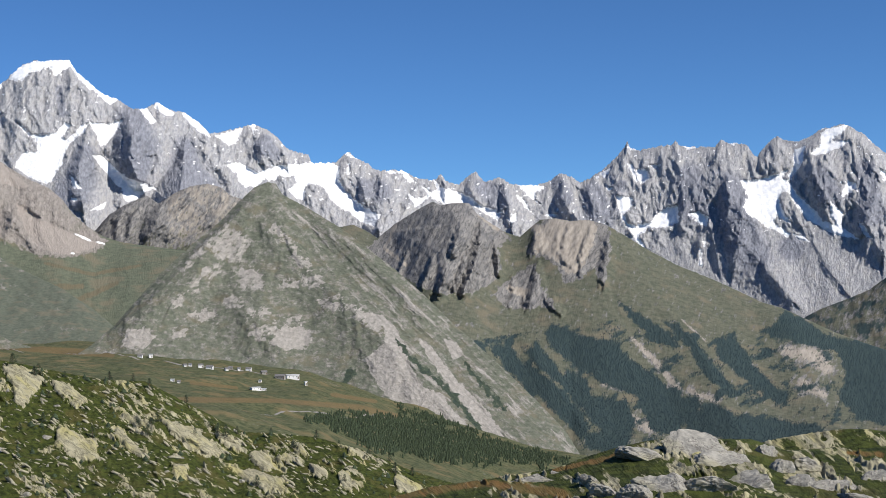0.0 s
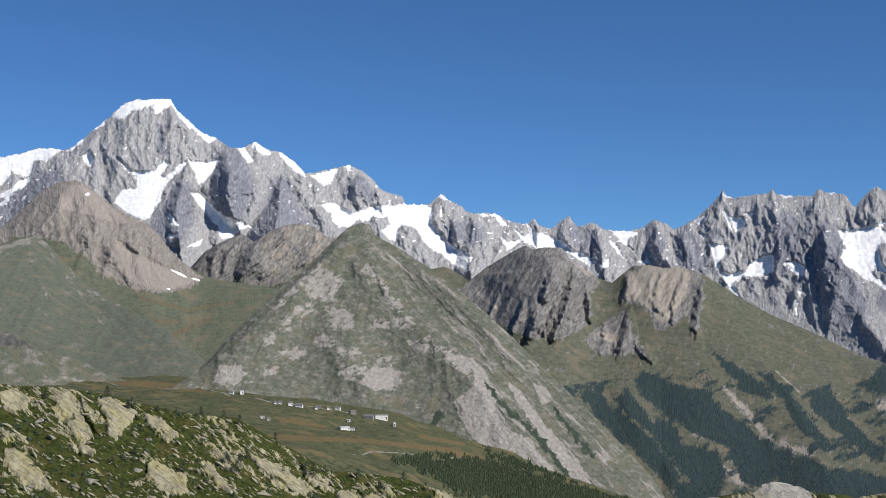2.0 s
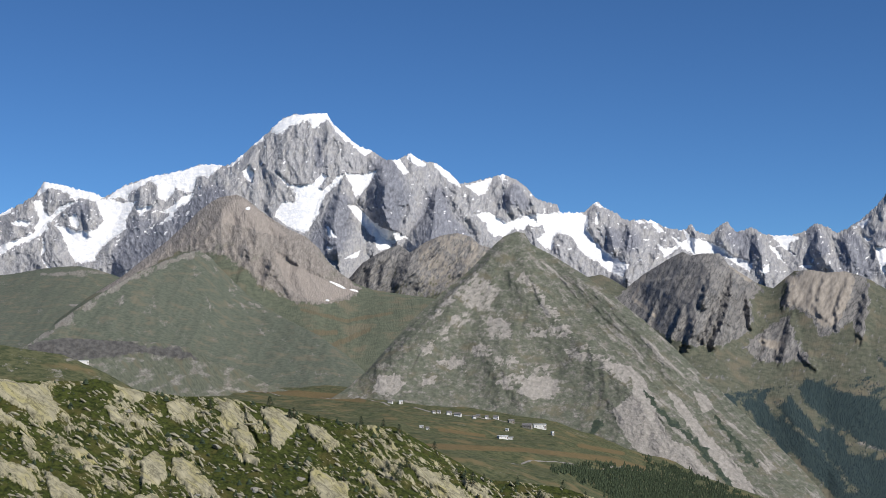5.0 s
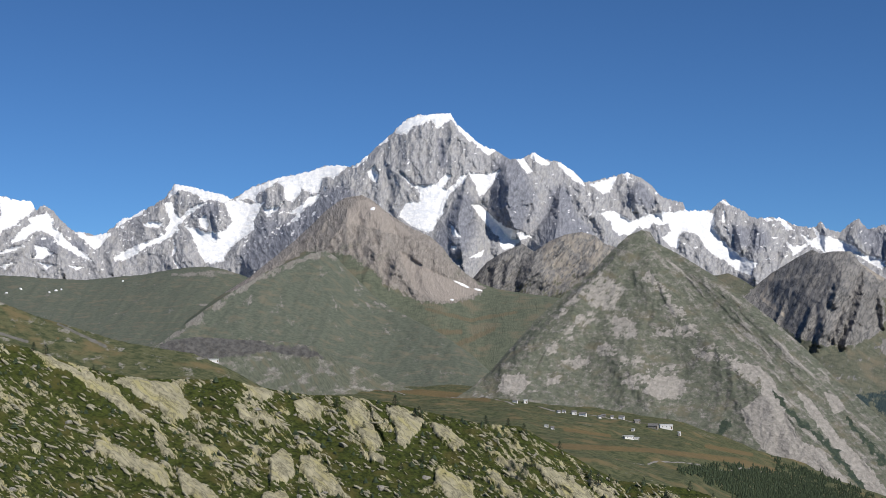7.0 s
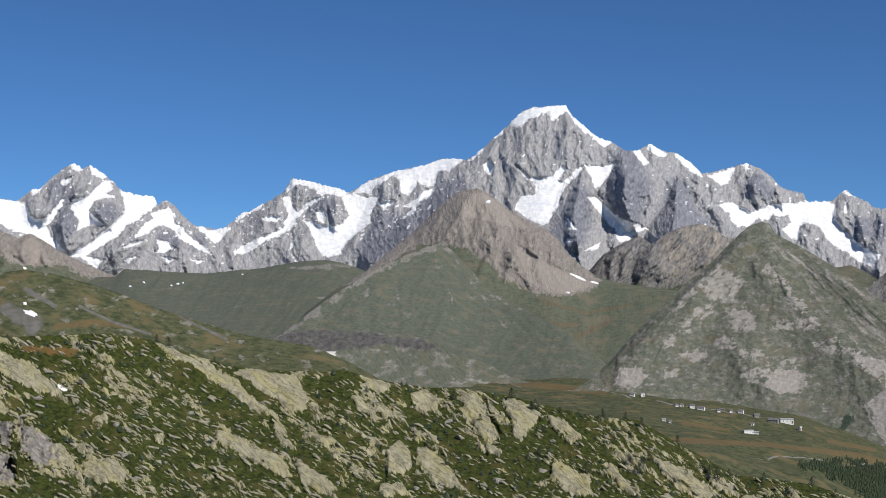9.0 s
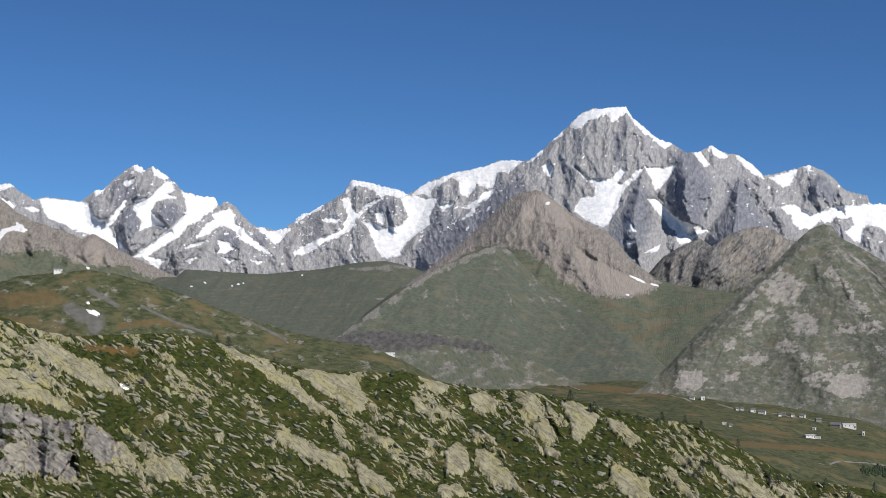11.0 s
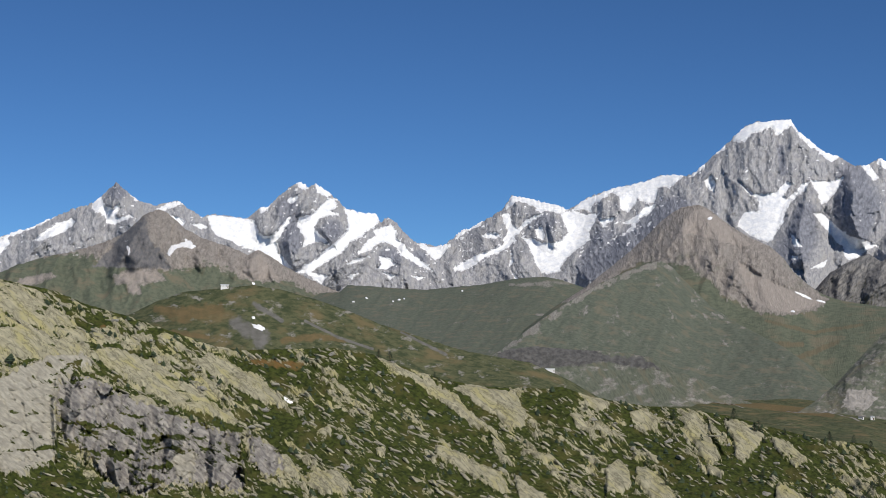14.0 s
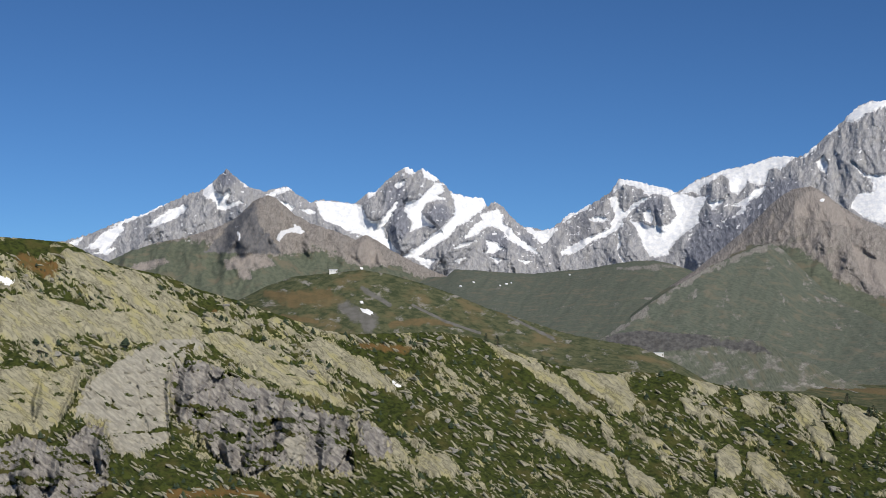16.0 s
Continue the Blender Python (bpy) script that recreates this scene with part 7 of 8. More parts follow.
KNOLL_HILL = hill("hillock", KNOLL, ((-21, -11), (7, -11)), ((-21, 115), (7, 90)), ((-21, 60), (7, 60)), 0.045, 130, SLAB, "grassy hillock with weathered grey boulders", slabs(KNOLL_ROCK, ((( 0, -20, 1),),), long=5, thick=1.6, high=0.45, weight=0.45, bias=-0.3), turf_on, back=20, category="hillock", more={"dry": DRY_KNOLL}, outcrops=40)

# ---- things ----
def part(name, bm, material, parent=None, label=""):
    mesh = bpy.data.meshes.new(name)
    bm.to_mesh(mesh)
    bm.free()
    mesh.materials.append(material)
    ob = new(name, mesh)
    ob.parent = parent
    if label:
        ob["label"] = label
    return ob


def box(bm, x0, y0, z0, x1, y1, z1):
    got = bmesh.ops.create_cube(bm, size=1.0)["verts"]
    for v in got:
        v.co = Vector((x0 + (v.co.x + 0.5) * (x1 - x0), y0 + (v.co.y + 0.5) * (y1 - y0), z0 + (v.co.z + 0.5) * (z1 - z0)))
    return got


def ground_z(x, y):
    r, a = math.hypot(x, y), math.degrees(math.atan2(-x, y))
    return float(ground_height(np.array(a), np.array(r)) + fbm(np.array(x / 90), np.array(y / 90), 5) * 6 * smooth(np.array(r), 60, 500))


def ground_spot(az, el):
    """Where the eye's ray in that direction meets the valley floor."""
    r = np.arange(520.0, 2100.0, 2.0)
    x, y, z = at(np.full(r.shape, az), np.full(r.shape, el), r)
    g = ground_height(np.full(r.shape, az), r) + fbm(x / 90, y / 90, 5) * 6 * smooth(r, 60, 500)
    hit = np.nonzero(z <= g)[0]
    i = int(hit[0]) if len(hit) else len(r) - 1
    return Vector((x[i], y[i], g[i]))


def surface(h, az, el):
    """Places on a hillside by direction."""
    fj = np.clip((az - h.az[0]) / (h.az[1] - h.az[0]), 0, len(h.az) - 1.001)
    j = fj.astype(int)
    g = fj - j
    top, foot = h.ec[j] + (h.ec[j + 1] - h.ec[j]) * g, h.eb[j] + (h.eb[j + 1] - h.eb[j]) * g
    fi = np.clip((top - el) / (top - foot), 0, 1) * (len(h.v) - 1.001)
    i = fi.astype(int)
    k = fi - i
    pick = lambda A: (A[i, j] * (1 - g) + A[i, j + 1] * g) * (1 - k) + (A[i + 1, j] * (1 - g) + A[i + 1, j + 1] * g) * k
    x, y, z = h.xyz()
    return np.stack([pick(x), pick(y), pick(z)], -1)


def off_cliff(az, el):
    return (areas(az, el, CLIFFS + PALE_FACE, 0.1) < -0.05) & (areas(az, el, SLABS) < -0.02)


def mat_plain(name, a, b, scale, rough=0.8, bump=0.0):
    m, nt, bsdf = nodes_of(name)
    f = noise_node(nt, scale, 6)
    nt.links.new(mix_node(nt, ramp_node(nt, f, 0.35, 0.65), a, b), bsdf.inputs["Base Color"])
    bsdf.inputs["Roughness"].default_value = rough
    if bump:
        bump_node(nt, bsdf, f, 0.6, bump)
    return m


PLASTER = mat_plain("whitewashed_plaster", (0.80, 0.79, 0.77), (0.72, 0.71, 0.69), 0.8)
STONEWORK = mat_plain("grey_rubble_wall", (0.30, 0.28, 0.25), (0.20, 0.19, 0.17), 2.0, 0.9, 0.1)
ROOF = mat_plain("grey_stone_slates", (0.10, 0.10, 0.105), (0.18, 0.175, 0.17), 1.5, 0.8, 0.05)
ROOF_PALE = mat_plain("pale_sheet_roof", (0.62, 0.63, 0.64), (0.52, 0.53, 0.55), 0.6, 0.45)
GLASS = mat_plain("dark_window_glass", (0.03, 0.035, 0.045), (0.05, 0.055, 0.06), 1.0, 0.1)
WOOD = mat_plain("weathered_door_wood", (0.16, 0.10, 0.06), (0.10, 0.065, 0.04), 4.0)
ROADBED = mat_plain("pale_gravel_road", (0.22, 0.21, 0.19), (0.17, 0.16, 0.145), 0.4, 0.95)
NEEDLES = mat_plain("conifer_needles", (0.018, 0.032, 0.016), (0.045, 0.065, 0.028), 0.6, 0.9)
# Bluer than the near needles: distance haze painted into the base colour.
WOODLAND = mat_plain("hazy_conifer_needles", (0.024, 0.043, 0.056), (0.036, 0.058, 0.066), 0.05, 0.95)
BARK = mat_plain("conifer_bark", (0.10, 0.075, 0.055), (0.06, 0.045, 0.035), 3.0, 0.95)


def house(spot, wide, deep, high, turn, label, roof="gable", wall=PLASTER, cover=ROOF, windows=3):
    """A small house: walls, roof, door and windows, on a footing that reaches into the slope. Sizes are shares of 2531 of its distance."""
    k = math.hypot(spot.x, spot.y) / 2531
    wide, deep, high = wide * k, deep * k, high * k
    root = tagged(new("house"), label, "house", "buildings of the hamlet")
    root.matrix_world = Matrix.Translation(spot) @ pose(0, 0, 0, 0, 0, turn)
    w, d = wide / 2, deep / 2
    bm = bmesh.new()
    box(bm, -w, -d, -1.2, w, d, high)
    if roof == "gable":
        rise = deep * 0.32
        for y in (-w, w - 0.3):
            a = [bm.verts.new(c) for c in ((y, -d, high), (y, d, high), (y, 0, high + rise), (y + 0.3, -d, high), (y + 0.3, d, high), (y + 0.3, 0, high + rise))]
            for f in ((0, 1, 2), (3, 5, 4), (0, 2, 5, 3), (1, 4, 5, 2), (0, 3, 4, 1)):
                bm.faces.new([a[i] for i in f])
    part("wall", bm, wall, root)
    bm = bmesh.new()
    if roof == "gable":
        for s in (-1, 1):
            prof = ((0, high + rise + 0.04), (s * (d + 0.3), high - 0.15), (s * (d + 0.3), high), (0, high + rise + 0.2))
            a = [bm.verts.new((x, y, z)) for x in (-w - 0.25, w + 0.25) for y, z in prof]
            for f in ((0, 1, 2, 3), (7, 6, 5, 4), (0, 4, 5, 1), (1, 5, 6, 2), (2, 6, 7, 3), (3, 7, 4, 0)):
                bm.faces.new([a[i] for i in f])
    else:
        box(bm, -w - 0.3, -d - 0.3, high + 0.003, w + 0.3, d + 0.3, high + 0.4)
    bmesh.ops.recalc_face_normals(bm, faces=bm.faces)
    part("roof", bm, cover, root)
    for k in range(windows):
        x = -w + wide * (k + 0.75) / (windows + 0.5)
        bm = bmesh.new()
        box(bm, x - 0.07 * high, -d - 0.06, high * 0.45, x + 0.07 * high, -d + 0.1, high * 0.72)
        part("window", bm, GLASS, root)
    bm = bmesh.new()
    box(bm, w - 0.45 * high, -d - 0.07, 0.0, w - 0.15 * high, -d + 0.1, 0.6 * high)
    part("door", bm, WOOD, root)
    return root


house(ground_spot(6.09, -3.37), 22.1, 12.0, 7.2, 14.09, 'large white flat-roofed building on the plain', 'flat', PLASTER, ROOF_PALE, 3)
house(ground_spot(6.58, -3.36), 16.6, 10.8, 4.5, -7.42, 'low dark stone annexe beside a white building', 'gable', STONEWORK, ROOF, 2)
house(ground_spot(7.56, -3.77), 16.6, 10.8, 4.5, 27.56, 'long low white building in the meadow', 'flat', PLASTER, ROOF_PALE, 2)
house(ground_spot(7.25, -3.81), 9.2, 6.0, 3.6, 2.25, 'low white shed in the meadow', 'flat', PLASTER, ROOF_PALE, 1)
house(ground_spot(11.61, -2.39), 6.4, 6.0, 5.4, 19.61, 'small white cube-shaped house by the road', 'flat', PLASTER, ROOF_PALE, 1)
house(ground_spot(12.02, -2.36), 8.3, 6.0, 2.7, -1.98, 'low white cottage by the road', 'gable', PLASTER, ROOF, 1)
house(ground_spot(10.3, -2.76), 5.5, 6.0, 2.7, 30.3, 'small white cottage in a roadside row', 'gable', PLASTER, ROOF, 1)
house(ground_spot(10.09, -2.77), 5.5, 6.0, 3.6, 5.09, 'small white cottage in a roadside row', 'gable', PLASTER, ROOF, 1)
house(ground_spot(9.69, -2.83), 8.3, 6.0, 4.5, 17.69, 'white house with a dark slate roof', 'gable', PLASTER, ROOF, 1)
house(ground_spot(9.34, -2.88), 12.0, 7.8, 3.6, -4.66, 'long white house with a dark slate roof', 'gable', PLASTER, ROOF, 1)
house(ground_spot(8.68, -2.96), 5.5, 6.0, 2.7, 28.68, 'small white cottage by the road', 'gable', PLASTER, ROOF, 1)
house(ground_spot(8.53, -2.92), 7.4, 6.0, 2.7, 3.53, 'grey stone barn by the road', 'gable', STONEWORK, ROOF, 1)
house(ground_spot(8.19, -2.98), 5.5, 6.0, 3.6, 16.19, 'small white cottage by the road', 'gable', PLASTER, ROOF, 1)
house(ground_spot(7.82, -3.01), 9.2, 6.0, 4.5, -6.18, 'white house with a dark slate roof', 'gable', PLASTER, ROOF, 1)
house(ground_spot(7.22, -3.16), 10.1, 6.6, 4.5, 27.22, 'stone house with a dark slate roof', 'gable', STONEWORK, ROOF, 1)
house(ground_spot(10.79, -3.35), 6.4, 6.0, 3.6, 5.79, 'small white flat-roofed hut in the meadow', 'flat', PLASTER, ROOF_PALE, 1)
house(ground_spot(10.55, -3.42), 5.5, 6.0, 3.6, 18.55, 'small white hut in the meadow', 'gable', PLASTER, ROOF, 1)
house(ground_spot(7.38, -3.47), 4.6, 6.0, 3.6, -6.62, 'tiny white hut in the meadow', 'flat', PLASTER, ROOF_PALE, 1)
house(ground_spot(5.58, -3.65), 3.7, 6.0, 6.3, 25.58, 'narrow white tower on the plain', 'flat', PLASTER, ROOF_PALE, 1)
house(Vector(surface(MORAINE_HILL, np.array([23.98]), np.array([-0.71]))[0]), 17, 9, 5, 25, 'long low white hut on the moraine', 'flat', PLASTER, ROOF_PALE, 0)
house(Vector(surface(HUT_HILL_HILL, np.array([36.96]), np.array([2.45]))[0]), 14, 9, 5, 37, 'small white hut on top of the pasture hill', 'flat', PLASTER, ROOF_PALE, 2)


# ---- road and track across the plain ----
def ribbon(name, line, wide, label):
    rows = []
    pts = [ground_spot(a, e) for a, e in line]
    for p, q in zip(pts, pts[1:]):
        n = max(2, int((q - p).length / 6))
        for k in range(n):
            c = p.lerp(q, k / n)
            side = Vector((q.y - p.y, p.x - q.x, 0)).normalized() * wide / 2
            rows.append([(c + side * s) for s in (-1, -0.33, 0.33, 1)])
    X = np.array([[v.x for v in r] for r in rows])
    Y = np.array([[v.y for v in r] for r in rows])
    Zs = np.array([[ground_z(v.x, v.y) + 0.12 for v in r] for r in rows])
    put(name, grid_mesh(name, X, Y, Zs), ROADBED, label, "road", "structure")


ribbon("road", ROAD, 3.6, "pale gravel road across the valley floor")
ribbon("track", TRACK, 2.0, "narrow pale farm track across the meadow")


# ---- snow patches ----
def snow_patch(h, az, el, wide, tall, slant, seed, label="small white patch of old snow on open ground"):
    u = np.linspace(0, 2 * np.pi, 40, endpoint=False)
    ring = np.linspace(0.02, 1, 9)[:, None]
    edge = 1 + 0.55 * perlin(np.cos(u) * 1.7 + seed, np.sin(u) * 1.7) + 0.3 * perlin(np.cos(u) * 5 + seed, np.sin(u) * 5)
    a, b = ring * edge * np.cos(u) * wide / 2, ring * edge * np.sin(u) * tall / 2
    c, d = math.cos(radians(slant)), math.sin(radians(slant))
    P = surface(h, az - (a * c - b * d), el - (a * d + b * c))
    r = np.linalg.norm(P[..., :2], axis=-1).mean()
    P[..., 2] += (0.0010 * (1 - ring ** 2) - 0.0003) * r
    X, Y, Zs = (P[..., k] for k in range(3))
    put("snow_patch", grid_mesh("snow_patch", X[::-1], Y[::-1], Zs[::-1], closed=True), SNOW, label, "snow patch", group="snow patches")


snow_patch(HUT_HILL_HILL, 35.58, 0.91, 0.59, 0.23, 18, 1)
snow_patch(HUT_HILL_HILL, 35.81, 1.29, 0.18, 0.11, 10, 4)
snow_patch(SLOPE_HILL, 49.68, 1.88, 0.77, 0.32, 15, 7)
snow_patch(SLOPE_HILL, 34.35, -2, 0.36, 0.2, 30, 10)
snow_patch(SLOPE_HILL, 34.48, -1.87, 0.18, 0.14, 30, 13)
snow_patch(BROWN_HILL, 14.11, 2.35, 0.81, 0.11, 24, 16)
snow_patch(BROWN_HILL, 13.48, 2.14, 0.41, 0.07, 15, 19)
snow_patch(BROWN_HILL, 14.52, 1.74, 0.18, 0.07, 10, 22)
snow_patch(BROWN_HILL, 17.69, 5.39, 0.23, 0.18, -20, 25)
snow_patch(SHELF_HILL, 30.28, 2.01, 0.11, 0.05, 5, 28)
snow_patch(SHELF_HILL, 30.03, 2.08, 0.14, 0.07, 0, 31)
snow_patch(SHELF_HILL, 29.83, 2.12, 0.09, 0.05, 0, 34)
snow_patch(SHELF_HILL, 31.86, 1.97, 0.14, 0.05, 0, 37)
snow_patch(SHELF_HILL, 31.34, 2.13, 0.16, 0.05, 25, 40)
snow_patch(SHELF_HILL, 27.51, 2.46, 0.11, 0.05, 0, 43)
snow_patch(LEFT_LOW_HILL, 35.83, 2.64, 0.18, 0.09, 20, 46)


# ---- woods ----
def conifer(rng, sides, tiers, shape):
    """Vertices and faces of a ragged conifer crown one metre high."""
    co, faces = [], []
    for k in range(tiers):
        z0, z1 = 0.06 + 0.94 * k / tiers * 0.95, min(1.0, 0.06 + 0.94 * (k + 1.7) / tiers)
        rad = shape * (1 - 0.88 * k / tiers)
        turn = rng.random() * 6.28
        base = len(co)
        for i in range(sides):
            a = turn + 6.283 * i / sides
            q = rad * rng.uniform(0.65, 1.15)
            co.append((q * math.cos(a), q * math.sin(a), z0 + rng.uniform(-0.03, 0.03)))
        co.append((rng.uniform(-0.02, 0.02), rng.uniform(-0.02, 0.02), z1))
        faces += [(base + i, base + (i + 1) % sides, base + sides) for i in range(sides)]
    return np.array(co), np.array(faces)


def wood(name, places, heights, material, label, sides, tiers, shape, seed):
    rng = random.Random(seed)
    kinds = [conifer(rng, sides, tiers, shape * rng.uniform(0.8, 1.25)) for _ in range(6)]
    cos, tris, n = [], [], 0
    for p, hgt in zip(places, heights):
        c, f = kinds[rng.randrange(6)]
        t = rng.random() * 6.28
        rot = np.array(((math.cos(t), math.sin(t), 0), (-math.sin(t), math.cos(t), 0), (0, 0, 1)))
        cos.append(c @ rot * hgt + np.array(p))
        tris.append(f + n)
        n += len(c)
    co, tri = np.concatenate(cos), np.concatenate(tris)
    mesh = bpy.data.meshes.new(name)
    mesh.from_pydata(co.tolist(), [], tri.tolist())
    put(name, mesh, material, label, "woodland", "stuff")


def scatter(patches, count, seed):
    """Directions strewn over outlined patches, thinner towards their edges."""
    rng = np.random.default_rng(seed)
    xs, ys = [v for q in patches for v in q[0::2]], [v for q in patches for v in q[1::2]]
    az, el = rng.uniform(min(xs) - 0.3, max(xs) + 0.3, count), rng.uniform(min(ys) - 0.3, max(ys) + 0.3, count)
    keep = areas(az, el, patches, 0.1) + 0.3 * fbm(az * 2.5, el * 3.5, 4, 0.6, 8) > -0.06 + 0.12 * rng.random(count)
    return az[keep], el[keep]


_wr = np.random.default_rng(3)
_az, _el = _wr.uniform(-19.5, 1.5, 150000), _wr.uniform(-8.3, 0.6, 150000)
_m = woods(_az, _el)
_ok = (_wr.random(len(_az)) < np.clip(0.25 + 1.8 * _m, 0, 0.6)) & (_m > -0.08) & (_el < np.interp(_az, CRAGS_HILL.az, CRAGS_HILL.ec) - 0.1) & (_el > np.interp(_az, GREEN_HILL.az, GREEN_HILL.ec) - 0.3)
_az, _el = _az[_ok], _el[_ok]
_p = surface(CRAGS_HILL, _az, _el)
_hr = np.random.default_rng(5)
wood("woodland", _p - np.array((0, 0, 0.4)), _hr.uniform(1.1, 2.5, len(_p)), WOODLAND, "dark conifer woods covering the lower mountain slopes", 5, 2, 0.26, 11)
_az, _el = scatter(NEAR_WOOD, 30000, 4)
_p = np.array([ground_spot(a, e) for a, e in zip(_az, _el)])
wood("woodland", _p - np.array((0, 0, 0.3)), _hr.uniform(1.6, 3.8, len(_p)), NEEDLES, "dark green conifer wood on the valley edge", 7, 4, 0.3, 12)


_az, _el = _wr.uniform(-3, 49, 6000), _wr.uniform(-8.0, 3.0, 6000)
_ok = (_el < np.interp(_az, SLOPE_HILL.az, SLOPE_HILL.ec) - 0.05) & (fbm(_az * 0.9, _el * 1.3, 4, 0.6, 83) + 0.3 * _wr.random(6000) > 0.22) & off_cliff(_az, _el)
_p = surface(SLOPE_HILL, _az[_ok][:1300], _el[_ok][:1300])
wood("shrubs", _p - np.array((0, 0, 0.15)), 0.35 + 0.9 * _hr.random(len(_p)) ** 2, NEEDLES, "low dark juniper shrubs growing between rock slabs", 9, 3, 0.7, 13)


# ---- boulders ----
def mat_boulder():
    m, nt, bsdf = nodes_of("weathered_boulder")
    fine, big = noise_node(nt, 2.6, 8, 0.68), noise_node(nt, 0.5, 5)
    col = mix_node(nt, ramp_node(nt, fine, 0.34, 0.64), (0.17, 0.165, 0.15), (0.34, 0.325, 0.285))
    col = mix_node(nt, ramp_node(nt, big, 0.46, 0.62), col, (0.27, 0.255, 0.185))
    line = math_node(nt, "ABSOLUTE", math_node(nt, "SUBTRACT", noise_node(nt, 1.1, 5, 0.6), 0.5), 0.0)
    col = mix_node(nt, math_node(nt, "MULTIPLY", ramp_node(nt, line, 0.014, 0.002), 0.6), col, (0.06, 0.048, 0.043))
    nt.links.new(col, bsdf.inputs["Base Color"])
    bsdf.inputs["Roughness"].default_value = 0.92
    bump_node(nt, bsdf, fine, 0.9, 0.25)
    return m


BOULDER = mat_boulder()


def boulder_mesh(seed, fine=3):
    """A broken block about two metres across, cut by joints and rounded by weather."""
    rng = random.Random(seed)
    bm = bmesh.new()
    bmesh.ops.create_icosphere(bm, subdivisions=fine, radius=1.0)
    planes = [(Vector((rng.gauss(0, 1), rng.gauss(0, 1), rng.gauss(0, 1))).normalized(), rng.uniform(0.45, 0.8)) for _ in range(11)]
    for v in bm.verts:
        for n, d in planes:
            over = v.co.dot(n) - d
            if over > 0:
                v.co -= n * over * 0.92
        q = v.co * 1.6
        v.co *= 1 + 0.16 * noise.noise(q + Vector((seed, 0, 0))) + 0.09 * noise.noise(q * 3.1 + Vector((0, seed, 0))) + 0.04 * noise.noise(q * 7)
    mesh = bpy.data.meshes.new("boulder")
    bm.to_mesh(mesh)
    bm.free()
    mesh.materials.append(BOULDER)
    return mesh


SHAPES = [boulder_mesh(40 + k) for k in range(9)]
LARGE = [boulder_mesh(80 + k, 5) for k in range(6)]
_br = random.Random(9)


def boulder(p, wide, tall, label, big=False, group="boulders strewn over the slope"):
    ob = tagged(new("boulder", _br.choice(LARGE if big else SHAPES)), label, "boulder", group)
    ob.matrix_world = Matrix.Translation(p - Vector((0, 0, 0.25 * tall))) @ pose(0, 0, 0, _br.uniform(-12, 12), 25 + _br.uniform(-15, 15), _br.uniform(0, 360)) @ Matrix.Diagonal((wide / 1.5, wide / 1.5 * _br.uniform(0.7, 1.1), tall / 1.7, 1))
    return ob


for _a, _e, _w, _t in ((-3.44, -7.53, 2.5, 1.2), (-5.57, -7.7, 1.6, 0.8), (-6.45, -8.1, 2.2, 1.6), (-8.03, -6.63, 4, 1.3), (-9.91, -6.57, 4.4, 1.6), (-11.09, -6.92, 3.6, 2), (-12.4, -6.51, 2.2, 1.8), (-13.13, -7.19, 2, 2.4), (-9.11, -7.81, 4.4, 2.5), (-10.46, -7.82, 3.2, 1.8), (-11.94, -7.75, 3.6, 2.2), (-14.1, -7.05, 3.2, 1.6), (-15.02, -7.83, 3.8, 1.6), (-15.95, -8.17, 2.4, 1.2), (-16.64, -7.46, 2.4, 1.4), (-7.55, -8.23, 2.4, 1.6), (-13.65, -7.74, 2, 1.2), (-4.34, -7.26, 1, 0.3), (-7.37, -6.61, 1.6, 0.8)):
    boulder(Vector(surface(KNOLL_HILL, np.array([_a]), np.array([_e]))[0]), _w, _t, "weathered pale grey boulder with dark cracks", True, "boulders of the hillock")

_az, _el = _hr.uniform(-1, 49, 900), _hr.uniform(-7.5, 3.0, 900)
_top = np.interp(_az, SLOPE_HILL.az, SLOPE_HILL.ec)
_ok = (_el < _top - 0.08) & (fbm(_az * 1.2, _el * 1.5, 3, 0.5, 77) > -0.05) & off_cliff(_az, _el)
for _q in surface(SLOPE_HILL, _az[_ok][:190], _el[_ok][:190]):
    _w = 0.5 + 1.5 * _br.random() ** 2.5
    boulder(Vector(_q) + Vector((0, 0, 0.1 * _w)), _w, _w * 0.6, "pale lichened boulder half sunk in turf")


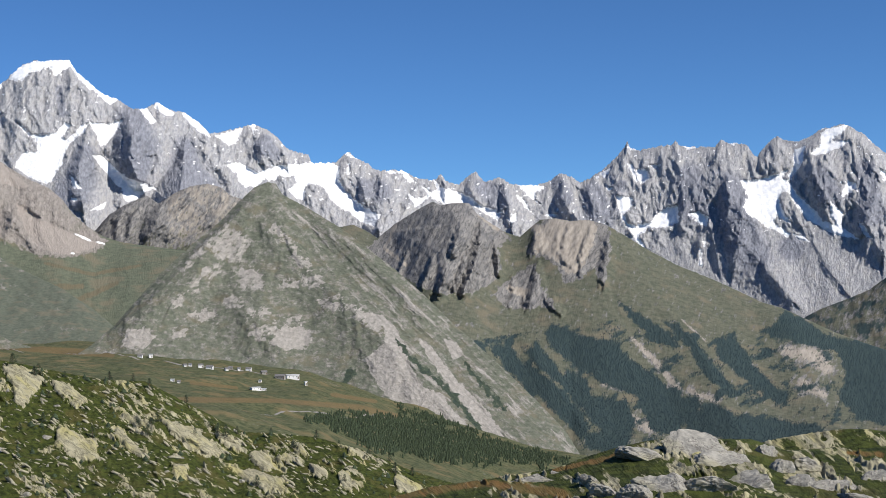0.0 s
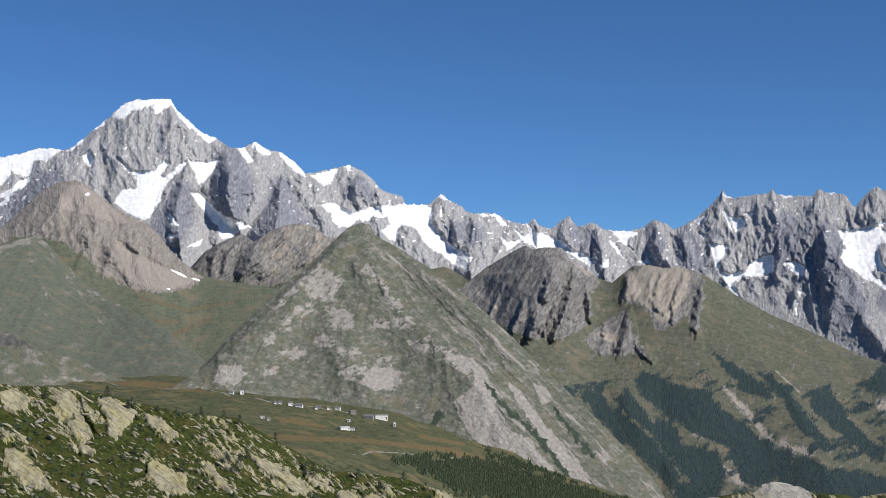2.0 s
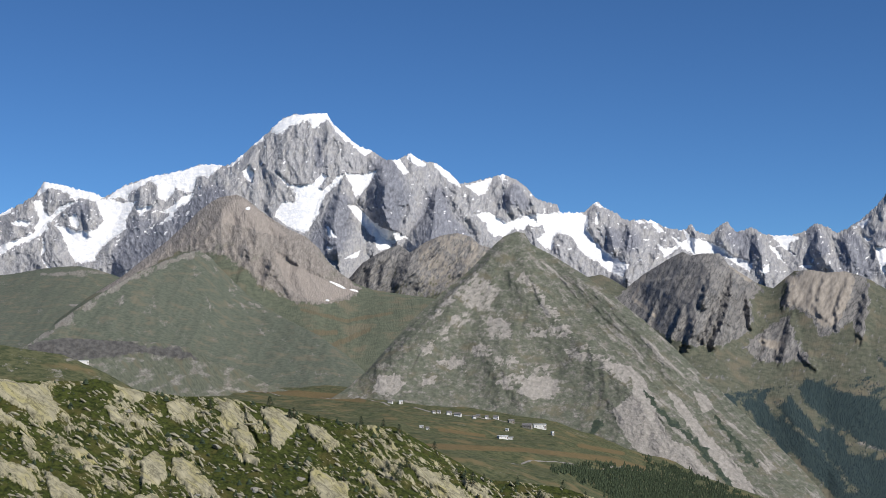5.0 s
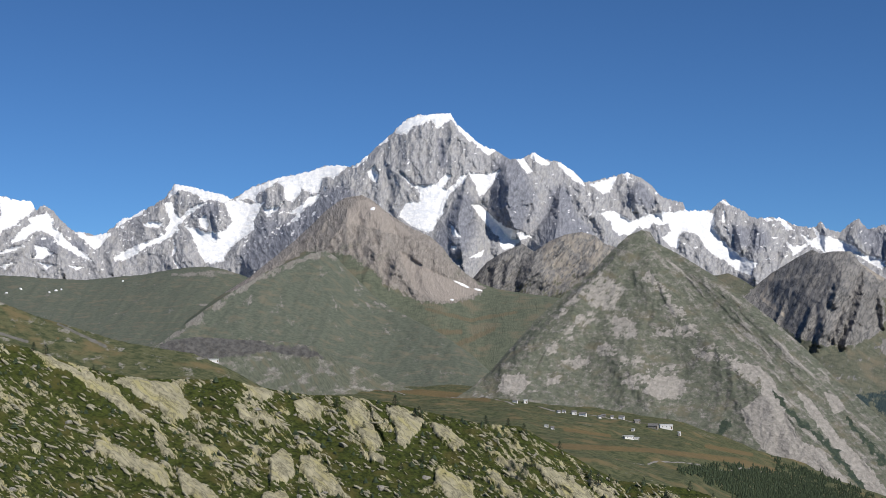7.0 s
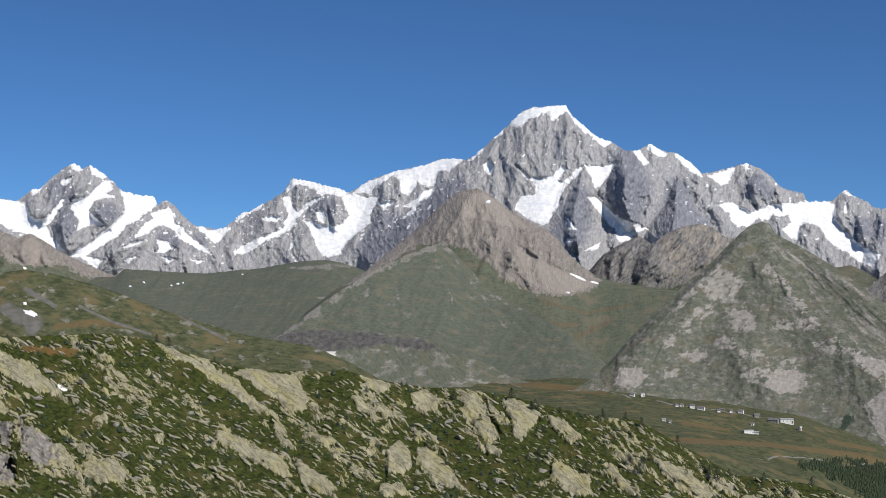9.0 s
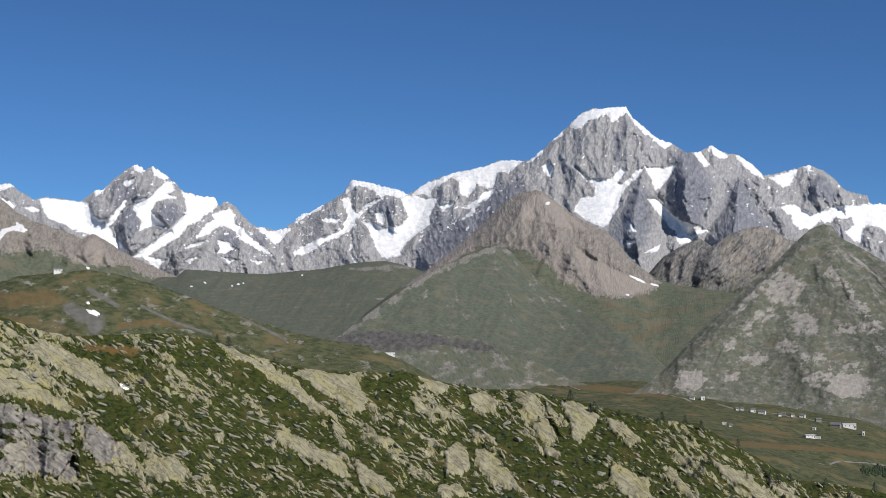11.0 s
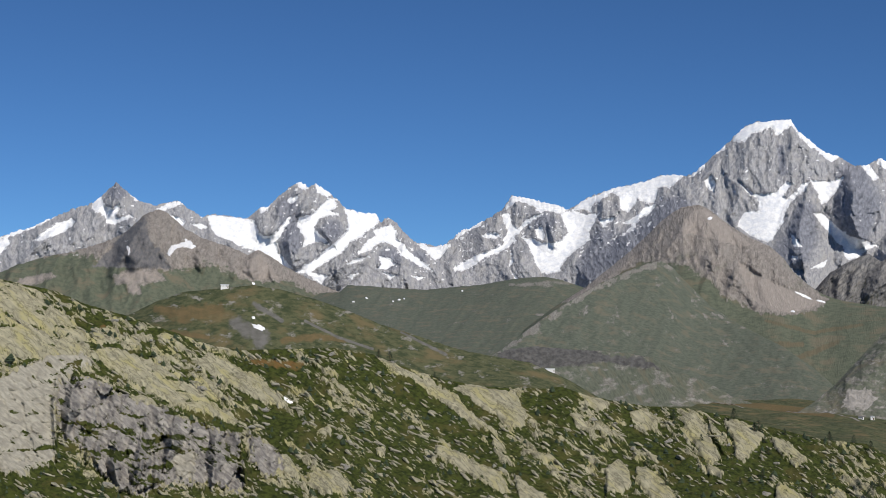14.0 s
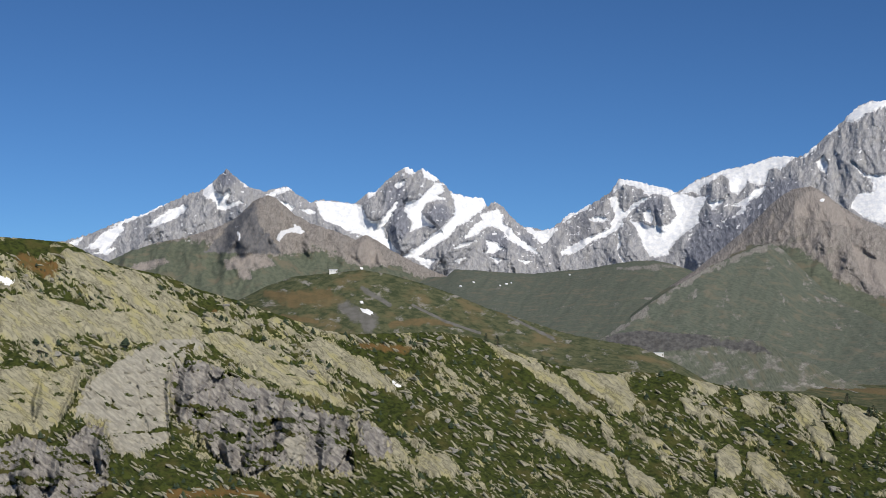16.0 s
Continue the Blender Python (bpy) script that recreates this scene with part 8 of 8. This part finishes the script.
# ---- loose stones in the turf ----
def stones(h, count, seed, label):
    """Flat stones strewn over a slope, lying along the dip of the slabs."""
    rng = np.random.default_rng(seed)
    az, el = rng.uniform(h.az[0] + 1, h.az[-1] - 1, count * 4), rng.uniform(-8.0, 3.0, count * 4)
    ok = (el < np.interp(az, h.az, h.ec) - 0.06) & (fbm(az * 1.1, el * 1.6, 4, 0.6, 81) + 0.25 * rng.random(len(az)) > 0.05) & off_cliff(az, el)
    az, el = az[ok][:count], el[ok][:count]
    P = surface(h, az, el)
    bm = bmesh.new()
    bmesh.ops.create_icosphere(bm, subdivisions=1, radius=1.0)
    unit = np.array([v.co[:] for v in bm.verts])
    tri = np.array([[v.index for v in q.verts] for q in bm.faces])
    bm.free()
    n = len(P)
    size = 0.16 + 0.55 * rng.random(n) ** 3
    rough = unit[None] * rng.uniform(0.65, 1.2, (n, len(unit), 1))
    a, dip = np.radians(az), np.radians(rng.normal(35, 14, n))
    right = np.stack([np.cos(a), np.sin(a), 0 * a], -1)
    up = np.array((0.0, 0.0, 1.0))
    along = np.cos(dip)[:, None] * right - np.sin(dip)[:, None] * up
    across = np.sin(dip)[:, None] * right + np.cos(dip)[:, None] * up
    depth = np.cross(along, across)
    s = size[:, None, None]
    co = P[:, None] + s * (rough[..., :1] * along[:, None] * 2.3 + rough[..., 1:2] * across[:, None] * 0.55 + rough[..., 2:] * depth[:, None] * 1.0)
    faces = tri[None] + np.arange(n)[:, None, None] * len(unit)
    mesh = bpy.data.meshes.new("scattered_stones")
    mesh.from_pydata(co.reshape(-1, 3).tolist(), [], faces.reshape(-1, 3).tolist())
    put("scattered_stones", mesh, STONE, label, "stones", "stuff")


STONE = mat_plain("pale_lichened_stone", (0.31, 0.29, 0.205), (0.19, 0.18, 0.135), 1.2, 0.92)
stones(SLOPE_HILL, 3600, 21, "small pale lichened stones scattered in the turf")


# ---- dwarf conifers on the hillside ----
def tuft_crown(seed):
    """A dense crown of many small sprays of needles, uneven and with gaps."""
    rng = random.Random(seed)
    bm = bmesh.new()
    for k in range(260):
        z = rng.random() ** 1.3
        rad = 0.36 * (1 - z) ** 0.8 * rng.uniform(0.35, 1.1) + 0.02
        a = rng.random() * 6.283
        c = Vector((rad * math.cos(a), rad * math.sin(a), 0.08 + 0.92 * z))
        out = Vector((math.cos(a), math.sin(a), rng.uniform(-0.35, 0.5))).normalized() * rng.uniform(0.06, 0.12)
        side = out.cross(Vector((0, 0, 1))).normalized() * rng.uniform(0.025, 0.05)
        up = Vector((0, 0, rng.uniform(0.015, 0.04)))
        v = [bm.verts.new(q) for q in (c - side, c + side, c + out, c + up)]
        for f in ((0, 1, 3), (1, 2, 3), (2, 0, 3), (0, 2, 1)):
            bm.faces.new([v[i] for i in f])
    return bm


def dwarf_conifer(seed):
    root = tagged(new("conifer"), "small dark dwarf conifer growing between rock slabs", "tree", "dwarf conifers on the slope")
    bm = bmesh.new()
    bmesh.ops.create_cone(bm, cap_ends=True, segments=7, radius1=0.04, radius2=0.012, depth=0.95, matrix=Matrix.Translation((0, 0, 0.4)))
    part("trunk", bm, BARK, root)
    part("crown", tuft_crown(seed), NEEDLES, root)
    return root


PINES = [dwarf_conifer(200 + k) for k in range(5)]
for _a, _e in ((11.67, -3.63), (12.12, -5.03), (9.4, -5.18), (8.74, -5.64), (9.95, -5.55), (8.3, -5.46), (6.09, -6.12), (4.3, -6.11), (5.18, -5.42), (10.26, -3.94), (14.87, -3.04), (16.02, -3), (7.56, -7.55), (2.07, -7.19), (2.28, -6.38), (11.91, -5.26), (11.76, -5.42), (9.07, -5.37), (5.67, -7.46), (4.1, -7.57), (3.07, -6.43), (1.4, -7.29), (6.97, -5.43), (16, -3), (15.62, -3.34), (15.48, -3.74), (15.71, -4.74), (20.14, -4.37), (19.7, -4.82), (19.43, -5.2), (13.19, -3.01), (12.29, -3.23), (11.63, -5.07), (12.19, -4.96), (11.4, -4.91), (13.87, -5.4), (16.56, -4.95), (19.11, -2.51), (16.79, -2.6), (18.05, -3.46), (22.57, -2.25), (20.62, -5.91), (30.37, -0.34), (30.82, -0.24), (28.57, -1), (15.86, -2.86)):
    _s = _br.uniform(1.2, 2.6)
    copy_thing(_br.choice(PINES), Matrix.Translation(surface(SLOPE_HILL, np.array([_a]), np.array([_e]))[0] - np.array((0, 0, 0.1))) @ pose(0, 0, 0, 0, 0, _br.uniform(0, 360)) @ Matrix.Diagonal((_s, _s, _s, 1)))
for _p in PINES:
    for _o in (*_p.children, _p):
        bpy.data.objects.remove(_o)
